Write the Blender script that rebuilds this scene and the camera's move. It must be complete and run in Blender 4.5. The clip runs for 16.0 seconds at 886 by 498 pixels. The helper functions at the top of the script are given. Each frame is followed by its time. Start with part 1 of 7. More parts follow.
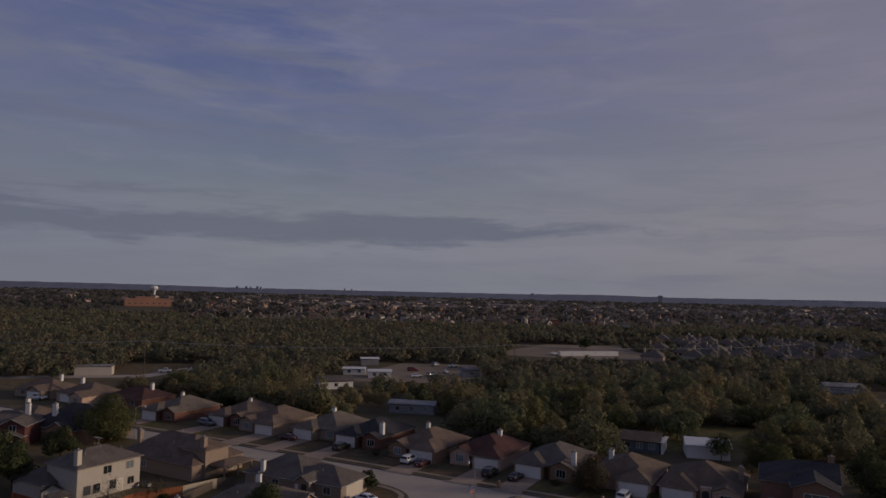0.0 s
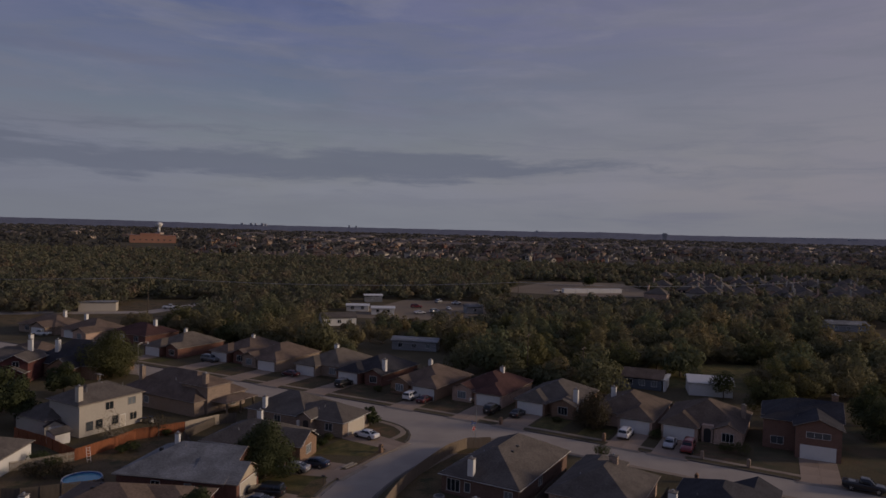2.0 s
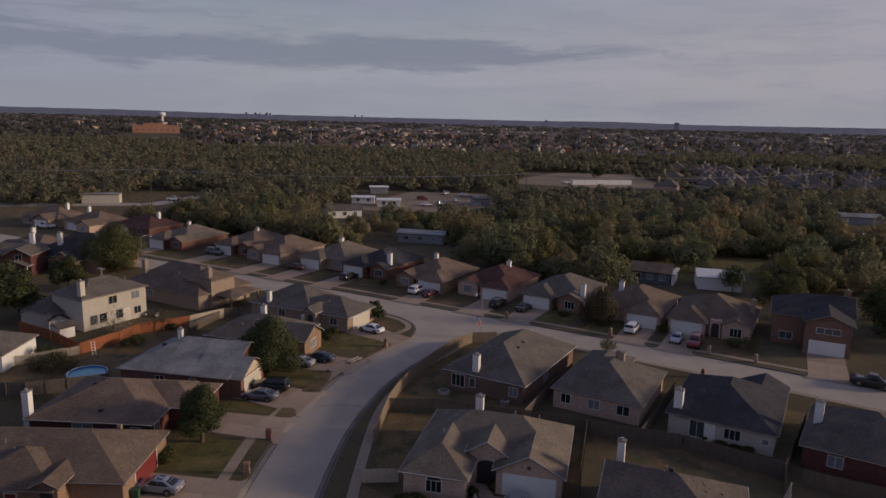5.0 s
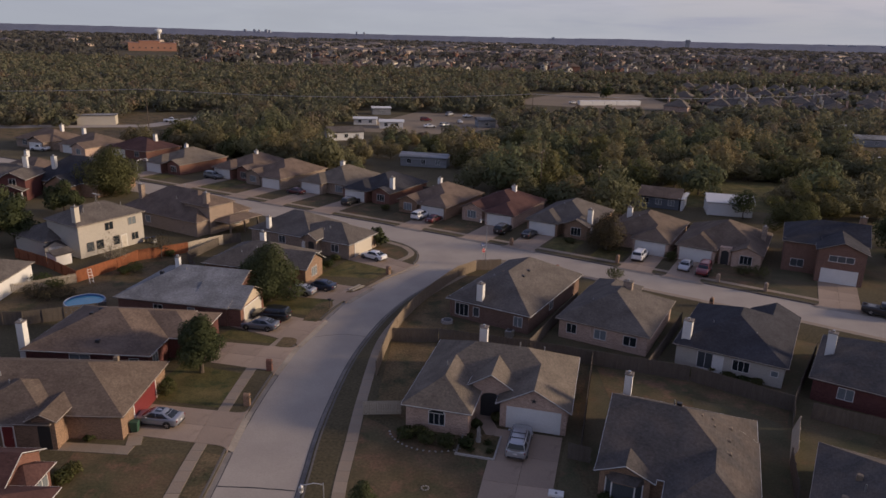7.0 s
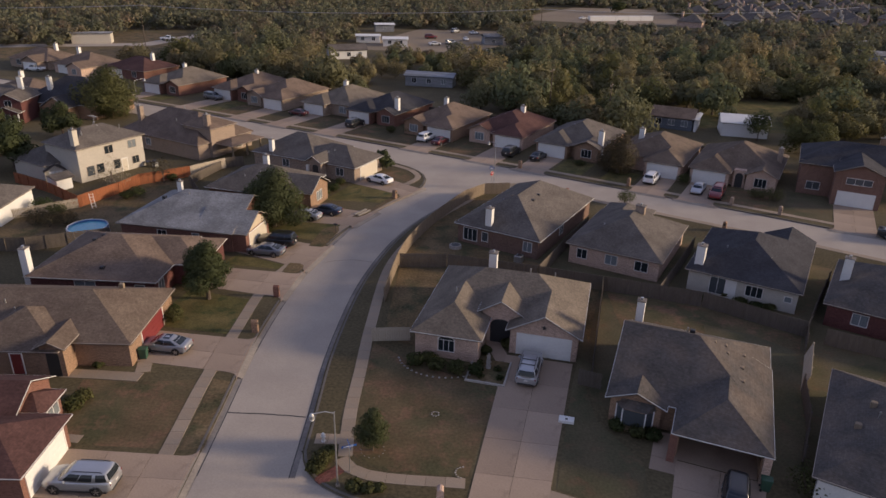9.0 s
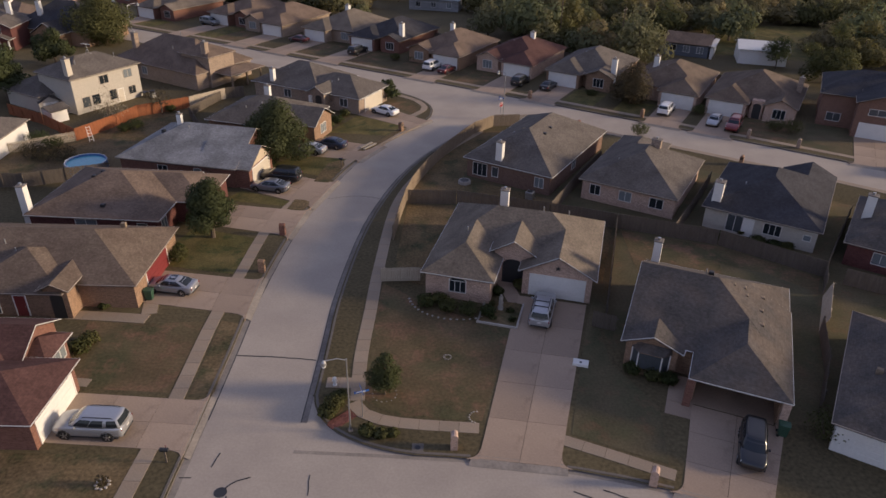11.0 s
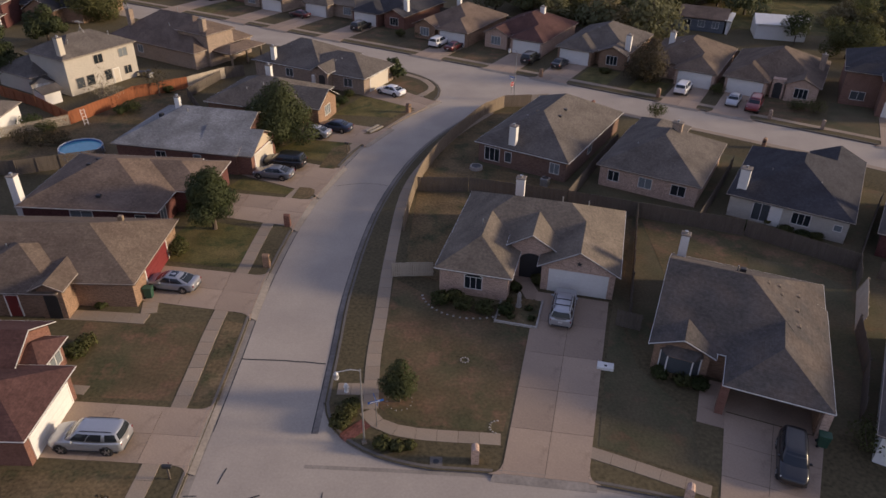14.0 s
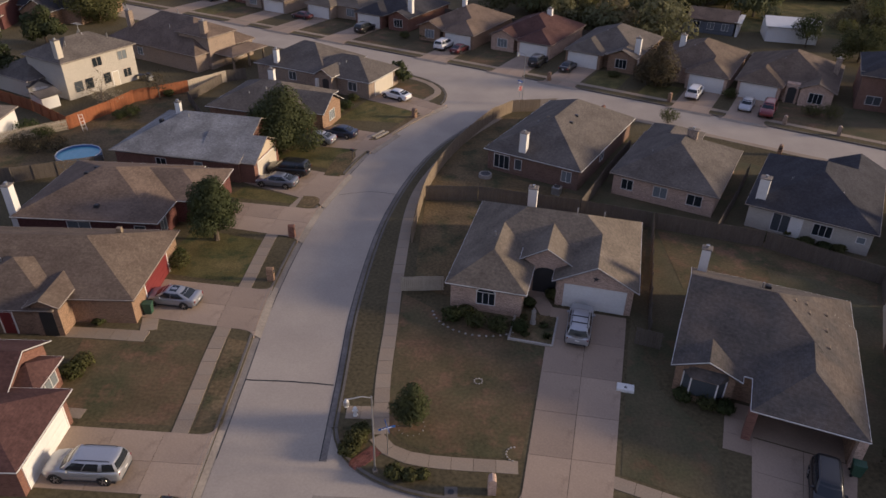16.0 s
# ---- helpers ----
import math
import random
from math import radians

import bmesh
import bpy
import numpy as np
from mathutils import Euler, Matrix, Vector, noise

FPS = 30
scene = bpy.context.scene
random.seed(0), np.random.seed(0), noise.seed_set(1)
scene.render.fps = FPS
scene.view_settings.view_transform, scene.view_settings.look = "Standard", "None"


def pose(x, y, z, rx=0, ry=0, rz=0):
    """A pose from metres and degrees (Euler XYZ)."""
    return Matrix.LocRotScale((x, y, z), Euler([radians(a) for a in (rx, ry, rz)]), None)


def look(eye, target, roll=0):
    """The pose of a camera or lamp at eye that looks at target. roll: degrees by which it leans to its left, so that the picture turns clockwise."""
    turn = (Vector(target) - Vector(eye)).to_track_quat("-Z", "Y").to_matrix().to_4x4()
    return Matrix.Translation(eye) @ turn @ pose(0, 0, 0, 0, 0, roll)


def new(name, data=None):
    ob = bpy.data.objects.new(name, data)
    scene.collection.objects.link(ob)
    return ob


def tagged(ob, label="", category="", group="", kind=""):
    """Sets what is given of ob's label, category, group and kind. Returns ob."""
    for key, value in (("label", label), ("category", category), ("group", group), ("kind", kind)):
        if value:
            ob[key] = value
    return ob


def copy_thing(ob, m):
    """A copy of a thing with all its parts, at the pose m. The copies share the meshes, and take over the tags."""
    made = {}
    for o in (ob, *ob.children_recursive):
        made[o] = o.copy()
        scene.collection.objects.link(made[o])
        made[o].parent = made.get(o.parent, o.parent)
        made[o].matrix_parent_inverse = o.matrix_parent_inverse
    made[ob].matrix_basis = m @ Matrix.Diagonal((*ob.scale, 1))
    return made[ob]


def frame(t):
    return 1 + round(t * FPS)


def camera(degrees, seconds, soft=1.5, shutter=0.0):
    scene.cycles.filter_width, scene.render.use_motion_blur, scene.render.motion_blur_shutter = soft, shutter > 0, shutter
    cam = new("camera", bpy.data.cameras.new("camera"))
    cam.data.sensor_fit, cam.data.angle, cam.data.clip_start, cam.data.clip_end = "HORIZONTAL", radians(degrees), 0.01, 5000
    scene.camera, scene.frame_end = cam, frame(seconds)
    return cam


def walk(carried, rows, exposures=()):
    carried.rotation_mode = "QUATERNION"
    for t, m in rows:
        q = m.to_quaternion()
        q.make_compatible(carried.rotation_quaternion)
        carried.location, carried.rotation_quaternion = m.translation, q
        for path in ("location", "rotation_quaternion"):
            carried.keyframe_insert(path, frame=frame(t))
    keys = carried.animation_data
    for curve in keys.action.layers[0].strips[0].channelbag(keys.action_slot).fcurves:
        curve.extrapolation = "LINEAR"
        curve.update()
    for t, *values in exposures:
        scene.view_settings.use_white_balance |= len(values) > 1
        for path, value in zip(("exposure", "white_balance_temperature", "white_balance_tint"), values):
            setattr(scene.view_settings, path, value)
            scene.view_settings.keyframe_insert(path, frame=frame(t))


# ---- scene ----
cam = camera(64.5, 16.0, soft=1.55)
PATH = [
    (0, (0.243, -5.741, 35.964), (0.279, -3.745, 36.076), 1.4),
    (0.5, (0.469, -4.894, 35.964), (0.504, -2.896, 36.05), 1.4),
    (1, (0.587, -4.181, 35.898), (0.619, -2.181, 35.935), 1.4),
    (1.5, (0.636, -3.446, 35.906), (0.666, -1.446, 35.893), 1.5),
    (2, (0.708, -2.674, 35.936), (0.736, -0.676, 35.869), 1.5),
    (2.5, (0.762, -2.002, 35.921), (0.787, -0.005, 35.803), 1.5),
    (3, (0.822, -1.381, 35.916), (0.846, 0.612, 35.748), 1.5),
    (3.5, (0.815, -0.758, 36.025), (0.839, 1.229, 35.803), 1.5),
    (4, (0.89, -0.078, 35.982), (0.911, 1.903, 35.709), 1.5),
    (6.5, (1.171, 3.844, 35.978), (1.181, 5.771, 35.441), 1.5),
    (7, (1.127, 4.65, 35.933), (1.136, 6.561, 35.341), 1.5),
    (7.5, (1.047, 5.321, 35.877), (1.054, 7.214, 35.231), 1.4),
    (8, (0.905, 5.738, 35.775), (0.912, 7.612, 35.077), 1.4),
    (8.5, (0.853, 6.101, 35.707), (0.856, 7.955, 34.957), 1.3),
    (9, (0.691, 6.486, 35.6), (0.692, 8.319, 34.8), 1.3),
    (9.5, (0.54, 6.933, 35.703), (0.54, 8.741, 34.849), 1.3),
    (10, (0.297, 7.48, 35.631), (0.297, 9.265, 34.728), 1.3),
    (12.5, (-0.8, 10.661, 35.668), (-0.802, 12.366, 34.622), 1.2),
    (13, (-1.062, 11.263, 35.625), (-1.063, 12.967, 34.577), 1.2),
    (13.5, (-1.277, 11.912, 35.605), (-1.277, 13.615, 34.556), 1.2),
    (14, (-1.403, 12.532, 35.527), (-1.404, 14.235, 34.479), 1.1),
    (14.5, (-1.62, 13.134, 35.448), (-1.621, 14.837, 34.4), 1.1),
    (15, (-1.851, 13.721, 35.444), (-1.85, 15.424, 34.395), 1.2),
    (15.5, (-2.068, 14.406, 35.38), (-2.069, 16.109, 34.331), 1.2),
    (16, (-2.401, 15.111, 35.357), (-2.401, 16.814, 34.307), 1.2),
]
walk(cam, [(t, look(eye, target, roll)) for t, eye, target, roll in PATH],
     exposures=[(0, -0.70, 6420, 13), (2.0, -0.68, 6430, 13), (4, -0.26, 6480, 13), (6.5, 0.27, 6620, 11), (7.5, 0.55, 6620, 10), (9, 0.76, 6660, 8), (10, 0.78, 6660, 8), (16, 0.77, 6660, 8)])

# ---- world, sun ----
SUN_EL, SUN_AZ = radians(13.0), radians(91)  # azimuth from +y towards +x
SUN_DIR = Vector((math.sin(SUN_AZ) * math.cos(SUN_EL), math.cos(SUN_AZ) * math.cos(SUN_EL), math.sin(SUN_EL)))


def build_world():
    w = bpy.data.worlds.new("world")
    scene.world = w
    w.use_nodes = True
    n, l = w.node_tree.nodes, w.node_tree.links
    n.clear()
    out, bg = n.new("ShaderNodeOutputWorld"), n.new("ShaderNodeBackground")
    sky = n.new("ShaderNodeTexSky")
    sky.sky_type, sky.sun_disc = "NISHITA", False
    sky.sun_elevation, sky.sun_rotation = SUN_EL, SUN_AZ
    sky.air_density, sky.dust_density, sky.ozone_density = 1.2, 2.0, 2.0
    tc, sep = n.new("ShaderNodeTexCoord"), n.new("ShaderNodeSeparateXYZ")
    l.new(tc.outputs["Generated"], sep.inputs[0])
    lift = n.new("ShaderNodeMath")
    lift.operation = "ADD"
    l.new(sep.outputs["Z"], lift.inputs[0])
    lift.inputs[1].default_value = 0.06
    hi = n.new("ShaderNodeMath")
    hi.operation = "MAXIMUM"
    l.new(lift.outputs[0], hi.inputs[0])
    hi.inputs[1].default_value = 0.03
    comb = n.new("ShaderNodeCombineXYZ")
    for k in "XY":
        d = n.new("ShaderNodeMath")
        d.operation = "DIVIDE"
        l.new(sep.outputs[k], d.inputs[0])
        l.new(hi.outputs[0], d.inputs[1])
        l.new(d.outputs[0], comb.inputs[k])

    def clouds(scale, lo, high, sx, sy, detail, off):
        m = n.new("ShaderNodeMapping")
        m.inputs["Scale"].default_value = (sx, sy, 1)
        m.inputs["Location"].default_value = (off, off * 0.7, 0)
        m.inputs["Rotation"].default_value = (0, 0, radians(8))
        l.new(comb.outputs[0], m.inputs["Vector"])
        t = n.new("ShaderNodeTexNoise")
        t.inputs["Scale"].default_value, t.inputs["Detail"].default_value = scale, detail
        t.inputs["Roughness"].default_value, t.inputs["Distortion"].default_value = 0.55, 0.6
        l.new(m.outputs[0], t.inputs["Vector"])
        r = n.new("ShaderNodeMapRange")
        r.inputs["From Min"].default_value, r.inputs["From Max"].default_value = lo, high
        r.interpolation_type = "SMOOTHSTEP"
        l.new(t.outputs["Fac"], r.inputs["Value"])
        return r.outputs[0]

    def mix(fac, a, b, top=1.0):
        m = n.new("ShaderNodeMix")
        m.data_type = "RGBA"
        k = n.new("ShaderNodeMath")
        k.operation = "MULTIPLY"
        l.new(fac, k.inputs[0])
        k.inputs[1].default_value = top
        l.new(k.outputs[0], m.inputs["Factor"])
        l.new(a, m.inputs["A"])
        if hasattr(b, "is_linked"):
            l.new(b, m.inputs["B"])
        else:
            m.inputs["B"].default_value = (*b, 1)
        return m.outputs["Result"]

    def ramp01(out, a, b):
        r = n.new("ShaderNodeMapRange")
        r.inputs["From Min"].default_value, r.inputs["From Max"].default_value = a, b
        r.interpolation_type = "SMOOTHSTEP"
        l.new(out, r.inputs["Value"])
        return r.outputs[0]

    def times(a, b):
        k = n.new("ShaderNodeMath")
        k.operation = "MULTIPLY"
        l.new(a, k.inputs[0])
        l.new(b, k.inputs[1])
        return k.outputs[0]

    # low streaks of cloud, drawn out along the horizon
    az = n.new("ShaderNodeMath")
    az.operation = "ARCTAN2"
    l.new(sep.outputs["X"], az.inputs[0])
    l.new(sep.outputs["Y"], az.inputs[1])
    flat = n.new("ShaderNodeCombineXYZ")
    l.new(az.outputs[0], flat.inputs["X"])
    l.new(sep.outputs["Z"], flat.inputs["Y"])

    def streaks(sx, sy, lo, high, off, detail=6.0):
        m = n.new("ShaderNodeMapping")
        m.inputs["Scale"].default_value, m.inputs["Location"].default_value = (sx, sy, 1), (off, off * 0.6, off)
        m.inputs["Rotation"].default_value = (0, 0, radians(-3))
        l.new(flat.outputs[0], m.inputs["Vector"])
        t = n.new("ShaderNodeTexNoise")
        t.inputs["Scale"].default_value, t.inputs["Detail"].default_value, t.inputs["Roughness"].default_value, t.inputs["Distortion"].default_value = 1.0, detail, 0.58, 0.4
        l.new(m.outputs[0], t.inputs["Vector"])
        return ramp01(t.outputs["Fac"], lo, high)

    def calc(op, a, b):
        k = n.new("ShaderNodeMath")
        k.operation = op
        for i, v in ((0, a), (1, b)):
            if hasattr(v, "is_linked"):
                l.new(v, k.inputs[i])
            else:
                k.inputs[i].default_value = v
        return k.outputs[0]

    def bank(centre, half, left, right, off):
        """A long flat bank of cloud at one height over the horizon, ragged along its edges."""
        warp = calc("MULTIPLY", calc("SUBTRACT", streaks(4.2, 26.0, 0.2, 0.8, off, 7.0), 0.5), 0.036)
        fine = calc("MULTIPLY", calc("SUBTRACT", streaks(16.0, 90.0, 0.2, 0.8, off + 2.0, 5.0), 0.5), 0.012)
        d = calc("ABSOLUTE", calc("SUBTRACT", calc("ADD", sep.outputs["Z"], calc("ADD", warp, fine)), centre), 0.0)
        length = times(ramp01(az.outputs[0], left - 0.12, left + 0.22), ramp01(az.outputs[0], right + 0.1, right - 0.26))
        return ramp01(calc("SUBTRACT", d, calc("MULTIPLY", length, half)), 0.006, -0.012)

    base = mix(ramp01(sep.outputs["Z"], 0.0, 0.36), sky.outputs[0], (1.35, 1.72, 3.7), 0.92)
    veil = mix(times(streaks(2.6, 9.0, 0.30, 0.72, 3.3), ramp01(sep.outputs["Z"], 0.95, 0.4)), base, (2.6, 2.72, 4.2), 0.72)
    wisps = mix(streaks(5.0, 24.0, 0.46, 0.76, 7.9, 8.0), veil, (3.6, 3.65, 4.5), 0.5)
    haze = mix(ramp01(sep.outputs["Z"], 0.30, -0.04), wisps, (3.4, 3.6, 4.15), 0.9)
    warm = mix(ramp01(sep.outputs["X"], -0.25, 0.75), haze, (3.75, 3.45, 3.9), 0.7)
    warm = mix(ramp01(sep.outputs["X"], -0.1, -0.6), warm, (1.9, 2.15, 3.1), 0.3)
    thin = mix(streaks(6.0, 44.0, 0.42, 0.66, 5.2), warm, (2.5, 2.65, 3.3), 0.4)
    small = mix(bank(0.117, 0.010, -0.60, -0.24, 21.0), thin, (2.0, 2.2, 2.85), 0.6)
    dark = mix(bank(0.079, 0.022, -0.80, 0.27, 14.2), small, (1.85, 2.08, 2.75), 0.75)
    low = mix(ramp01(sep.outputs["Z"], 0.05, 0.012), dark, (2.75, 2.95, 3.3), 0.5)
    grey = mix(streaks(1.8, 14.0, 0.54, 0.72, 11.6), low, (1.9, 2.05, 3.0), 0.4)
    high = mix(ramp01(sep.outputs["Z"], 0.36, 0.72), grey, (1.02, 1.22, 2.2), 0.75)
    l.new(high, bg.inputs["Color"])
    bg.inputs["Strength"].default_value = 0.103
    l.new(bg.outputs[0], out.inputs[0])


build_world()
sun = new("sun", bpy.data.lights.new("sun", "SUN"))
sun.data.energy, sun.data.angle, sun.data.color = 2.75, radians(8.0), (1.0, 0.78, 0.57)
sun.matrix_world = look(SUN_DIR * 100, (0, 0, 0))

# ---- materials ----
def mat(name, base, var=0.15, scale=1.0, rough=0.85, fine=8.0, bump=0.2, metal=0.0, coat=0.0, tint=None, tint_scale=0.2, tint_amount=0.5, pieces=0.0, brick=None, streak=None, spec=0.5, blotch=None):
    """A surface with grain at two scales; pieces varies it from object to object, brick adds courses, streak stretches the grain."""
    m = bpy.data.materials.new(name)
    m.use_nodes = True
    n, l = m.node_tree.nodes, m.node_tree.links
    b = n["Principled BSDF"]
    b.inputs["Roughness"].default_value, b.inputs["Metallic"].default_value = rough, metal
    b.inputs["Coat Weight"].default_value = coat
    b.inputs["Specular IOR Level"].default_value = spec
    tc = n.new("ShaderNodeTexCoord")
    vec = tc.outputs["Object"]
    if streak:
        mp = n.new("ShaderNodeMapping")
        mp.inputs["Scale"].default_value = streak
        l.new(vec, mp.inputs["Vector"])
        vec = mp.outputs[0]

    def noise_at(s, detail=4.0):
        t = n.new("ShaderNodeTexNoise")
        t.inputs["Scale"].default_value, t.inputs["Detail"].default_value = s, detail
        l.new(vec, t.inputs["Vector"])
        return t.outputs["Fac"]

    def math2(op, a, c):
        k = n.new("ShaderNodeMath")
        k.operation = op
        for i, v in ((0, a), (1, c)):
            if hasattr(v, "is_linked"):
                l.new(v, k.inputs[i])
            else:
                k.inputs[i].default_value = v
        return k.outputs[0]

    big, small = noise_at(scale), noise_at(fine, 6.0)
    value = math2("ADD", math2("MULTIPLY", big, 3.2 * var), math2("MULTIPLY", small, 4.4 * var))
    value = math2("MAXIMUM", math2("ADD", value, 1.0 - 3.8 * var), 0.15)
    if pieces:
        info = n.new("ShaderNodeObjectInfo")
        value = math2("MULTIPLY", value, math2("ADD", math2("MULTIPLY", info.outputs["Random"], 2 * pieces), 1 - pieces))
    rgb = n.new("ShaderNodeRGB")
    rgb.outputs[0].default_value = (*base, 1)
    col = rgb.outputs[0]
    if tint:
        t = noise_at(tint_scale, 5.0)
        r = n.new("ShaderNodeMapRange")
        r.inputs["From Min"].default_value, r.inputs["From Max"].default_value = 0.40, 0.64
        l.new(t, r.inputs["Value"])
        mx = n.new("ShaderNodeMix")
        mx.data_type = "RGBA"
        l.new(math2("MULTIPLY", r.outputs[0], tint_amount), mx.inputs["Factor"])
        l.new(col, mx.inputs["A"])
        mx.inputs["B"].default_value = (*tint, 1)
        col = mx.outputs["Result"]
    if blotch:
        tone, size, share = blotch
        r = n.new("ShaderNodeMapRange")
        r.inputs["From Min"].default_value, r.inputs["From Max"].default_value = 0.66 - 0.3 * share, 0.80 - 0.3 * share
        mp = n.new("ShaderNodeMapping")
        mp.inputs["Location"].default_value = (31.7, 12.3, 0)
        l.new(vec, mp.inputs["Vector"])
        t = n.new("ShaderNodeTexNoise")
        t.inputs["Scale"].default_value, t.inputs["Detail"].default_value, t.inputs["Roughness"].default_value = size, 7.0, 0.65
        l.new(mp.outputs[0], t.inputs["Vector"])
        l.new(t.outputs["Fac"], r.inputs["Value"])
        mx = n.new("ShaderNodeMix")
        mx.data_type = "RGBA"
        l.new(r.outputs[0], mx.inputs["Factor"])
        l.new(col, mx.inputs["A"])
        mx.inputs["B"].default_value = (*tone, 1)
        col = mx.outputs["Result"]
    height = small
    if brick:
        w, h, mortar, face = brick
        sp, cb = n.new("ShaderNodeSeparateXYZ"), n.new("ShaderNodeCombineXYZ")
        l.new(tc.outputs["Object"], sp.inputs[0])
        l.new(math2("ADD", sp.outputs["X"], sp.outputs["Y"]), cb.inputs["X"])
        l.new(sp.outputs["Z"], cb.inputs["Y"])
        bt = n.new("ShaderNodeTexBrick")
        bt.inputs["Scale"].default_value = 1.0
        bt.inputs["Brick Width"].default_value, bt.inputs["Row Height"].default_value = w, h
        bt.inputs["Mortar Size"].default_value = 0.004 if face == "roof" else 0.006
        k1, k2 = {"wall": (0.72, 1.18), "roof": (0.90, 1.09), "soft": (0.92, 1.05)}[face]
        bt.inputs["Color1"].default_value, bt.inputs["Color2"].default_value = (k1, k1, k1, 1), (k2, k2, k2, 1)
        bt.inputs["Mortar"].default_value = (*[mortar] * 3, 1)
        l.new(cb.outputs[0], bt.inputs["Vector"])
        mb_ = n.new("ShaderNodeMix")
        mb_.data_type, mb_.blend_type = "RGBA", "MULTIPLY"
        mb_.inputs["Factor"].default_value = 1.0
        l.new(col, mb_.inputs["A"])
        l.new(bt.outputs["Color"], mb_.inputs["B"])
        col = mb_.outputs["Result"]
        height = math2("SUBTRACT", small, bt.outputs["Fac"])
    sc = n.new("ShaderNodeVectorMath")
    sc.operation = "SCALE"
    l.new(col, sc.inputs[0])
    l.new(value, sc.inputs["Scale"])
    l.new(sc.outputs[0], b.inputs["Base Color"])
    if bump:
        bp = n.new("ShaderNodeBump")
        bp.inputs["Strength"].default_value, bp.inputs["Distance"].default_value = bump, 0.03
        l.new(height, bp.inputs["Height"])
        l.new(bp.outputs[0], b.inputs["Normal"])
    return m


def leaf_mat(name, base, other, spread=0.35, through_light=0.42):
    m = bpy.data.materials.new(name)
    m.use_nodes = True
    n, l = m.node_tree.nodes, m.node_tree.links
    b = n["Principled BSDF"]
    info, geo = n.new("ShaderNodeObjectInfo"), n.new("ShaderNodeNewGeometry")
    ramp = n.new("ShaderNodeMix")
    ramp.data_type = "RGBA"
    ramp.inputs["A"].default_value, ramp.inputs["B"].default_value = (*base, 1), (*other, 1)
    l.new(info.outputs["Random"], ramp.inputs["Factor"])
    mr = n.new("ShaderNodeMapRange")
    mr.inputs["To Min"].default_value, mr.inputs["To Max"].default_value = 1 - spread, 1 + spread
    l.new(geo.outputs["Random Per Island"], mr.inputs["Value"])
    sc = n.new("ShaderNodeVectorMath")
    sc.operation = "SCALE"
    l.new(ramp.outputs["Result"], sc.inputs[0])
    l.new(mr.outputs[0], sc.inputs["Scale"])
    l.new(sc.outputs[0], b.inputs["Base Color"])
    b.inputs["Roughness"].default_value = 0.7
    b.inputs["Specular IOR Level"].default_value = 0.2
    tr, mx = n.new("ShaderNodeBsdfTranslucent"), n.new("ShaderNodeMixShader")
    l.new(sc.outputs[0], tr.inputs["Color"])
    mx.inputs[0].default_value = through_light
    l.new(b.outputs[0], mx.inputs[1])
    l.new(tr.outputs[0], mx.inputs[2])
    l.new(mx.outputs[0], n["Material Output"].inputs[0])
    return m


def canopy_mat(name, tints, size=0.11, spread=0.2):
    """Foliage of a whole wood, tinted from tree to tree by a noise of that size."""
    m = leaf_mat(name, tints[0], tints[0], spread, 0.42)
    n, l = m.node_tree.nodes, m.node_tree.links
    tc, no, ramp = n.new("ShaderNodeTexCoord"), n.new("ShaderNodeTexNoise"), n.new("ShaderNodeValToRGB")
    no.inputs["Scale"].default_value, no.inputs["Detail"].default_value = size, 2.5
    l.new(tc.outputs["Object"], no.inputs["Vector"])
    l.new(no.outputs["Fac"], ramp.inputs["Fac"])
    els = ramp.color_ramp.elements
    els[0].position, els[0].color = 0.32, (*tints[0], 1)
    els[1].position, els[1].color = 0.70, (*tints[-1], 1)
    for k, t in enumerate(tints[1:-1]):
        e = els.new(0.32 + 0.38 * (k + 1) / (len(tints) - 1))
        e.color = (*t, 1)
    sc = next(x for x in n if x.bl_idname == "ShaderNodeVectorMath")
    l.new(ramp.outputs["Color"], sc.inputs[0])
    return m


def window_glass(name):
    m = bpy.data.materials.new(name)
    m.use_nodes = True
    b = m.node_tree.nodes["Principled BSDF"]
    b.inputs["Base Color"].default_value = (0.02, 0.025, 0.03, 1)
    b.inputs["Roughness"].default_value = 0.06
    b.inputs["Specular IOR Level"].default_value = 0.5
    return m


def blinds(name, base):
    """Glass with pale slatted blinds close behind it."""
    m = mat(name, base, var=0.05, rough=0.12, bump=0.0, brick=(9.0, 0.05, 0.7, "soft"), spec=0.8)
    return m


def shingle(name, base, light=None):
    return mat(name, base, var=0.21, scale=0.5, fine=4.5, rough=0.95, bump=0.5, tint=light or tuple(c * 1.25 for c in base), tint_scale=0.45, tint_amount=0.7, brick=(0.32, 0.075, 0.8, "roof"), spec=0.15)


def brickwork(name, base, mortar=1.5):
    return mat(name, base, var=0.10, scale=0.8, fine=9.0, bump=0.4, brick=(0.21, 0.075, mortar, "wall"), spec=0.2)


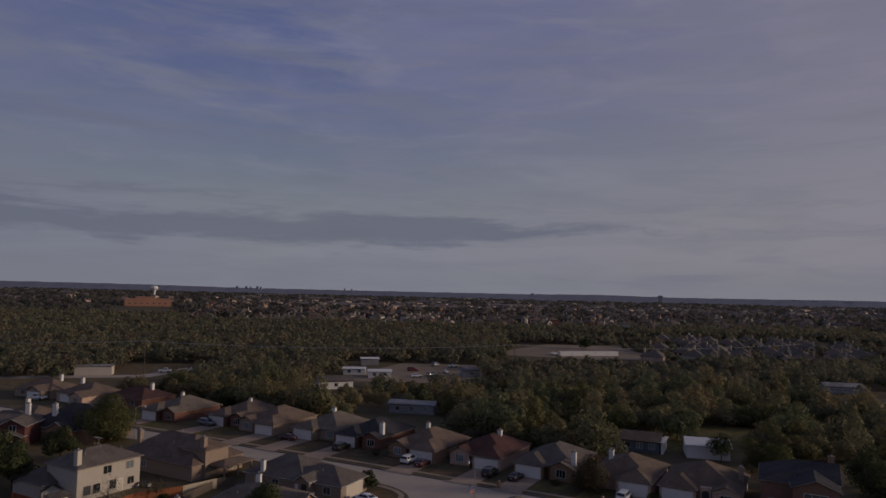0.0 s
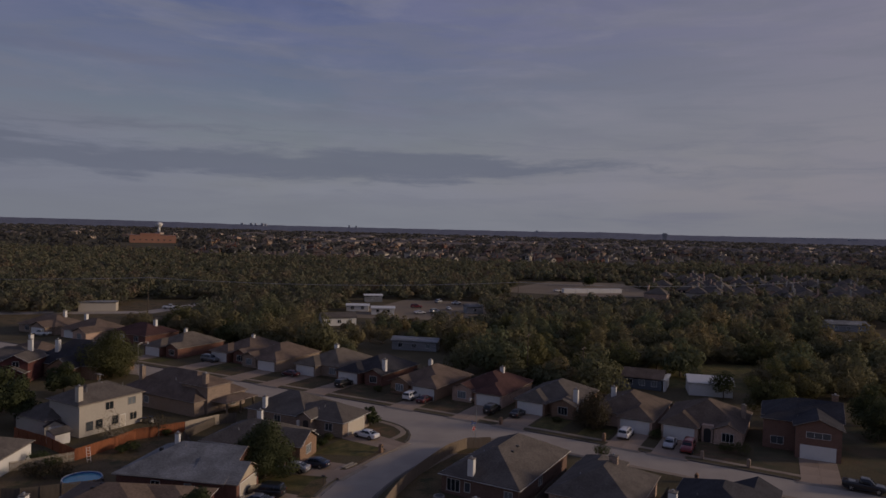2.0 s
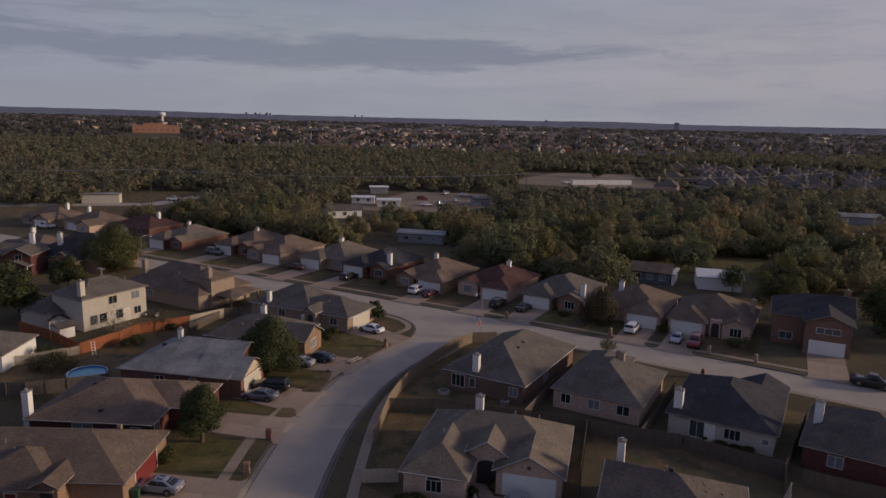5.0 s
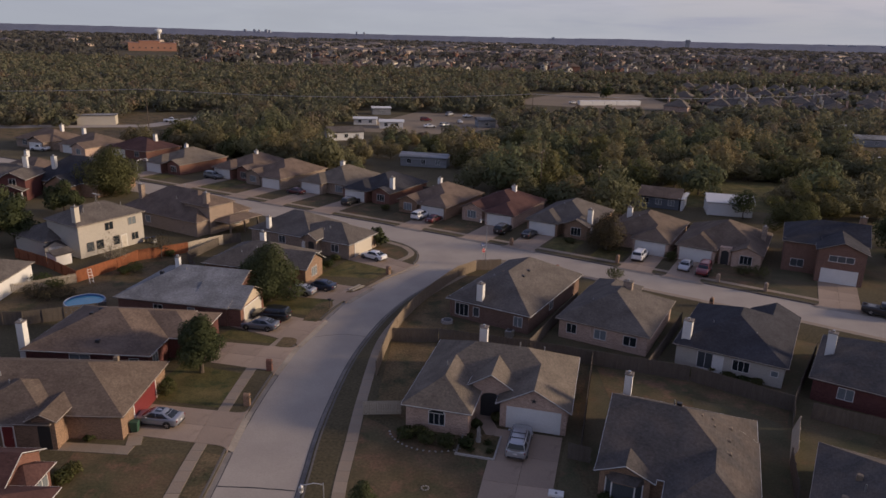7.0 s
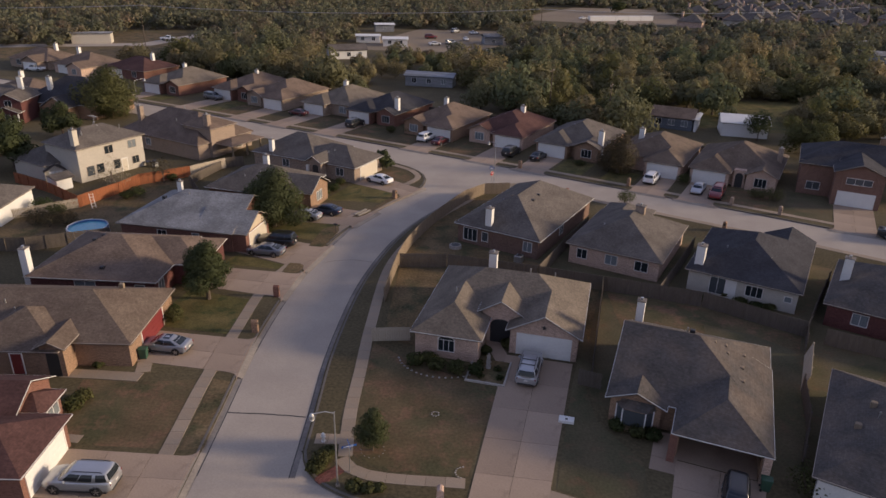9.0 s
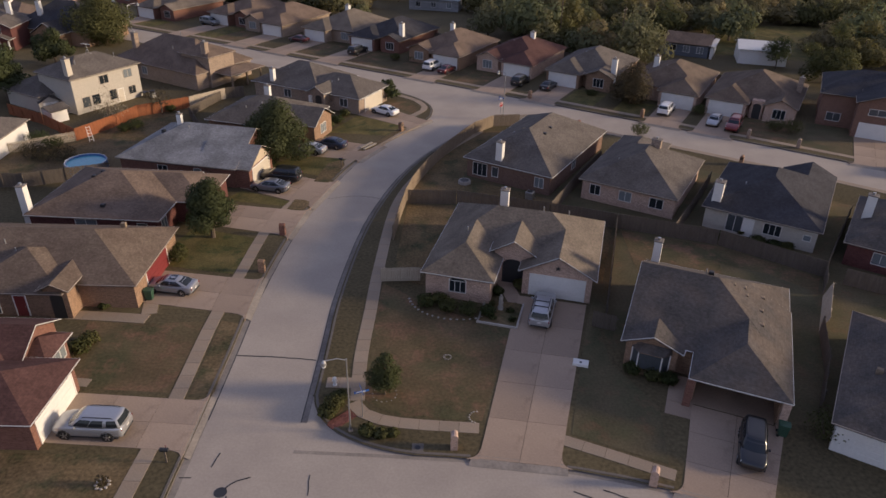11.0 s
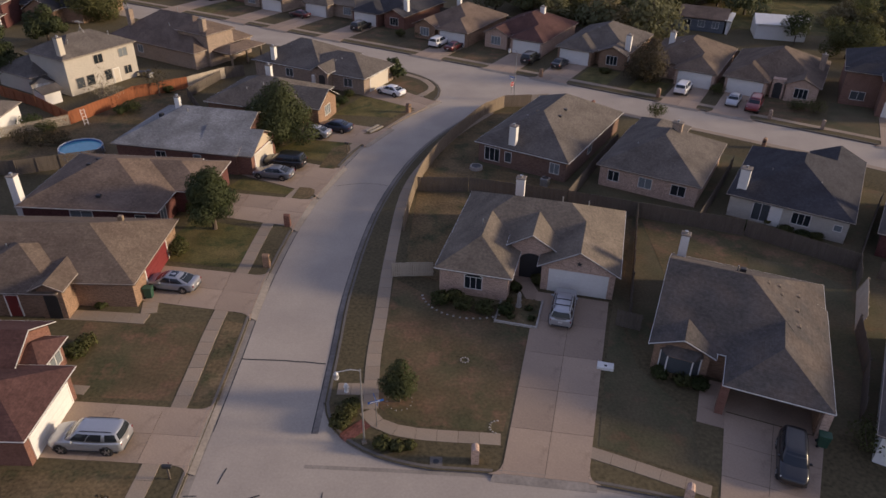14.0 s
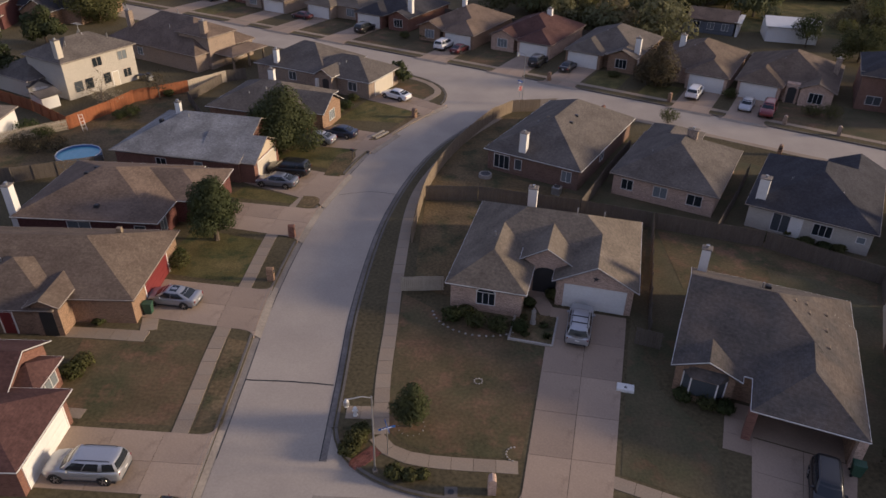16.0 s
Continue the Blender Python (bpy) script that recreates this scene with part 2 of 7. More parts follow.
LAWN = mat("dry_lawn", (0.136, 0.098, 0.055), var=0.24, scale=0.3, fine=4.0, bump=0.6, tint=(0.082, 0.078, 0.040), tint_scale=0.2, tint_amount=0.95, spec=0.1, blotch=((0.175, 0.108, 0.066), 0.45, 0.55))
GREEN = mat("green_lawn", (0.112, 0.100, 0.038), var=0.34, scale=0.5, fine=6.0, bump=0.6, tint=(0.15, 0.115, 0.05), tint_scale=0.25, tint_amount=0.8, spec=0.1, blotch=((0.066, 0.072, 0.030), 0.5, 0.5))
# thin green grass; its darker tone also paints shade on some lawns and yards
THIN = mat("thin_and_shaded_lawn", (0.122, 0.100, 0.060), var=0.2, scale=0.3, fine=5.0, bump=0.5, tint=(0.082, 0.080, 0.044), tint_scale=0.22, tint_amount=0.95, spec=0.1, blotch=((0.135, 0.092, 0.056), 0.5, 0.4))
YARD = mat("yard_soil", (0.150, 0.108, 0.056), var=0.36, scale=0.3, fine=4.0, bump=0.5, tint=(0.15, 0.11, 0.065), tint_scale=0.12, tint_amount=0.8, spec=0.1, blotch=((0.078, 0.074, 0.038), 0.35, 0.55))
GROUND = mat("ground", (0.095, 0.078, 0.044), var=0.34, scale=0.12, fine=3.5, bump=0.3, tint=(0.13, 0.105, 0.06), tint_scale=0.02, tint_amount=0.8, spec=0.1)
ROADC = mat("road_concrete", (0.410, 0.354, 0.293), var=0.07, scale=0.35, fine=6.0, bump=0.15, tint=(0.34, 0.29, 0.245), tint_scale=0.15, tint_amount=0.6, spec=0.2)
CONC = mat("walk_concrete", (0.330, 0.258, 0.188), var=0.13, scale=0.6, fine=7.0, bump=0.2, tint=(0.25, 0.21, 0.165), tint_scale=0.35, tint_amount=0.6, pieces=0.07, spec=0.2, blotch=((0.23, 0.172, 0.122), 0.7, 0.3))
DRIVE = mat("drive_concrete", (0.375, 0.285, 0.212), var=0.10, scale=0.5, fine=7.0, bump=0.2, tint=(0.29, 0.22, 0.168), tint_scale=0.3, tint_amount=0.7, pieces=0.10, spec=0.2, blotch=((0.24, 0.178, 0.132), 0.35, 0.2))
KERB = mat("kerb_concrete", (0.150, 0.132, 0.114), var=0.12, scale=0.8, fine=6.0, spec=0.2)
GUTTER = mat("gutter_concrete", (0.235, 0.205, 0.178), var=0.2, scale=0.5, fine=5.0, tint=(0.15, 0.128, 0.11), tint_scale=0.3, tint_amount=0.7, spec=0.2)
GUTTER_P = mat("pale_gutter_concrete", (0.30, 0.262, 0.22), var=0.15, scale=0.5, fine=5.0, tint=(0.22, 0.19, 0.16), tint_scale=0.3, tint_amount=0.7, spec=0.2)
TAR = mat("tar", (0.02, 0.02, 0.02), rough=0.6)
DIRT = mat("bare_dirt", (0.27, 0.215, 0.155), var=0.15, scale=0.1, fine=1.5, tint=(0.2, 0.16, 0.11), tint_scale=0.05, spec=0.1)
WHITE = mat("white_paint", (0.70, 0.69, 0.66), var=0.05, scale=1.0, fine=6.0, rough=0.6)
CREAM = mat("cream_paint", (0.52, 0.47, 0.39), var=0.05, rough=0.6)
TANP = mat("tan_paint", (0.50, 0.41, 0.30), var=0.06, rough=0.7)
REDP = mat("red_paint", (0.175, 0.028, 0.030), var=0.08, rough=0.5)
BLUEP = mat("blue_siding", (0.13, 0.15, 0.18), var=0.08, rough=0.7, brick=(6.0, 0.15, 0.6, "wall"))
GREYS = mat("grey_siding", (0.26, 0.27, 0.285), var=0.08, rough=0.7, brick=(6.0, 0.15, 0.7, "wall"))
GLASS = window_glass("window_glass")
BLIND = blinds("blinds_behind_glass", (0.20, 0.225, 0.24))
BLIND_D = blinds("dim_blinds_behind_glass", (0.075, 0.085, 0.095))
WOODG = mat("weathered_wood", (0.122, 0.102, 0.084), var=0.22, scale=0.8, fine=6.0, bump=0.4, streak=(6, 6, 0.6), spec=0.2)
WOODP = mat("pale_wood", (0.43, 0.37, 0.29), var=0.15, scale=0.8, fine=6.0, streak=(6, 6, 0.6), spec=0.2)
WOODM = mat("greying_wood", (0.23, 0.18, 0.13), var=0.2, scale=0.8, fine=6.0, streak=(6, 6, 0.6), spec=0.2)
WOODO = mat("orange_stained_wood", (0.27, 0.10, 0.048), var=0.26, scale=0.8, fine=6.0, streak=(6, 6, 0.6), spec=0.2)
BARK = mat("bark", (0.10, 0.075, 0.055), var=0.3, scale=2.0, fine=12.0, bump=0.8)
# dark metal parts; also the flat panels that paint shade in openings
DARK = mat("dark_metal_and_shade", (0.03, 0.03, 0.032), rough=0.5)
STEEL = mat("galvanised_steel", (0.45, 0.45, 0.45), rough=0.4, metal=0.8)
TYRE = mat("tyre_rubber", (0.015, 0.015, 0.015), rough=0.9)
RIM = mat("alloy", (0.5, 0.5, 0.5), rough=0.3, metal=0.9)
LAMPG = mat("clear_lamp", (0.75, 0.75, 0.72), rough=0.15)
LAMPR = mat("red_lamp", (0.18, 0.015, 0.02), rough=0.2)
BINM = mat("green_bin", (0.03, 0.08, 0.05), rough=0.6)
WATERP = mat("pool_water", (0.12, 0.36, 0.44), var=0.1, scale=2.0, fine=8.0, rough=0.1)
POOLW = mat("pool_liner", (0.06, 0.16, 0.36), var=0.1, rough=0.4)
SIGNB = mat("sign_blue", (0.02, 0.10, 0.35), rough=0.4)
SIGNR = mat("sign_red", (0.28, 0.02, 0.03), rough=0.4)
ROCK = mat("pale_rock", (0.34, 0.31, 0.275), var=0.2, scale=3.0, fine=12.0, pieces=0.2)
RUST = mat("orange_brick_wall", (0.36, 0.185, 0.125), var=0.1, scale=0.05, fine=0.6)
# concrete paled and blued, so haze is painted onto the skyline blocks
SKYB = mat("hazed_distant_concrete", (0.27, 0.29, 0.34), var=0.05)
TRIM = mat("tan_trim", (0.42, 0.36, 0.30), var=0.08, rough=0.7)
# blue-grey base colour carries the haze over the far hills
HILL = mat("far_woods_hill_haze", (0.20, 0.21, 0.25), var=0.2, scale=0.01, fine=0.06, spec=0.0)
SH_GREY = shingle("shingle_grey", (0.124, 0.108, 0.096))
SH_SLATE = shingle("shingle_slate", (0.098, 0.088, 0.082), (0.145, 0.115, 0.095))
SH_UMBER = shingle("shingle_umber", (0.135, 0.102, 0.080), (0.165, 0.128, 0.098))
SH_TAN = shingle("shingle_tan", (0.160, 0.134, 0.108))
SH_BROWN = shingle("shingle_brown", (0.155, 0.115, 0.09))
SH_RED = shingle("shingle_red_brown", (0.088, 0.047, 0.042))
SH_DARK = shingle("shingle_charcoal", (0.050, 0.049, 0.055))
SH_PALE = shingle("shingle_pale_grey", (0.21, 0.208, 0.205), (0.31, 0.31, 0.31))
BR_RED = brickwork("brick_red", (0.185, 0.095, 0.073))
BR_RUST = brickwork("brick_rust", (0.195, 0.115, 0.088))
BR_DRED = brickwork("brick_dark_red", (0.118, 0.050, 0.046))
BR_TAN = brickwork("brick_tan", (0.30, 0.232, 0.182))
BR_PINK = brickwork("brick_pink", (0.46, 0.33, 0.26))
BR_BROWN = brickwork("brick_brown", (0.26, 0.17, 0.115))
BR_UMBER = brickwork("brick_umber", (0.175, 0.112, 0.088))
BR_WHITE = mat("brick_white", (0.46, 0.425, 0.37), var=0.04, scale=0.8, fine=9.0, bump=0.3, brick=(0.21, 0.075, 0.92, "soft"), spec=0.2)
LEAF = leaf_mat("leaves_oak", (0.098, 0.104, 0.042), (0.138, 0.126, 0.052), 0.16)
LEAF_D = leaf_mat("leaves_dark", (0.068, 0.082, 0.036), (0.082, 0.094, 0.042), 0.22)
LEAF_W = leaf_mat("leaves_wood", (0.130, 0.150, 0.080), (0.250, 0.200, 0.105), 0.10, 0.42)
LEAF_R = leaf_mat("leaves_russet", (0.070, 0.060, 0.036), (0.085, 0.068, 0.04))
LEAF_P = leaf_mat("leaves_pale_dry", (0.30, 0.27, 0.20), (0.34, 0.30, 0.22), 0.5)
LEAF_S = leaf_mat("leaves_shrub", (0.055, 0.072, 0.026), (0.115, 0.11, 0.042))
PAINTS = {k: mat("paint_" + k, c, var=0.03, rough=0.3, coat=0.7, metal=mt) for k, c, mt in (
    ("silver", (0.42, 0.43, 0.45), 0.5), ("white", (0.75, 0.75, 0.75), 0.0), ("black", (0.012, 0.012, 0.014), 0.0), ("grey", (0.16, 0.17, 0.18), 0.3),
    ("steel", (0.17, 0.185, 0.215), 0.4), ("pale_steel", (0.30, 0.31, 0.34), 0.4), ("red", (0.17, 0.016, 0.02), 0.1), ("maroon", (0.09, 0.015, 0.02), 0.1), ("navy", (0.02, 0.03, 0.06), 0.2))}

# ---- mesh helpers ----
class MB:
    """Collects the faces of one mesh."""

    def __init__(self):
        self.v, self.f, self.smooth = [], [], False

    def face(self, *pts):
        k = len(self.v)
        self.v += [tuple(p) for p in pts]
        self.f.append(tuple(range(k, k + len(pts))))
        return self

    def box(self, x0, x1, y0, y1, z0, z1, m=None, bev=0.0):
        k = len(self.v)
        pts = [(x, y, z) for z in (z0, z1) for x, y in ((x0, y0), (x1, y0), (x1, y1), (x0, y1))]
        if bev:
            pts = pts[:4] + [(x, y, z1 - bev) for x, y, _ in pts[:4]] + [(x, y, z1) for x, y in ((x0 + bev, y0 + bev), (x1 - bev, y0 + bev), (x1 - bev, y1 - bev), (x0 + bev, y1 - bev))]
        if m is not None:
            pts = [tuple(m @ Vector(p)) for p in pts]
        self.v += pts
        n = len(pts) // 4
        self.f += [(k + 3, k + 2, k + 1, k)]
        for a in range(n - 1):
            for i in range(4):
                j = (i + 1) % 4
                self.f.append((k + 4 * a + i, k + 4 * a + j, k + 4 * a + 4 + j, k + 4 * a + 4 + i))
        t = k + 4 * (n - 1)
        self.f.append((t, t + 1, t + 2, t + 3))
        return self

    def prism(self, poly, z0, z1, m=None):
        """An upright prism on a polygon of (x, y), counter-clockwise."""
        k, n = len(self.v), len(poly)
        pts = [(x, y, z) for z in (z0, z1) for x, y in poly]
        if m is not None:
            pts = [tuple(m @ Vector(p)) for p in pts]
        self.v += pts
        self.f.append(tuple(range(k + n - 1, k - 1, -1)))
        self.f.append(tuple(range(k + n, k + 2 * n)))
        for i in range(n):
            j = (i + 1) % n
            self.f.append((k + i, k + j, k + n + j, k + n + i))
        return self

    def tube(self, pts, radii, sides=8, cap=True):
        """A round bar along points."""
        k = len(self.v)
        pts = [Vector(p) for p in pts]
        for i, p in enumerate(pts):
            d = (pts[min(i + 1, len(pts) - 1)] - pts[max(i - 1, 0)]).normalized()
            a = d.cross(Vector((0, 0, 1)) if abs(d.z) < 0.9 else Vector((1, 0, 0))).normalized()
            b = d.cross(a)
            r = radii[i] if hasattr(radii, "__len__") else radii
            self.v += [tuple(p + r * (math.cos(t) * a + math.sin(t) * b)) for t in (2 * math.pi * s / sides for s in range(sides))]
        for i in range(len(pts) - 1):
            for s in range(sides):
                u = (s + 1) % sides
                self.f.append((k + i * sides + s, k + i * sides + u, k + (i + 1) * sides + u, k + (i + 1) * sides + s))
        if cap:
            self.f.append(tuple(k + s for s in range(sides)))
            t = k + (len(pts) - 1) * sides
            self.f.append(tuple(t + s for s in reversed(range(sides))))
        return self

    def loft(self, rings, closed_ends=True):
        k, n = len(self.v), len(rings[0])
        for r in rings:
            self.v += [tuple(p) for p in r]
        for i in range(len(rings) - 1):
            for s in range(n):
                u = (s + 1) % n
                self.f.append((k + i * n + s, k + i * n + u, k + (i + 1) * n + u, k + (i + 1) * n + s))
        if closed_ends:
            self.f.append(tuple(k + s for s in reversed(range(n))))
            self.f.append(tuple(k + (len(rings) - 1) * n + s for s in range(n)))
        return self

    def blob(self, c, r, sub=8, jitter=0.0, seed=0):
        rg = random.Random(seed)
        rings = []
        for i in range(1, sub // 2 + 1):
            a = math.pi * i / (sub // 2 + 1)
            rings.append([(c[0] + r[0] * math.sin(a) * math.cos(2 * math.pi * s / sub) * (1 + rg.uniform(-jitter, jitter)), c[1] + r[1] * math.sin(a) * math.sin(2 * math.pi * s / sub) * (1 + rg.uniform(-jitter, jitter)), c[2] - r[2] * math.cos(a)) for s in range(sub)])
        return self.loft(rings)

    def mesh(self, name, material):
        me = bpy.data.meshes.new(name)
        me.from_pydata(self.v, [], self.f)
        if material is not None:
            me.materials.append(material)
        if self.smooth:
            me.polygons.foreach_set("use_smooth", [True] * len(me.polygons))
        me.update()
        return me


def part(name, mb, material, parent=None, label="", at=None):
    ob = new(name, mb.mesh(name, material) if isinstance(mb, MB) else mb)
    if parent is not None:
        ob.parent = parent
    if at is not None:
        ob.matrix_basis = at
    return tagged(ob, label) if label else ob


def root(name, label, category, m, group="", kind=""):
    ob = new(name)
    ob.empty_display_size = 0.3
    ob.matrix_basis = m
    return tagged(ob, label, category, group, kind)


def offset(line, d):
    """A polyline moved sideways by d to its right."""
    out = []
    for i, (x, y) in enumerate(line):
        a, b = Vector(line[max(i - 1, 0)]), Vector(line[min(i + 1, len(line) - 1)])
        t = (b - a).normalized()
        out.append((x + d * t.y, y - d * t.x))
    return out


def smooth_line(pts, step=3.0):
    """A Catmull-Rom curve through points."""
    P_ = [Vector(p) for p in pts]
    P_ = [2 * P_[0] - P_[1]] + P_ + [2 * P_[-1] - P_[-2]]
    out = []
    for i in range(1, len(P_) - 2):
        a, b, c, d = P_[i - 1:i + 3]
        k = max(1, round((c - b).length / step))
        for s in range(k):
            t = s / k
            out.append(tuple(0.5 * (2 * b + (c - a) * t + (2 * a - 5 * b + 4 * c - d) * t * t + (3 * b - a - 3 * c + d) * t ** 3)))
    return out + [tuple(P_[-2])]


def ribbon(mb, left, right, z):
    for i in range(len(left) - 1):
        mb.face((*right[i], z), (*right[i + 1], z), (*left[i + 1], z), (*left[i], z))
    return mb


DROPS = ((-17.4, 45.7, 3.0), (-17.3, 62.15, 3.3), (-16.1, 76.8, 3.4), (-14.45, 84.5, 3.8), (-10.2, 97.7, 3.2), (-4.0, 109.6, 2.6), (5.3, 42.8, 3.2), (18.15, 39.6, 3.1))  # where drives cross the kerb


def kerb_bar(mb, line, z0, z1, w):
    """A rolled kerb along the road's edge, left out where a drive crosses it; the road lies to its left, the lawn on its right."""
    near = any(abs(x) < 40 and 20 < y < 120 for x, y in line)
    if near:
        line = [tuple(Vector(a).lerp(Vector(b), k / 6)) for a, b in zip(line, line[1:]) for k in range(6)] + [line[-1]]
    inner, back = offset(line, w * 0.62), offset(line, w + 0.1)
    for i in range(len(line) - 1):
        mid = (Vector(line[i]) + Vector(line[i + 1])) / 2
        if any((mid - Vector((x, y))).length < half for x, y, half in DROPS):
            continue
        rows = ((line, z0), (line, z0 + 0.03), (inner, z1), (back, z1))
        for (p, za), (q, zb) in zip(rows, rows[1:]):
            mb.face((*p[i], za), (*p[i + 1], za), (*q[i + 1], zb), (*q[i], zb))
    return mb

# ---- ground, roads, kerbs ----
ROAD_Z = -0.13
A_MID = smooth_line([(-13.3, -60), (-13.3, 20), (-13.2, 40), (-13.15, 54), (-13.2, 62), (-12.6, 72), (-11.6, 80), (-9.6, 89), (-6.9, 97), (-3.0, 104.5), (1.6, 111), (6.5, 117.5)])
B_MID = smooth_line([(-190, 222), (-130, 196), (-72, 165.5), (-20, 137.2), (17, 116.2), (61, 89.6), (120, 50), (190, 2)], 6.0)
C_MID = smooth_line([(-13, 39.8), (-2, 39.4), (6, 38.8), (14, 37.0), (24, 33.2), (40, 25), (80, 2)])
HALF_A, LEFT_A, HALF_B, HALF_C = 3.55, 4.05, 4.2, 3.4


def upto(line, test):
    return [p for p in line if test(p)]


def arc(a, corner, b, n=7):
    """A rounded corner from a to b."""
    a, c, b = Vector(a), Vector(corner), Vector(b)
    return [tuple((1 - t) ** 2 * a + 2 * t * (1 - t) * c + t * t * b) for t in (i / n for i in range(n + 1))]


a_left, a_right = offset(A_MID, -LEFT_A), offset(A_MID, HALF_A)
b_far, b_near = offset(B_MID, -HALF_B), offset(B_MID, HALF_B)
c_far, c_near = offset(C_MID, -3.95), offset(C_MID, HALF_C)
# edges of the three blocks, each walked with the road on its left
edge_left = upto(list(reversed(b_near)), lambda p: p[0] < -6)[::-1]
edge_left = edge_left + arc(edge_left[-1], (0.6, 121.0), upto(a_left, lambda p: p[1] < 112.5)[-1]) + list(reversed(upto(a_left, lambda p: p[1] < 111)))
edge_left = list(reversed(edge_left))  # from the bottom up and away to the left
right_a = upto(a_right, lambda p: 49.0 < p[1] < 108.5)
right_b = upto(b_near, lambda p: p[0] > 15)
right_c = upto(c_far, lambda p: p[0] > -4.0)
edge_right = list(reversed(right_c)) + arc(right_c[0], (-8.9, 44.4), right_a[0], 10) + right_a + arc(right_a[-1], (7.2, 116.0), right_b[0]) + right_b
bottom_a = upto(a_right, lambda p: p[1] < 32)
bottom_c = upto(c_near, lambda p: p[0] > -6)
edge_bottom = bottom_a + arc(bottom_a[-1], (-9.6, 36.2), bottom_c[0]) + bottom_c


def build_ground():
    mb = MB()
    far = 9000.0
    mb.face(*[(x, y, -0.16) for x, y in ((-far, -far), (far, -far), (far, far), (-far, far))])
    blocks = [
        [*edge_left, (-190, -60)],
        list(edge_right),
        [*edge_bottom, (80, -60)],
    ]
    far_edge = list(b_far)
    blocks.append(list(reversed(far_edge)) + [(-far, 222), (-far, far), (far, far), (far, 2)])
    blocks.append([(-far, -far), (-190, -far), (-190, 222), (-far, 222)])
    blocks.append([(190, -far), (far, -far), (far, 2), (190, 2)])
    for poly in blocks:
        area = sum(poly[i][0] * poly[(i + 1) % len(poly)][1] - poly[(i + 1) % len(poly)][0] * poly[i][1] for i in range(len(poly)))
        poly = poly if area > 0 else poly[::-1]
        mb.face(*[(x, y, 0.0) for x, y in poly])
    me = mb.mesh("ground", GROUND)
    bm = bmesh.new()
    bm.from_mesh(me)
    bmesh.ops.triangulate(bm, faces=[f for f in bm.faces if len(f.verts) > 4], ngon_method="EAR_CLIP")
    for f in bm.faces:
        f.normal_update()
        if f.normal.z < 0:
            f.normal_flip()
    bm.to_mesh(me)
    bm.free()
    tagged(new("ground", me), "dry grass and bare earth ground", "ground", kind="structure")


build_ground()

road = root("road", "pale concrete residential street with tarred joints", "road", pose(0, 0, 0), kind="structure")
mb = ribbon(MB(), a_left, a_right, ROAD_Z)
ribbon(mb, b_far, b_near, ROAD_Z - 0.004)
ribbon(mb, c_far, c_near, ROAD_Z - 0.002)
mb.face((-12, 30, ROAD_Z - 0.006), (-1, 34, ROAD_Z - 0.006), (-1, 46, ROAD_Z - 0.006), (-12, 52, ROAD_Z - 0.006))
mb.face((-6, 106, ROAD_Z - 0.008), (14, 104, ROAD_Z - 0.008), (20, 122, ROAD_Z - 0.008), (-10, 130, ROAD_Z - 0.008))
part("road_surface", mb, ROADC, road)
# gutters: a darker strip along the kerb
for d0, d1, tone in ((-LEFT_A, -HALF_A, GUTTER_P), (HALF_A - 0.45, HALF_A, GUTTER)):
    ln = upto(A_MID, lambda p: (44.5 if d0 > 0 else -60) < p[1] < 108)
    part("gutter", ribbon(MB(), offset(ln, d0), offset(ln, d1), ROAD_Z + 0.004), tone, road)
    ln = upto(A_MID, lambda p: 46 < p[1] < 92)
    e = d1 if d0 < 0 else d0
    part("tar_seam", ribbon(MB(), offset(ln, e - 0.03), offset(ln, e + 0.04), ROAD_Z + 0.008), TAR, road)


valley = upto(c_far, lambda p: p[0] > -10.2)
part("gutter", ribbon(MB(), offset(valley, 0.0), offset(valley, 0.3), ROAD_Z + 0.006), GUTTER_P, road, "stained valley gutter")


def tar_line(pts, w=0.05):
    ln = smooth_line(pts, 0.6)
    ln = [(x + random.uniform(-0.04, 0.04), y + random.uniform(-0.04, 0.04)) for x, y in ln]
    part("tar_crack", ribbon(MB(), offset(ln, -w), offset(ln, w), ROAD_Z + 0.012), TAR, road)


tar_line([(-16.7, 53.8), (-13.5, 53.7), (-10.2, 53.4)], 0.06)
tar_line([(-15.2, 42.0), (-15.0, 43.2)], 0.04)
tar_line([(-13.8, 40.2), (-13.2, 40.9), (-12.4, 41.2)], 0.05)
tar_line([(-13.6, 39.6), (-13.1, 38.6), (-12.7, 38.4)], 0.05)
tar_line([(-17.0, 41.0), (-16.2, 41.0)], 0.04)
tar_line([(-8.6, 41.5), (-8.4, 39.8)], 0.03)
tar_line([(8.6, 40.6), (11.2, 39.4)], 0.05)
tar_line([(10.6, 40.8), (14.6, 39.0)], 0.05)
tar_line([(-8.8, 66), (-8.5, 70), (-7.9, 75)], 0.04)
tar_line([(-13.9, 83.5), (-10.5, 84.4), (-7.0, 83.7)], 0.03)
hole = MB().tube([(-14.0, 39.9, ROAD_Z - 0.02), (-14.0, 39.9, ROAD_Z + 0.012)], 0.42, 20)
part("manhole_cover", hole, DARK, road, "dark iron manhole cover")
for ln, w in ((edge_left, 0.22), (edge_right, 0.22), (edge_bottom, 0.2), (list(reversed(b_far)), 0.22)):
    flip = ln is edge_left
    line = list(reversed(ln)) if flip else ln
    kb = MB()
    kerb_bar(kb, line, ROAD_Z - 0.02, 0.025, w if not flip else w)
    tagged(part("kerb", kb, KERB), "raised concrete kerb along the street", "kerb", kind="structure")


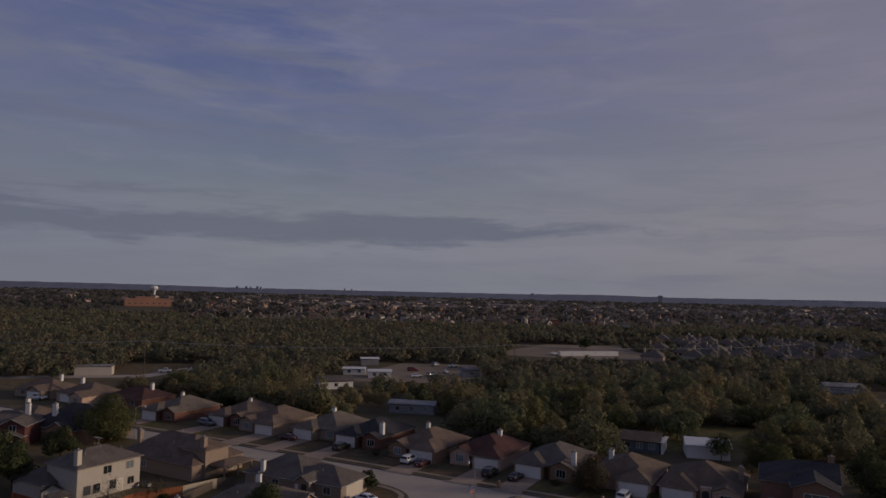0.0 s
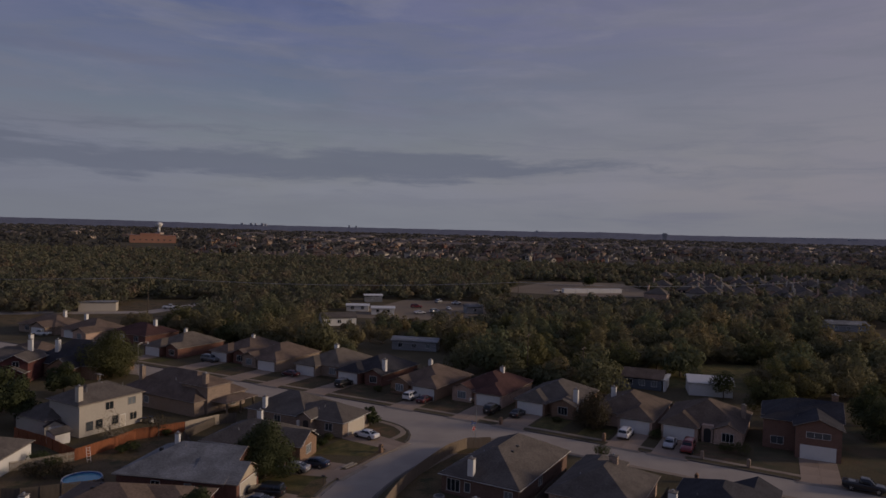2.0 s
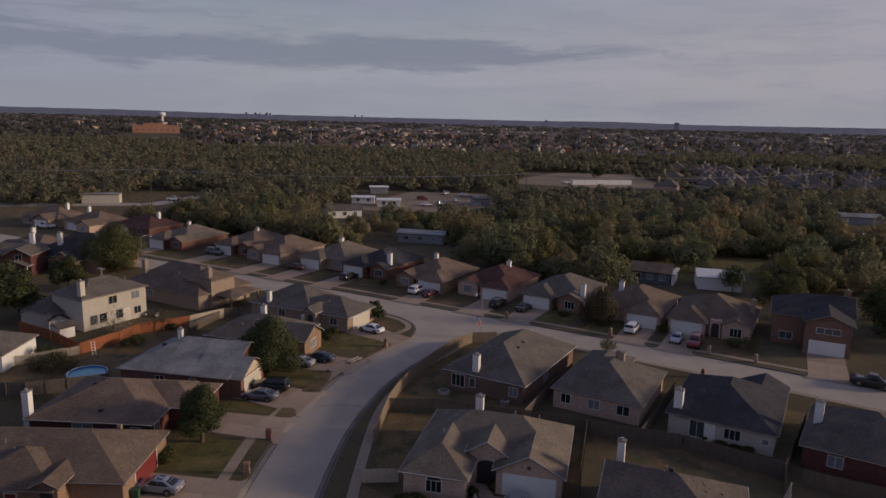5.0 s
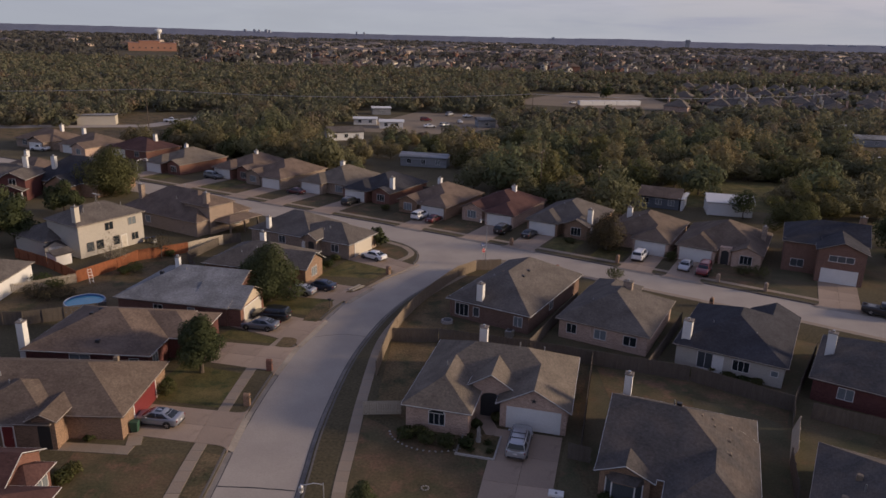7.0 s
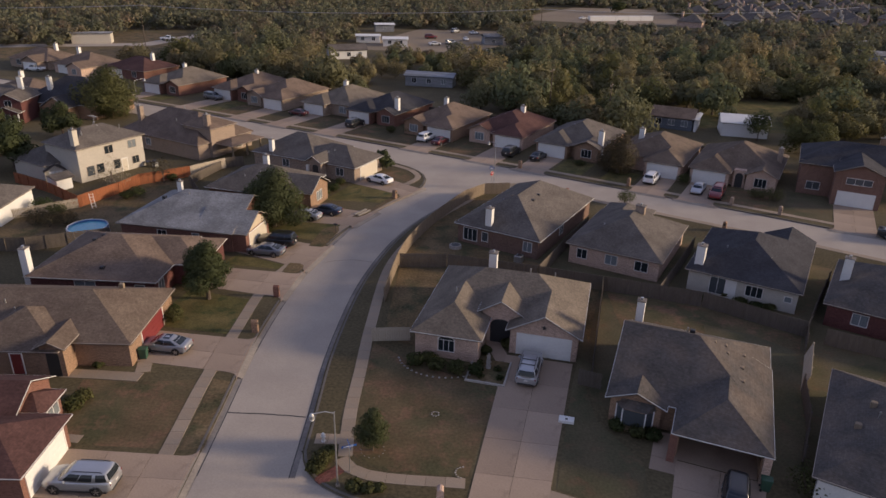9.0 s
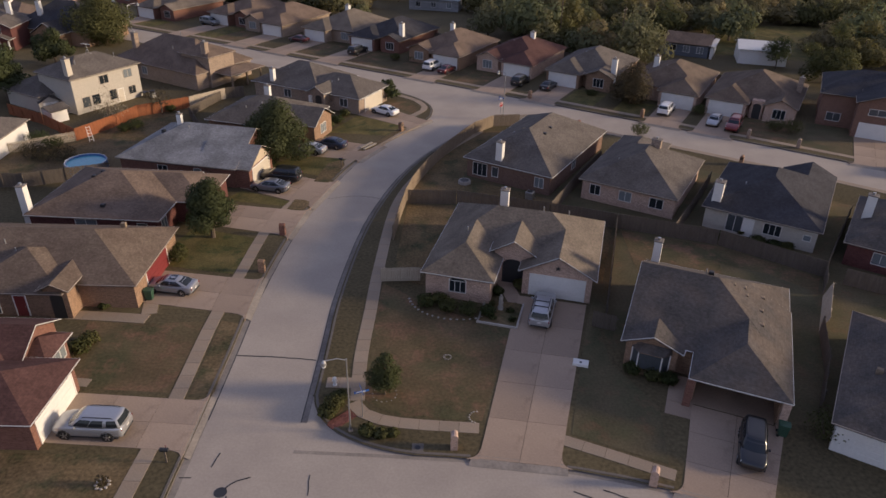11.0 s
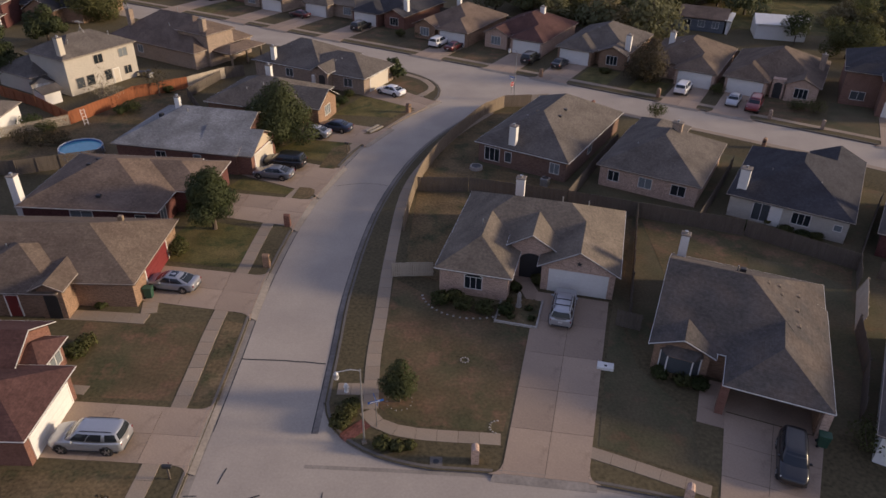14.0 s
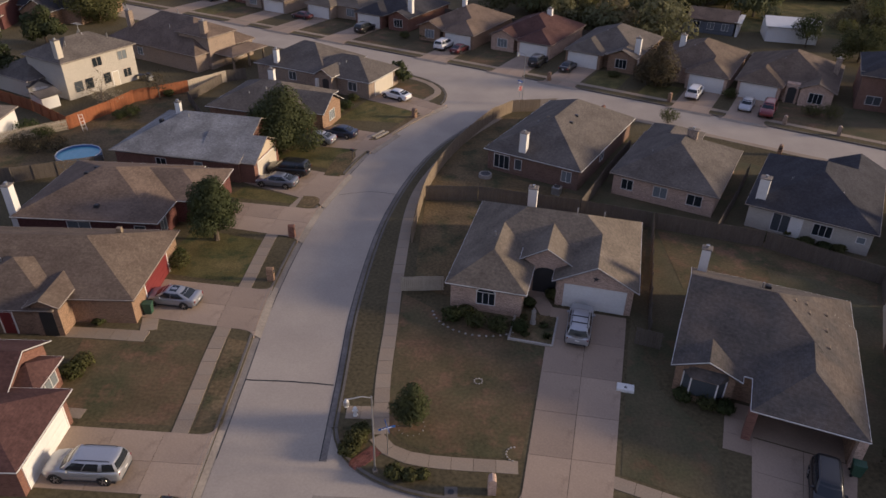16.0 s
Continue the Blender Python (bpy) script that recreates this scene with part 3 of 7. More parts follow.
def patch(name, poly, material, label, z=0.012, category="lawn"):
    """A flat piece of ground cover laid on the ground sheet."""
    mb = MB()
    area = sum(poly[i][0] * poly[(i + 1) % len(poly)][1] - poly[(i + 1) % len(poly)][0] * poly[i][1] for i in range(len(poly)))
    mb.face(*[(x, y, z) for x, y in (poly if area > 0 else poly[::-1])])
    return tagged(part(name, mb, material), label, category, kind="structure")


def slabs(parent, line, w0, w1, step, z=0.03, thick=0.1, material=CONC, gap=0.012):
    """Concrete slabs along a line, between the offsets w0 and w1."""
    pts, dist = [Vector(p) for p in line], [0.0]
    for a, b in zip(pts, pts[1:]):
        dist.append(dist[-1] + (b - a).length)

    def at(s):
        i = max(j for j in range(len(pts) - 1) if dist[j] <= s or j == 0)
        d = (pts[i + 1] - pts[i]).normalized()
        return pts[i] + d * (s - dist[i]), d

    n = max(1, round(dist[-1] / step))
    for i in range(n):
        quad = []
        for s, w in ((dist[-1] * i / n + gap, w0), (dist[-1] * (i + 1) / n - gap, w0), (dist[-1] * (i + 1) / n - gap, w1), (dist[-1] * i / n + gap, w1)):
            p, d = at(s)
            quad.append((p.x + w * d.y, p.y - w * d.x))
        c = (sum(q[0] for q in quad) / 4, sum(q[1] for q in quad) / 4)
        loc = [(x - c[0], y - c[1]) for x, y in quad]
        if sum(loc[i][0] * loc[(i + 1) % 4][1] - loc[(i + 1) % 4][0] * loc[i][1] for i in range(4)) < 0:
            loc = loc[::-1]
        part("slab", MB().prism(loc, -thick, 0.0), material, parent, at=pose(*c, z + random.uniform(-0.004, 0.004)))


def driveway(label, corner_list, nu, nv, z=0.034):
    """A drive of nu by nv slabs between four corners a, b (near the street), c, d (at the house)."""
    r = root("driveway", label, "driveway", pose(0, 0, 0), kind="structure")
    a, b, c, d = [Vector(p) for p in corner_list]

    def at(u, v):
        return (a * (1 - u) + b * u) * (1 - v) + (d * (1 - u) + c * u) * v

    for i in range(nu):
        for j in range(nv):
            gu, gv = 0.014 / (b - a).length, 0.014 / (d - a).length
            q = [at((i + du) / nu + (gu if du == 0 else -gu), (j + dv) / nv + (gv if dv == 0 else -gv)) for du, dv in ((0, 0), (1, 0), (1, 1), (0, 1))]
            m = sum(q, Vector((0, 0))) / 4
            loc = [tuple(p - m) for p in q]
            if sum(loc[k][0] * loc[(k + 1) % 4][1] - loc[(k + 1) % 4][0] * loc[k][1] for k in range(4)) < 0:
                loc = loc[::-1]
            part("slab", MB().prism(loc, -0.1, 0.0), DRIVE, r, at=pose(m.x, m.y, z + random.uniform(-0.003, 0.003)))
    # the apron dips over the kerb into the gutter
    out = (a - d).normalized(), (b - c).normalized()
    side = (b - a).normalized() * 0.5
    rim = [(a - out[0] * 0.3 - side * 0.2, z + 0.003), (b - out[1] * 0.3 + side * 0.2, z + 0.003), (b + out[1] * 0.06 + side, 0.014), (b + out[1] * 0.6 + side * 1.2, ROAD_Z + 0.012), (a + out[0] * 0.6 - side * 1.2, ROAD_Z + 0.012), (a + out[0] * 0.06 - side, 0.014)]
    lip = MB().face(*[(*rim[k][0], rim[k][1]) for k in (0, 1, 2, 5)]).face(*[(*rim[k][0], rim[k][1]) for k in (5, 2, 3, 4)])
    if (b - a).x * (d - a).y - (b - a).y * (d - a).x > 0:
        lip.f = [f[::-1] for f in lip.f]
    part("apron", lip, GUTTER_P, r)
    # rounded flares where the drive meets the kerb
    for p, q, far in ((a, b, d), (b, a, c)):
        u, v = (p - q).normalized() * 0.8, (far - p).normalized() * 1.2
        out = [p - v * 0.06, p - v * 0.06 + u] + [p + u * (1 - k / 6) ** 2 + v * (k / 6) ** 2 for k in range(1, 7)]
        area = sum(out[k].x * out[(k + 1) % len(out)].y - out[(k + 1) % len(out)].x * out[k].y for k in range(len(out)))
        part("flare", MB().prism([tuple(t) for t in (out if area > 0 else out[::-1])], -0.08, z - 0.003), DRIVE, r)
    return r


# ---- houses ----
def hip_roof(mb, x0, x1, y0, y1, z, pitch, axis="x", lo="hip", hi="hip", oh=0.4, thick=0.16):
    """Roof planes over a rectangle: eaves at height z, ends hipped or gabled. Returns ridge ends and gable triangles."""
    x0, x1, y0, y1 = x0 - oh, x1 + oh, y0 - oh, y1 + oh
    sw = axis == "y"
    if sw:
        x0, x1, y0, y1 = y0, y1, x0, x1
    h = (y1 - y0) / 2
    ym, top = (y0 + y1) / 2, z + pitch * h
    a = x0 + (min(h, (x1 - x0) / 2) if lo == "hip" else 0)
    b = x1 - (min(h, (x1 - x0) / 2) if hi == "hip" else 0)

    def put(*pts):
        pts = [(p[1], p[0], p[2]) if sw else p for p in pts]
        mb.face(*(pts[::-1] if sw else pts))

    for dz in (0.0, -thick):
        zz, tt = z + dz, top + dz
        planes = [((x0, y0, zz), (x1, y0, zz), (b, ym, tt), (a, ym, tt)), ((x1, y1, zz), (x0, y1, zz), (a, ym, tt), (b, ym, tt))]
        planes = [p if (Vector(p[2]) - Vector(p[3])).length > 0.01 else p[:3] for p in planes]
        if lo == "hip":
            planes.append(((x0, y1, zz), (x0, y0, zz), (a, ym, tt)))
        if hi == "hip":
            planes.append(((x1, y0, zz), (x1, y1, zz), (b, ym, tt)))
        for p in planes:
            put(*(p if dz == 0 else p[::-1]))
    # ridge caps: a slightly raised strip
    return (a, b, ym, top, x0, x1, y0, y1, sw)


def fascia(parent, material, info, z, lo, hi, thick=0.055):
    """Painted boards round the eaves and rakes, each a part."""
    a, b, ym, top, x0, x1, y0, y1, sw = info
    e = 0.012

    def bar(p, q, out):
        o = Vector(out) * 0.02
        p, q = Vector(p), Vector(q)
        up = Vector((0, 0, -0.012))
        dn = Vector((0, 0, -0.012 - thick))
        pts = [p + o + dn, q + o + dn, q + o + up, p + o + up, p - o + dn, q - o + dn, q - o + up, p - o + up]
        pts = [(t.y, t.x, t.z) if sw else tuple(t) for t in pts]
        mb = MB()
        mb.v, mb.f = pts, [(0, 1, 2, 3), (5, 4, 7, 6), (3, 2, 6, 7), (1, 0, 4, 5), (0, 3, 7, 4), (2, 1, 5, 6)]
        part("fascia_board", mb, material, parent)

    bar((x0, y0 - e, z), (x1, y0 - e, z), (0, -1, 0))
    bar((x0, y1 + e, z), (x1, y1 + e, z), (0, 1, 0))
    for end, xx, o in ((lo, x0 - e, -1), (hi, x1 + e, 1)):
        if end == "hip":
            bar((xx, y0, z), (xx, y1, z), (o, 0, 0))
        else:
            bar((xx, y0, z), (xx, ym, top), (o, 0, 0))
            bar((xx, ym, top), (xx, y1, z), (o, 0, 0))


def wall_box(mb, x0, x1, y0, y1, z0, z1):
    mb.box(x0, x1, y0, y1, z0, z1)


def gable_wall(mb, info, lo, hi, z, oh=0.4):
    a, b, ym, top, x0, x1, y0, y1, sw = info
    for end, xx in ((lo, x0 + oh), (hi, x1 - oh)):
        if end == "hip":
            continue
        s = (top - z) / (ym - y0)
        pts = []
        for dx in (0.0, 0.18 if xx == x0 + oh else -0.18):
            pts += [(xx + dx, y0 + oh, z + s * oh - 0.2), (xx + dx, y1 - oh, z + s * oh - 0.2), (xx + dx, ym, top - 0.2)]
        pts = [(p[1], p[0], p[2]) if sw else p for p in pts]
        k = len(mb.v)
        mb.v += pts
        for f in ((0, 1, 2), (5, 4, 3), (0, 3, 4, 1), (1, 4, 5, 2), (2, 5, 3, 0)):
            mb.f.append(tuple(k + i for i in f))


SIDES = {"s": (0, -1), "n": (0, 1), "e": (1, 0), "w": (-1, 0)}


def face_pose(side, along, at, z):
    """A pose on a wall: local x along it, local -y outwards."""
    rz = {"s": 0, "n": 180, "e": 90, "w": -90}[side]
    return pose(along, at, z, 0, 0, rz) if side in "sn" else pose(at, along, z, 0, 0, rz)


def window(house, side, along, at, z, w, h, panes=2, trim=None, arch=False, rows=1):
    m = face_pose(side, along, at, z)
    t = 0.055
    tone = (abs(along) * 7.3 + abs(at) * 3.1 + z * 5.7 + w) % 1.0
    pane_m = GLASS if tone < 0.30 or arch else BLIND if tone < 0.72 else BLIND_D
    fr = MB()
    rect = lambda e, y: [(-w / 2 - e, y, -e), (w / 2 + e, y, -e), (w / 2 + e, y, h + e), (-w / 2 - e, y, h + e)]
    fr.v = rect(t, 0.03) + rect(t, -0.05) + rect(0, -0.05) + rect(0, 0.03)
    fr.f = [(4 * a + i, 4 * a + (i + 1) % 4, 4 * a + 4 + (i + 1) % 4, 4 * a + 4 + i) for a in range(3) for i in range(4)]
    if arch:
        ring = [(w / 2 * math.cos(a), w / 2 * 0.5 * math.sin(a)) for a in (math.pi * i / 8 for i in range(9))]
        for (p, q), (r, s) in zip(ring, ring[1:]):
            fr.face((p, -0.045, h + q), (r, -0.045, h + s), (r * 1.15, -0.045, h + s * 1.3 + 0.02), (p * 1.15, -0.045, h + q * 1.3 + 0.02))
    win = part("window", fr, trim or WHITE, house, at=m)
    for i in range(1, panes):
        x = -w / 2 + w * i / panes
        part("mullion", MB().box(x - 0.025, x + 0.025, -0.045, 0.03, 0, h), trim or WHITE, win)
    for i in range(panes):
        x = -w / 2 + w * i / panes
        part("pane", MB().box(x + 0.02, x + w / panes - 0.02, -0.025, 0.01, 0.01, h - 0.01), pane_m, win)
    if arch:
        top = MB()
        top.face(*[(w / 2 * math.cos(a), -0.03, h + w / 2 * 0.5 * math.sin(a)) for a in (math.pi * i / 8 for i in range(9))])
        part("pane", top, GLASS, win)
    return win


def garage_door(house, side, along, at, w=4.9, h=2.15, material=None, label="white panelled garage door"):
    m = face_pose(side, along, at, 0.02)
    d = part("garage_door", MB().box(-w / 2, w / 2, -0.03, 0.05, 0, h), material or WHITE, house, label, m)
    for r in range(4):
        part("panel", MB().box(-w / 2 + 0.03, w / 2 - 0.03, -0.045, -0.02, h * r / 4 + 0.025, h * (r + 1) / 4 - 0.025), material or WHITE, d)
    for x0, x1, z0, z1 in ((-w / 2 - 0.12, -w / 2, 0, h + 0.12), (w / 2, w / 2 + 0.12, 0, h + 0.12), (-w / 2, w / 2, h, h + 0.12)):
        part("frame", MB().box(x0, x1, -0.06, 0.03, z0, z1), WHITE, d)


def chimney(house, x, y, z0, z1, w=1.0, d=0.75, material=None, label=""):
    c = MB().box(x - w / 2, x + w / 2, y - d / 2, y + d / 2, z0, z1)
    ch = part("chimney", c, material or WHITE, house, label)
    cap = MB().box(x - w / 2 - 0.07, x + w / 2 + 0.07, y - d / 2 - 0.07, y + d / 2 + 0.07, z1, z1 + 0.09, bev=0.03)
    part("cap", cap, GUTTER, ch)
    part("flue", MB().tube([(x, y, z1 + 0.09), (x, y, z1 + 0.32)], 0.16, 10), STEEL, ch)


def house(name, label, xy, heading, wings, wall_m, roof_m, extras=(), trim=None, eave=2.6, pitch=0.5, group="houses of the neighbourhood", roof_label=""):
    """A house. Each wing: x0, x1, y0, y1, ridge axis, low end, high end, and optionally eave height and pitch."""
    r = root(name, label, "house", pose(*xy, 0, 0, 0, heading), group)
    for k, wing in enumerate(wings):
        x0, x1, y0, y1, axis, lo, hi = wing[:7]
        z = wing[7] if len(wing) > 7 else eave
        p = wing[8] if len(wing) > 8 else pitch
        base = wing[9] if len(wing) > 9 else -0.1
        o = 0.004 * k
        walls, roof = MB(), MB()
        walls.box(x0 + o, x1 - o, y0 + o, y1 - o, base, z + 0.05 - o)
        info = hip_roof(roof, x0, x1, y0, y1, z + 0.003 * k, p, axis, lo, hi)
        gable_wall(walls, info, lo, hi, z)
        part("wall", walls, wall_m, r)
        part("roof", roof, roof_m, r, roof_label)
        fascia(r, trim or TRIM, info, z + 0.003 * k, lo, hi)
    for e in extras:
        kind, args = e[0], e[1:]
        if kind == "win":
            window(r, *args)
        elif kind == "garage":
            garage_door(r, *args)
        elif kind == "chim":
            chimney(r, *args)
        elif kind == "door":
            side, along, at, material = args
            d = part("front_door", MB().box(-0.48, 0.48, -0.04, 0.03, 0, 2.05), material, r, "", face_pose(side, along, at, 0.06))
            part("frame", MB().box(-0.58, -0.48, -0.06, 0.03, 0, 2.15).box(0.48, 0.58, -0.06, 0.03, 0, 2.15).box(-0.48, 0.48, -0.06, 0.03, 2.05, 2.15), WHITE, d)
            part("handle", MB().blob((0.38, -0.08, 1.0), (0.04, 0.04, 0.04), 6), STEEL, d)
        elif kind == "hole":  # a flat dark panel painting the shade inside an open porch or carport mouth
            side, along, at, w, h = args
            part("doorway", MB().box(-w / 2, w / 2, -0.02, 0.05, 0, h), DARK, r, "flat dark panel painted for a recess's shade", face_pose(side, along, at, 0.03))
        elif kind == "vent":
            x, y, z = args[:3]
            part("roof_vent", MB().box(x - 0.22, x + 0.22, y - 0.2, y + 0.2, z - 0.35, z + 0.17, bev=0.05), args[3] if len(args) > 3 else WOODM, r)
        elif kind == "pipe":
            x, y, z = args
            part("vent_pipe", MB().tube([(x, y, z - 0.3), (x, y, z + 0.4)], 0.06, 8), STEEL, r)
        elif kind == "box":
            part("wall", MB().box(*args[:6]), args[6], r)
        elif kind == "arch":  # a half-round dark panel over a doorway, painting the opening's shade
            along, at, w, z = args
            part("arch", MB().prism([(w / 2 * math.cos(a), w * 0.32 * math.sin(a)) for a in (math.pi * k / 10 for k in range(11))], 0.0, 0.06, pose(along, at + 0.03, z, 90, 0, 0)), DARK, r)
        elif kind == "aerial":  # a television aerial on a tripod over the ridge
            x, y, z = args
            mast = part("aerial", MB().tube([(x, y, z - 0.1), (x, y, z + 1.5)], 0.04, 6), STEEL, r)
            for dx, dy in ((0.5, 0.2), (-0.5, 0.2), (0.0, -0.55)):
                part("stay", MB().tube([(x + dx, y + dy, z - 0.15), (x, y, z + 0.7)], 0.025, 5), STEEL, mast)
            part("boom", MB().tube([(x - 0.9, y, z + 1.4), (x + 0.9, y, z + 1.4)], 0.03, 6), STEEL, mast)
            for k in range(7):
                u = -0.85 + 0.28 * k
                part("element", MB().tube([(x + u, y - 0.45 + 0.03 * k, z + 1.42), (x + u, y + 0.45 - 0.03 * k, z + 1.42)], 0.018, 5), STEEL, mast)
        elif kind == "gable":  # boarding over a gable end that faces local +x
            x, y0, y1, z, rise, material = args
            part("gable_boarding", MB().prism([(y0, z), (y1, z), ((y0 + y1) / 2, z + rise)], 0.0, 0.03, pose(x, 0, 0, 90, 0, 90)), material, r)
        elif kind == "col":
            x, y, w, h, material = args
            part("column", MB().box(x - w / 2, x + w / 2, y - w / 2, y + w / 2, -0.05, h), material, r)
    return r


# ---- the houses by the near street ----
pink_house = house("house", "pink-brick one-storey house with grey-brown shingle roof and white garage door", (-2.2, 62.9), -14, [
    (0.4, 15.2, 5.3, 14.8, "x", "hip", "hip", 2.6, 0.54),
    (0.4, 6.4, 0.5, 10.0, "y", "hip", "gable", 2.6, 0.54),
    (8.9, 15.2, 3.2, 10.0, "y", "gable", "gable", 2.6, 0.54),
    (5.9, 9.6, 4.7, 9.8, "y", "gable", "gable", 3.35, 0.6),
], BR_PINK, SH_TAN, [
    ("garage", "s", 12.1, 3.2), ("win", "s", 3.4, 0.5, 0.8, 1.5, 1.15, 3, None, True), ("hole", "s", 7.75, 4.7, 2.0, 1.9), ("arch", 7.75, 4.7, 2.0, 1.93),
    ("chim", 5.0, 14.9, 0.0, 4.9, 0.85, 0.8), ("pipe", 3.0, 6.0, 4.3), ("pipe", 9.6, 10.6, 5.2), ("pipe", 12.0, 12.0, 4.4),
    ("win", "e", 12.0, 15.2, 1.0, 1.2, 1.1)], trim=WHITE)
bay_house = house("house", "red-brick one-storey house with charcoal shingle roof, bay window and open garage", (14.1, 53.7), -22, [
    (0.4, 11.95, 0.8, 13.0, "x", "gable", "hip", 2.6, 0.5),
    (5.8, 12.06, -2.6, 9.0, "y", "hip", "gable", 2.6, 0.5, 2.25),
    (0.4, 4.4, 0.0, 5.0, "y", "gable", "gable", 2.6, 0.42),
], BR_BROWN, SH_SLATE, [
    ("chim", 0.8, 11.8, 0.0, 5.6, 0.7, 0.7), ("box", 5.8, 6.0, -2.2, 0.9, -0.05, 2.3, BR_BROWN), ("box", 11.74, 11.94, -2.2, 0.9, -0.05, 2.3, BR_BROWN), ("box", 6.0, 11.74, -2.5, 0.85, -0.05, 0.02, DRIVE), ("door", "s", 7.0, 0.8, DARK), ("win", "s", 9.6, 0.8, 0.2, 1.3, 0.9, 1), ("col", 5.6, -2.75, 0.55, 2.5, BR_RED), ("col", 12.1, -2.75, 0.55, 2.5, BR_PINK),
    ("vent", 7.4, 7.6, 5.05), ("vent", 8.3, 8.2, 4.62), ("vent", 8.5, 7.2, 4.5), ("vent", 9.9, 8.6, 3.8),
    ("vent", 9.9, 4.4, 3.8), ("vent", 9.8, 6.4, 3.86), ("vent", 5.6, 8.4, 5.3, DARK), ("pipe", 5.2, 8.2, 5.3)], trim=WHITE)
# a three-sided bay under the small gable, and a metal star over the garage
bay_line = [(0.95, 0.02), (1.5, -0.6), (3.3, -0.6), (3.85, 0.02)]
bay = part("bay_window", MB().prism(bay_line, -0.05, 0.55), BR_BROWN, bay_house)
part("lintel", MB().prism(bay_line, 1.98, 2.12), BR_BROWN, bay)
part("bay_roof", MB().loft([[(0.8, 0.02, 2.13), (1.42, -0.74, 2.13), (3.38, -0.74, 2.13), (4.0, 0.02, 2.13)], [(1.0, 0.02, 2.62), (1.9, -0.02, 2.62), (2.9, -0.02, 2.62), (3.8, 0.02, 2.62)]]), SH_SLATE, bay_house)
for (xa, ya), (xb, yb) in zip(bay_line, bay_line[1:]):
    n_x, n_y = (yb - ya) * 0.05, (xa - xb) * 0.05
    quad = [(xa, ya), (xb, yb), (xb - n_x, yb - n_y), (xa - n_x, ya - n_y)]
    part("pane", MB().prism(quad, 0.55, 1.98), BLIND_D, bay)
for px_, py_ in bay_line:
    part("mullion", MB().box(px_ - 0.05, px_ + 0.05, py_ - 0.05, py_ + 0.05, 0.5, 2.0), WHITE, bay)
star = [((0.3 if k % 2 == 0 else 0.12) * math.sin(k * math.pi / 5), (0.3 if k % 2 == 0 else 0.12) * math.cos(k * math.pi / 5)) for k in range(10)]
part("star_ornament", MB().prism(star[::-1], 0.0, 0.04, pose(12.05, 3.19, 3.15, 90, 0, 0)), DARK, pink_house, "dark metal star ornament")
house("house", "umber-brick one-storey house with hipped grey shingle roof", (2.1, 90.8), -30, [
    (0.4, 11.6, 0.4, 18.9, "y", "hip", "hip", 2.6, 0.53),
], BR_UMBER, SH_GREY, [
    ("chim", 4.6, 0.9, 2.4, 5.2, 0.85, 0.7), ("win", "s", 2.2, 0.4, 0.5, 1.9, 1.6, 3), ("win", "s", 4.3, 0.4, 0.8, 0.8, 1.2, 1), ("win", "s", 10.2, 0.4, 0.8, 1.1, 1.2, 2),
    ("vent", 7.6, 7.4, 4.9, DARK), ("vent", 4.9, 7.0, 5.1), ("vent", 7.4, 9.6, 5.0, DARK), ("pipe", 4.0, 6.0, 4.5), ("win", "e", 8.0, 11.6, 0.9, 1.2, 1.2)], trim=WHITE)
house("house", "pink-brick one-storey house with hipped grey-brown shingle roof", (15.6, 84.9), -29, [
    (0.4, 11.2, 0.4, 13.6, "y", "hip", "hip", 2.6, 0.48), (0.6, 6.2, 9.0, 17.0, "y", "hip", "hip", 2.6, 0.44),
], BR_PINK, SH_GREY, [
    ("chim", 6.4, 8.8, 2.5, 5.9, 1.1, 0.8, BR_TAN), ("win", "s", 2.0, 0.4, 0.9, 1.2, 1.15, 2), ("win", "s", 5.6, 0.4, 0.9, 1.4, 1.15, 2), ("win", "s", 9.2, 0.4, 0.9, 1.5, 1.15, 2),
    ("vent", 5.0, 6.6, 4.5), ("vent", 6.8, 6.6, 4.4), ("pipe", 3.2, 4.6, 3.9)])
house("house", "white-brick one-storey house with charcoal hipped shingle roof", (28.0, 78.2), -30, [
    (0.4, 11.7, 0.4, 14.5, "y", "hip", "hip", 2.6, 0.46), (6.5, 11.7, 9.0, 16.5, "y", "hip", "gable", 2.6, 0.46),
], BR_WHITE, SH_DARK, [
    ("chim", 1.2, 1.4, 2.0, 5.2, 0.95, 0.9), ("win", "s", 3.6, 0.4, 0.3, 1.6, 1.9, 2), ("door", "s", 5.0, 0.4, WHITE), ("win", "s", 7.4, 0.4, 0.9, 1.7, 1.2, 3),
    ("win", "s", 10.8, 0.4, 1.2, 0.7, 0.6, 1), ("vent", 4.6, 6.4, 4.4), ("vent", 6.6, 7.0, 4.7), ("pipe", 3.4, 5.0, 4.0), ("pipe", 8.2, 4.0, 4.0)])
house("house", "dark-red-brick one-storey house with grey shingle roof", (39.8, 70.5), -33, [
    (0.4, 13.0, 0.4, 13.0, "y", "hip", "hip", 2.6, 0.46),
], BR_DRED, SH_SLATE, [("chim", 1.2, 6.4, 2.0, 5.6, 0.9, 0.8), ("win", "s", 3.5, 0.4, 0.9, 1.4, 1.2, 2), ("pipe", 5.0, 4.5, 4.1)])
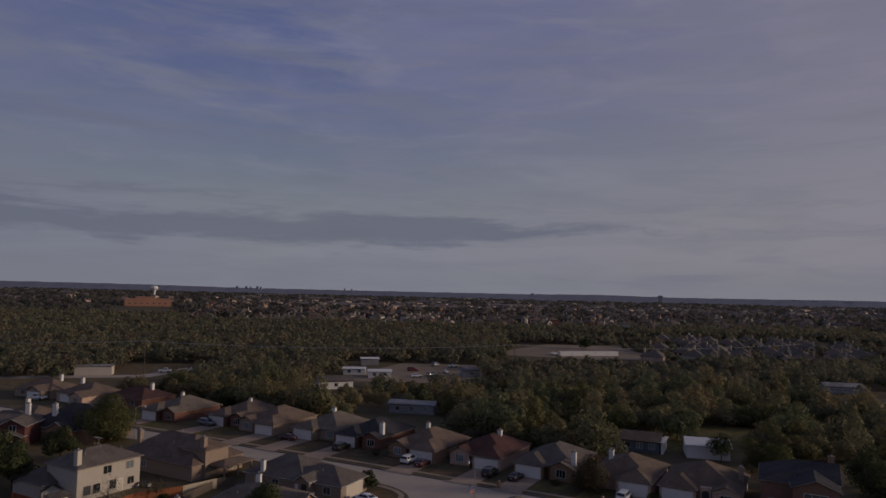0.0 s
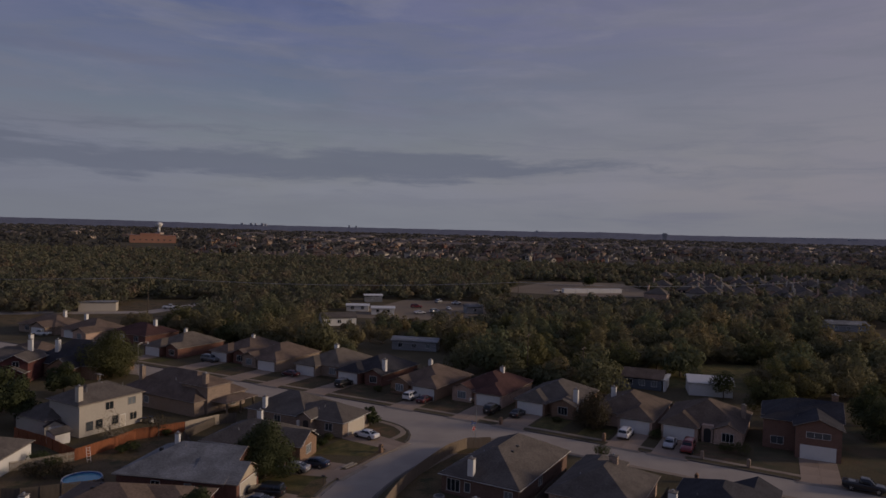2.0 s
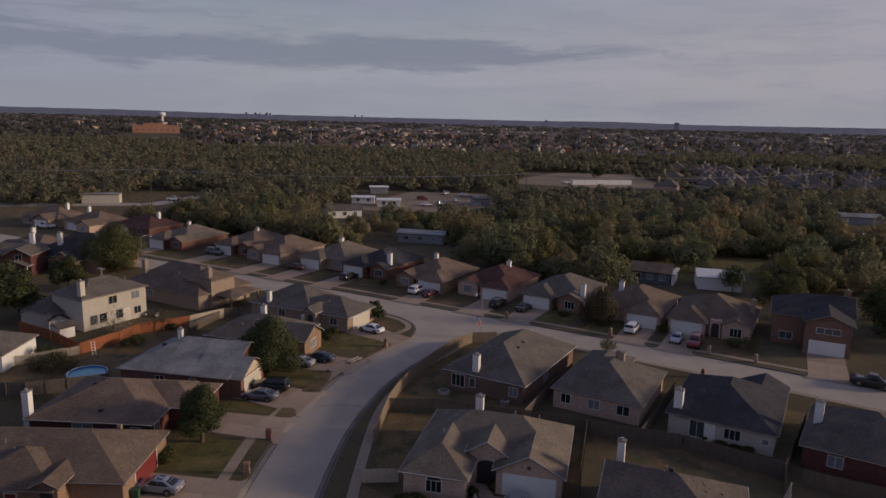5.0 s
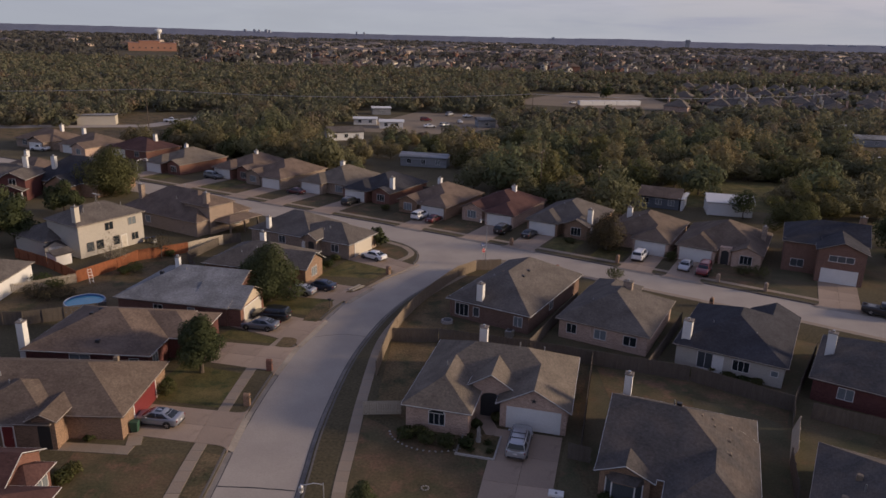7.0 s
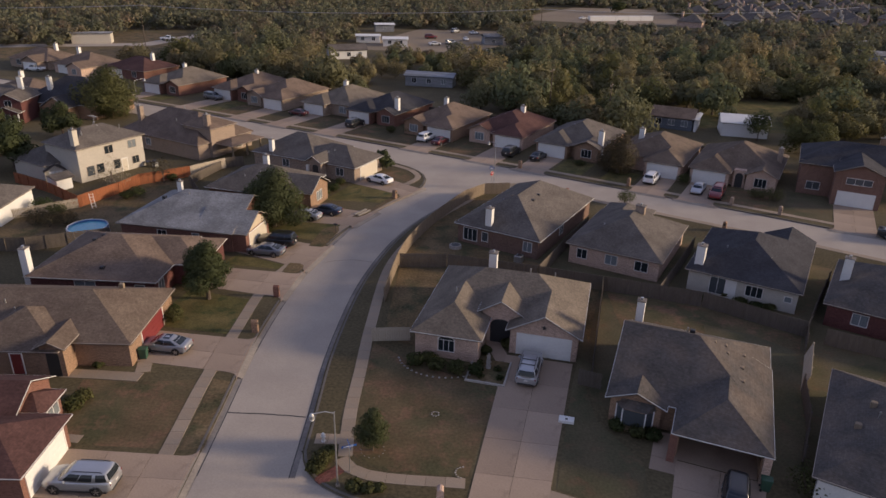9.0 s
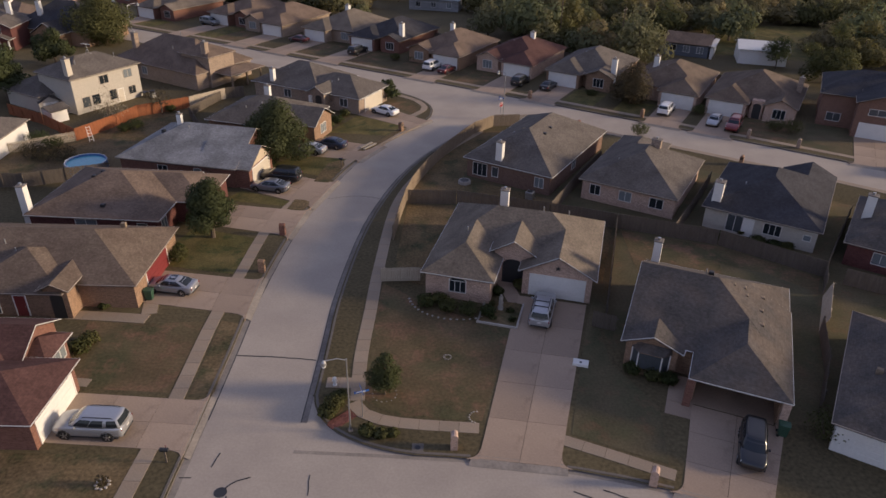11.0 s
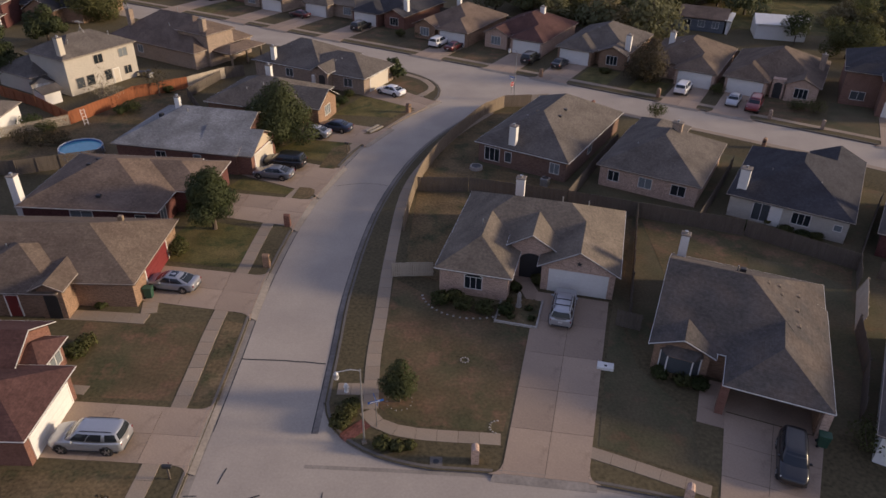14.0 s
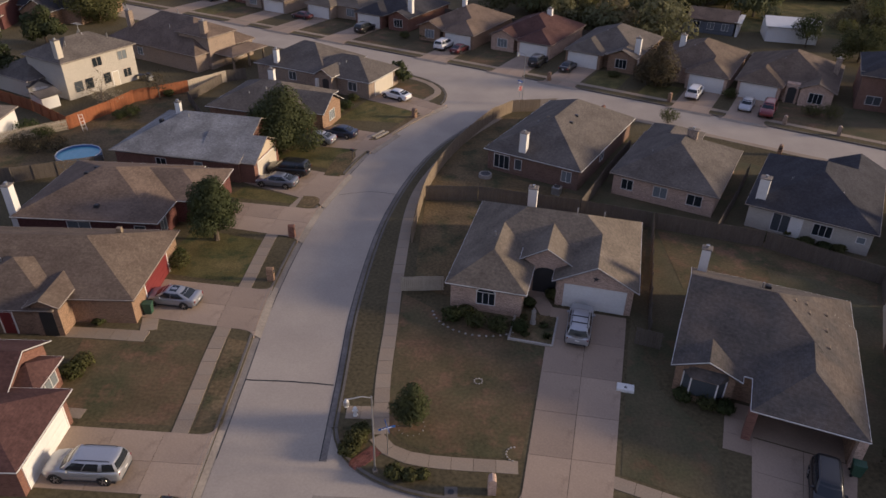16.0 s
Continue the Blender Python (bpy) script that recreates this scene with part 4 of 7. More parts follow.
house("house", "white-walled one-storey house with weathered grey shingle roof", (26.4, 44.6), -31, [
    (0.4, 13.0, 0.4, 15.5, "y", "hip", "hip", 2.6, 0.44),
], WHITE, SH_SLATE, [("garage", "s", 4.2, 0.4), ("pipe", 3.4, 7.4, 4.3), ("vent", 3.0, 9.2, 4.2), ("vent", 2.2, 6.2, 3.8)])
# ---- the houses on the other side of the street ----
house("house", "red-brick one-storey house with dark red-brown roof and white garage door", (0, 0), 0, [
    (-38.5, -27.2, 43.0, 49.2, "x", "hip", "hip", 2.6, 0.45),
    (-46.0, -31.4, 46.0, 54.0, "x", "hip", "hip", 2.6, 0.5),
    (-36.0, -30.9, 48.6, 54.0, "x", "gable", "gable", 2.7, 0.52),
    (-31.6, -29.6, 49.7, 52.9, "x", "hip", "hip", 2.2, 0.5),
], BR_RED, SH_RED, [("garage", "e", 46.1, -27.2, 4.9, 2.2), ("win", "e", 51.3, -29.6, 0.7, 2.2, 1.3, 3)], trim=WHITE)
house("house", "brown-brick one-storey house with tan shingle roof and red garage door", (0, 0), 0, [
    (-52.0, -27.0, 60.0, 70.2, "x", "hip", "hip", 2.6, 0.46),
    (-41.0, -32.6, 58.4, 66.0, "y", "hip", "hip", 2.6, 0.46),
    (-33.9, -31.9, 58.2, 61.5, "y", "gable", "gable", 3.0, 0.5),
], BR_BROWN, SH_UMBER, [("garage", "e", 65.1, -27.0, 4.9, 2.15, REDP, "red panelled garage door"), ("hole", "s", -32.9, 58.2, 1.1, 2.1), ("arch", -32.9, 58.2, 1.1, 2.13), ("door", "s", -36.2, 58.4, REDP), ("win", "s", -39.0, 58.4, 0.3, 1.8, 1.9, 2),
    ("pipe", -38.0, 62.4, 4.1), ("pipe", -39.4, 63.4, 4.4), ("vent", -30.5, 67.5, 4.4)])
house("house", "dark-red-brick one-storey house with brown hipped roof and white chimney", (-43.4, 72.4), -3, [
    (0.6, 14.0, 0.4, 12.4, "x", "hip", "hip", 2.6, 0.40), (9.0, 17.2, 5.0, 12.0, "x", "gable", "hip", 2.6, 0.42),
], BR_DRED, SH_BROWN, [("chim", 0.2, 1.0, 0.0, 5.4, 0.75, 0.8), ("win", "s", 6.5, 0.4, 0.3, 2.2, 1.9, 2), ("win", "s", 12.4, 0.4, 0.7, 1.0, 1.3, 1), ("win", "e", 1.9, 14.0, 0.7, 1.2, 1.3, 2), ("vent", 8.0, 1.6, 3.3, DARK), ("vent", 5.4, 5.6, 4.7, DARK), ("vent", 5.9, 6.7, 4.8, DARK)], trim=WHITE)
house("house", "red-brick one-storey house with pale grey shingle roof and tan garage gable", (-40.4, 88.2), -11, [
    (0.4, 15.4, 0.4, 12.6, "x", "hip", "gable", 2.6, 0.44), (11.0, 17.2, 0.6, 7.0, "x", "gable", "gable", 2.6, 0.5),
], BR_RED, SH_PALE, [("garage", "e", 3.8, 17.2, 4.6, 2.15, CREAM, "cream garage door"), ("chim", 5.2, 7.0, 4.0, 6.2, 0.6, 0.5), ("win", "s", 6.0, 0.4, 0.7, 1.2, 1.3, 2), ("win", "s", 10.6, 0.4, 0.7, 0.9, 1.3, 1), ("vent", 4.0, 5.0, 4.6, DARK), ("pipe", 7.2, 5.6, 5.0), ("gable", 17.2, 0.75, 6.85, 2.45, 1.62, TANP)], trim=TRIM)
house("house", "brown-brick one-storey house with dark shingle roof and brick gable", (-33.9, 102.6), -16, [
    (0.4, 13.5, 0.4, 11.0, "x", "hip", "hip", 2.6, 0.44), (9.0, 15.5, 2.6, 8.2, "x", "gable", "gable", 2.6, 0.55),
], BR_BROWN, SH_GREY, [("chim", 6.0, 7.5, 3.0, 5.9, 0.8, 0.6), ("win", "e", 5.4, 15.5, 0.8, 1.6, 1.3, 3, None, False), ("pipe", 7.0, 4.0, 4.3), ("pipe", 5.0, 3.0, 3.8)], trim=WHITE)
house("house", "tan-brick one-storey house with grey shingle roof and cream garage door", (-32.2, 121.9), -26, [
    (0.4, 13.0, 0.4, 11.0, "x", "hip", "hip", 2.6, 0.50), (9.0, 20.4, 0.6, 9.0, "x", "hip", "hip", 2.6, 0.46), (12.3, 14.9, -0.8, 4.0, "y", "gable", "gable", 2.9, 0.6),
], BR_TAN, SH_GREY, [("garage", "e", 4.8, 20.4, 4.9, 2.15, CREAM, "cream garage door"), ("chim", 3.9, 0.9, 1.0, 4.9, 0.7, 0.65), ("hole", "s", 13.9, -0.8, 1.1, 2.1), ("arch", 13.9, -0.8, 1.1, 2.13), ("col", 12.5, -0.95, 0.45, 2.3, WHITE), ("pipe", 5.0, 4.0, 4.2), ("pipe", 14.2, 2.6, 3.6), ("pipe", 15.0, 3.2, 3.9), ("win", "s", 7.0, 0.4, 0.9, 1.3, 1.2, 2), ("win", "s", 17.6, 0.6, 0.9, 1.4, 1.2, 2)], trim=WHITE)
house("house", "cream-brick two-storey house with grey hipped roof and white chimney", (-63.2, 114.6), -30, [
    (0.4, 8.5, 0.2, 12.0, "y", "hip", "hip", 5.4, 0.48), (-5.0, 3.4, -2.2, 5.0, "x", "hip", "hip", 2.6, 0.45),
], BR_WHITE, SH_GREY, [("chim", 7.5, 0.8, 5.0, 8.2, 0.95, 0.8, CREAM), ("win", "e", 5.6, 8.5, 3.6, 1.5, 1.25, 2, TRIM), ("win", "e", 9.9, 8.5, 3.6, 1.5, 1.25, 2, TRIM), ("win", "e", 2.0, 8.5, 0.8, 1.3, 1.5, 1, TRIM), ("win", "e", 3.7, 8.5, 0.8, 1.3, 1.5, 1, TRIM), ("win", "e", 6.7, 8.5, 0.8, 1.2, 1.5, 1, TRIM), ("door", "e", 8.1, 8.5, CREAM), ("win", "e", 10.2, 8.5, 0.9, 1.3, 1.2, 2, TRIM), ("pipe", 6.2, 3.0, 7.0), ("pipe", 6.4, 9.6, 6.8), ("aerial", 4.45, 6.6, 7.4)])
house("house", "tan-brick two-storey house with brown shingle roof and porch", (-42.9, 124.0), -30, [
    (-19.0, 1.0, 0.5, 13.0, "x", "hip", "hip", 2.8, 0.58), (-5.0, 1.6, 3.0, 8.6, "x", "hip", "hip", 5.2, 0.45), (1.65, 5.2, 4.2, 11.5, "y", "hip", "hip", 2.5, 0.35, 2.3),
], BR_TAN, SH_BROWN, [("chim", 0.4, 3.6, 4.0, 7.4, 1.0, 0.8, BR_TAN), ("chim", -16.4, 3.0, 3.0, 6.9, 0.9, 0.8, BR_TAN), ("col", 5.0, 4.5, 0.25, 2.4, WOODM), ("col", 5.0, 7.9, 0.25, 2.4, WOODM), ("col", 5.0, 11.2, 0.25, 2.4, WOODM),
    ("win", "e", 9.6, 1.05, 0.5, 1.8, 1.6, 2), ("win", "s", -12.0, 0.5, 0.9, 1.2, 1.2, 2), ("pipe", -8.0, 4.0, 5.2), ("pipe", -11.0, 8.6, 6.4)])
house("house", "white-walled one-storey house with grey shingle roof", (-57.2, 91.8), 2, [(-14.0, -0.4, 0.4, 9.0, "x", "hip", "hip", 2.6, 0.45)], WHITE, SH_GREY, [("win", "s", -4.0, 0.4, 0.6, 2.4, 1.5, 3)])
house("house", "red-brick two-storey house with grey roof and white gable trim", (-87.7, 147.0), 4, [
    (-10.0, 2.2, 3.0, 12.0, "x", "hip", "hip", 4.4, 0.45), (-2.7, 2.7, 0.0, 8.0, "y", "gable", "gable", 4.5, 0.5), (-2.5, 2.5, -1.3, 0.4, "y", "gable", "gable", 2.5, 0.4, 2.2),
], BR_DRED, SH_GREY, [("chim", 0.2, 6.4, 4.0, 8.3, 0.9, 0.8), ("win", "s", 0.2, 0.0, 3.2, 1.3, 1.4, 2), ("door", "s", -0.4, 0.0, DARK), ("col", -2.3, -1.1, 0.25, 2.3, WHITE), ("col", 2.3, -1.1, 0.25, 2.3, WHITE)], trim=WHITE)
house("house", "brown-brick one-storey house with charcoal roof and white gable trim", (-79.8, 150.0), -12, [
    (-10.5, 7.0, 3.0, 16.0, "x", "hip", "hip", 3.0, 0.66), (-3.0, 3.0, 0.0, 8.0, "y", "gable", "gable", 2.9, 0.62),
], BR_BROWN, SH_DARK, [("chim", -5.4, 6.0, 4.0, 7.8, 0.9, 0.8), ("win", "s", 0.0, 0.0, 0.8, 1.6, 1.4, 2)], trim=WHITE)
# ---- the row across the far street ----
def row_house(xy, roof_m, wall_m, label, flip=False, door=WHITE, extra=(), heading=-29, width=11.5, depth=16.5, chim=None, gable=True):
    """A row house: garage at one side of the front, a gable at the other."""
    s = (lambda a, b: (width - b, width - a)) if flip else (lambda a, b: (a, b))
    wings = [(*s(0.0, width), 2.2, depth, "y", "hip", "hip", 2.6, 0.46), (*s(0.0, 6.0), 0.0, 8.0, "y", "hip", "gable", 2.6, 0.46)]
    if gable:
        wings.append((*s(width - 4.4, width), 0.8, 7.0, "y", "gable", "gable", 2.6, 0.45))
    gx = sum(s(0.4, 5.6)) / 2
    wx = sum(s(width - 3.6, width - 0.8)) / 2
    items = [("garage", "s", gx, 0.0, 4.9, 2.15, door), ("win", "s", wx, 0.8 if gable else 2.2, 0.7, 1.8, 1.4, 3), ("pipe", width * 0.4, 7.0, 4.6)]
    if chim:
        items.append(("chim", *chim))
    m = pose(*xy, 0, 0, 0, heading)
    reach = min((m.inverted() @ Vector((x, y, 0))).y for x, y in b_far if abs((m.inverted() @ Vector((x, y, 0))).x - gx) < 6) - 0.2
    if reach < -2:
        driveway("concrete drive up to a row house garage", [(m @ Vector((gx + dx, dy, 0)))[:2] for dx, dy in ((-2.6, reach), (2.6, reach), (2.6, -0.05), (-2.6, -0.05))], 2, 3)
        lawn = [(m @ Vector((x, y, 0)))[:2] for x, y in ((s(6.2, 0)[0] if not flip else width - 6.2, -0.2), (width if not flip else 0.0, -0.2), (width if not flip else 0.0, reach + 2.8), (6.2 if not flip else width - 6.2, reach + 2.8))]
        patch("lawn", lawn, GREEN if len(label) % 2 else LAWN, "small front lawn of a row house", 0.014)
    return house("house", label, xy, heading, wings, wall_m, roof_m, [*items, *extra], group="row of houses across the far street")


row_house((-74.5, 182.0), SH_TAN, BR_RED, "red-brick row house with tan shingle roof and brick gable", chim=(4.0, 10.0, 3.0, 6.0, 0.8, 0.7))
row_house((-55.5, 176.5), SH_BROWN, BR_RED, "brown-brick row house with brown roof", chim=(6.0, 9.0, 3.0, 6.0, 0.8, 0.7))
row_house((-46.0, 169.2), SH_BROWN, BR_TAN, "tan-brick row house with brown hipped roof", flip=True)
row_house((-31.2, 162.6), SH_TAN, BR_TAN, "tan-brick row house with tan hipped roof and white chimney", chim=(5.0, 9.5, 3.0, 6.2, 0.9, 0.8), gable=False)
row_house((-20.4, 156.0), SH_DARK, BR_RED, "red-brick row house with charcoal roof and white chimney", chim=(10.6, 3.4, 2.0, 5.6, 0.9, 0.8))
row_house((-8.0, 145.6), SH_BROWN, BR_BROWN, "brown-brick row house with brown hipped roof", flip=True, chim=(3.2, 12.4, 3.0, 5.6, 0.8, 0.7))
row_house((5.0, 140.4), SH_RED, BR_PINK, "pink-brick row house with red-brown shingle roof", flip=True, chim=(6.8, 10.8, 3.0, 6.0, 0.9, 0.7))
row_house((17.5, 132.8), SH_GREY, BR_BROWN, "brown-brick row house with white garage and brick gable", chim=(11.2, 2.8, 1.0, 5.4, 0.9, 0.7))
row_house((29.8, 124.4), SH_UMBER, BR_PINK, "pink-brick row house with tan hipped roof and white chimney", flip=True, chim=(2.2, 9.6, 3.0, 5.6, 0.9, 0.7), gable=False)
row_house((41.3, 118.4), SH_UMBER, BR_PINK, "pale-brick row house with arched entry", chim=(12.4, 9.6, 2.0, 5.3, 0.8, 0.7, BR_TAN), width=13.0, extra=[("box", 6.6, 8.4, 1.2, 2.4, -0.05, 2.9, BR_PINK), ("hole", "s", 7.5, 1.2, 1.2, 2.0), ("arch", 7.5, 1.2, 1.2, 2.03)])
house("house", "red-brick two-storey house with charcoal roof and white garage door", (56.4, 113.0), -26, [
    (0.2, 12.0, 3.0, 13.0, "x", "hip", "gable", 5.2, 0.45), (5.0, 11.6, -2.2, 8.0, "y", "gable", "gable", 5.2, 0.4), (0.2, 5.0, 1.4, 6.0, "x", "hip", "gable", 5.0, 0.3),
], BR_RUST, SH_DARK, [("garage", "s", 8.3, -2.2), ("win", "s", 8.3, -2.2, 3.5, 3.4, 0.9, 3), ("win", "s", 2.4, 1.4, 0.9, 1.9, 1.2, 2), ("chim", 11.2, 8.6, 3.0, 8.6, 1.0, 0.8, BR_BROWN)], group="row of houses across the far street")

m = pose(56.4, 113.0, 0, 0, 0, -26)
reach = min((m.inverted() @ Vector((x, y, 0))).y for x, y in b_far if abs((m.inverted() @ Vector((x, y, 0))).x - 8.3) < 6) - 0.1
driveway("pale concrete drive of a two-storey brick house", [(m @ Vector((x, y, 0)))[:2] for x, y in ((5.6, reach), (11.0, reach), (11.0, -2.25), (5.6, -2.25))], 2, 3)
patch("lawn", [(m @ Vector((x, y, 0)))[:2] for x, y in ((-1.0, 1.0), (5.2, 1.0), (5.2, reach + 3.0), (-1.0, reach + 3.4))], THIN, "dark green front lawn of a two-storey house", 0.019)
# ---- pavements, drives, lawns ----
walk_a = root("pavement", "weathered concrete sidewalk of square slabs", "sidewalk", pose(0, 0, 0), kind="structure")
slabs(walk_a, smooth_line([(-6.3, 48.6), (-6.6, 54), (-6.5, 60), (-6.4, 68.6), (-5.7, 82), (-3.4, 91), (0.2, 99.6), (5.0, 107.5)], 1.5), -0.55, 0.55, 1.5)
slabs(walk_a, smooth_line([(-6.6, 48.4), (-5.6, 47.2), (-3.2, 46.4), (2.7, 46.0)], 1.0), -0.52, 0.52, 1.5)
slabs(walk_a, smooth_line([(8.4, 45.1), (11.5, 43.8), (15.6, 42.0)], 1.0), -0.5, 0.5, 1.5)
slabs(walk_a, smooth_line([(20.9, 39.6), (26, 37.0), (34, 33)], 1.0), -0.5, 0.5, 1.5)
slabs(walk_a, smooth_line([(-8.9, 50.6), (-6.9, 50.6)], 1.0), -0.6, 0.6, 1.0)
walk_l = root("pavement", "weathered concrete sidewalk of square slabs", "sidewalk", pose(0, 0, 0), kind="structure")
LEFT_WALK = smooth_line([(-20.1, 30), (-19.9, 39), (-19.7, 48), (-19.9, 58), (-19.6, 66), (-19.1, 76), (-17.6, 82), (-15.0, 89.6), (-11.9, 97), (-8.3, 103.6), (-4.6, 109.4)], 1.5)
slabs(walk_l, LEFT_WALK, -0.58, 0.58, 1.5)
walk_b = root("pavement", "pale concrete sidewalk along the far street", "sidewalk", pose(0, 0, 0), kind="structure")
slabs(walk_b, upto(offset(B_MID, -HALF_B - 2.2), lambda p: -75 < p[0] < 90), -0.5, 0.5, 3.0)
slabs(walk_b, [(-10.0, 125.6), (-5.2, 121.6), (-3.6, 118.6), (-3.8, 116.2), (-5.4, 113.6)], -0.5, 0.5, 1.6)
slabs(walk_b, [(12.0, 112.6), (15.0, 113.2), (20, 110.2), (30, 104), (48, 93), (66, 81)], -0.5, 0.5, 1.8)
driveway("stained concrete drive up to a white garage door", [(2.55, 43.1), (8.0, 42.5), (13.0, 62.0), (6.9, 63.4)], 2, 5)
driveway("concrete drive up to an open garage", [(15.6, 40.5), (20.7, 38.75), (24.7, 46.6), (18.7, 49.0)], 2, 3)
driveway("concrete drive beside a brick house", [(-17.4, 43.2), (-17.4, 48.2), (-27.3, 48.8), (-27.4, 43.7)], 2, 3)
driveway("concrete drive with a grassy joint, up to a red garage door", [(-17.3, 59.3), (-17.3, 65.0), (-27.1, 66.4), (-27.1, 60.9)], 2, 3)
driveway("concrete drive before a dark brick house", [(-16.5, 73.9), (-15.7, 79.8), (-26.3, 81.4), (-26.4, 76.2)], 2, 3)
driveway("concrete drive under an oak tree", [(-15.3, 81.1), (-13.6, 87.8), (-23.4, 91.2), (-24.8, 85.7)], 2, 3)
driveway("concrete drive of a brown brick house", [(-11.4, 95.2), (-9.0, 100.2), (-17.6, 103.0), (-19.4, 96.4)], 2, 3)
driveway("concrete drive up to a cream garage", [(-5.2, 107.9), (-2.8, 111.3), (-11.0, 118.4), (-13.8, 113.4)], 2, 3)
path = root("garden_path", "plain concrete front path", "path", pose(0, 0, 0), kind="structure")
slabs(path, [(-25.6, 58.35), (-29.0, 58.6), (-32.6, 58.75)], -0.65, 0.65, 1.4)
slabs(path, [(-26.2, 60.9), (-25.75, 59.1)], -0.65, 0.65, 1.2)
slabs(path, [(6.6, 62.2), (5.6, 66.2)], -0.7, 0.7, 1.3, material=DRIVE)
slabs(path, [(17.3, 47.7), (19.0, 52.2)], -0.95, 0.95, 1.4, material=DRIVE)
slabs(path, [(-26.8, 49.9), (-30.2, 50.2)], -0.45, 0.45, 1.2)
PAVER = mat("brick_paver", (0.17, 0.072, 0.06), var=0.2, scale=2.0, fine=12.0, pieces=0.25, spec=0.2)
BRICK_MESH = MB().box(-0.1, 0.1, -0.05, 0.05, -0.05, 0.0, bev=0.006).mesh("brick", PAVER)
brick_walk = root("brick_corner", "red brick wedge paving at the street corner", "paving", pose(0, 0, 0), kind="structure")
for i in range(10):
    for j in range(9):
        along, across = -0.95 + i * 0.21, -0.48 + j * 0.107
        if abs(across) < 0.30 + 0.09 * i:
            ca, sa = math.cos(radians(46)), math.sin(radians(46))
            shift = 0.1 if j % 2 else 0.0
            part("brick", BRICK_MESH, None, brick_walk, at=pose(-7.25 + (along + shift) * ca - across * sa * 1.0, 46.55 + (along + shift) * sa + across * ca, 0.036, 0, 0, 46))
patch("corner_bed", [(-9.25, 49.2), (-8.0, 49.4), (-7.2, 47.5), (-8.2, 46.3), (-9.0, 47.8)], YARD, "mulched planting bed at the street corner", 0.016, "bed")
patch("lawn", [(-6.0, 49.2), (-5.0, 48.0), (-3.0, 47.1), (2.9, 46.7), (6.5, 60.4), (3.2, 59.0), (-1.5, 61.6), (-5.8, 65.0), (-5.9, 60), (-6.0, 54)], LAWN, "dry brown front lawn")
# greener, darker grass colour paints the shade on this lawn
patch("lawn", [(9.2, 45.6), (15.4, 43.0), (16.2, 48.6), (13.6, 53.6), (13.4, 62.0), (12.6, 59.4)], THIN, "dry front lawn with shade put into its colour", 0.016)
patch("lawn", [(-20.4, 49.0), (-20.6, 58.2), (-26.2, 57.6), (-30.4, 57.9), (-30.0, 49.4)], LAWN, "patchy dry front lawn")
patch("lawn", [(-18.9, 48.9), (-19.2, 58.4), (-17.6, 58.0), (-17.1, 49.2)], YARD, "bare brown strip between walk and kerb")
for verge in ([(-16.3, 88.0), (-14.4, 87.7), (-13.8, 90.5), (-13.2, 93.3), (-13.4, 94.6), (-13.9, 95.0), (-15.4, 93.9)],
              [(-12.2, 98.5), (-11.4, 98.4), (-10.3, 99.5), (-8.4, 103.0), (-6.9, 106.0), (-5.8, 107.6), (-7.1, 107.6), (-9.2, 103.4)],
              [(-18.0, 80.2), (-16.8, 79.9), (-16.1, 80.4), (-15.7, 81.4), (-15.8, 82.2), (-16.4, 82.7), (-17.6, 82.8)]):
    patch("lawn", verge, YARD, "bare brown grass verge between walk and kerb", 0.044)
patch("lawn", [(-20.8, 30), (-20.4, 42.8), (-34, 42.6), (-34, 30)], YARD, "sunlit dry front lawn")
patch("lawn", [(-20.3, 66.0), (-19.7, 73.2), (-27.0, 75.4), (-28.0, 71.0), (-26.8, 67.2)], GREEN, "thin green front lawn")
patch("lawn", [(-18.6, 81.0), (-17.6, 82.0), (-24.4, 85.0), (-25.8, 82.2)], GREEN, "small green lawn between two drives")
patch("lawn", [(-15.6, 89.6), (-12.8, 96.4), (-18.6, 97.8), (-23.2, 92.0)], GREEN, "bright green lawn under an oak")
patch("lawn", [(-8.6, 104.6), (-6.2, 108.6), (-13.8, 113.2), (-17.2, 105.4)], GREEN, "green lawn strip before a brick house")
patch("lawn", [(-4.8, 114.4), (-5.0, 117.8), (-6.2, 120.6), (-9.8, 121.4), (-10.6, 119.6)], LAWN, "dry corner lawn inside a curving walk")
# the next two yards get darker grass colour in place of the houses' shade
patch("yard", [(-5.0, 66.5), (-3.6, 83.5), (1.6, 98.0), (9.4, 108.6), (30.0, 97.0), (58.0, 78.0), (40.0, 60.0), (31.0, 46.0), (25.4, 47.2), (14.0, 56.0), (13.0, 66.0)], THIN, "thin back-yard grass, the yards' shade put into its colour", 0.008, "yard")
patch("yard", [(25.1, 46.9), (27.3, 47.8), (30.2, 53.4), (32.2, 58.8), (35.2, 64.6), (32.0, 68.0), (28.0, 70.0), (26.6, 63.3), (30.9, 61.4)], THIN, "thin side-yard grass with shade put into its colour", 0.018, "yard")
patch("yard", [(19.0, 66.6), (26.4, 63.6), (27.8, 70.1), (32.0, 68.2), (35.4, 65.0), (36.9, 67.8), (28.8, 73.6), (19.2, 76.8)], LAWN, "dry patchy grass of a back yard", 0.018, "yard")
patch("yard", [(-4.0, 83.2), (1.2, 83.2), (11.5, 80.4), (12.8, 84.2), (2.0, 90.2), (8.0, 107.6), (3.6, 107.2), (-1.2, 98.0), (-3.6, 89.4)], YARD, "bare back yard", 0.014, "yard")
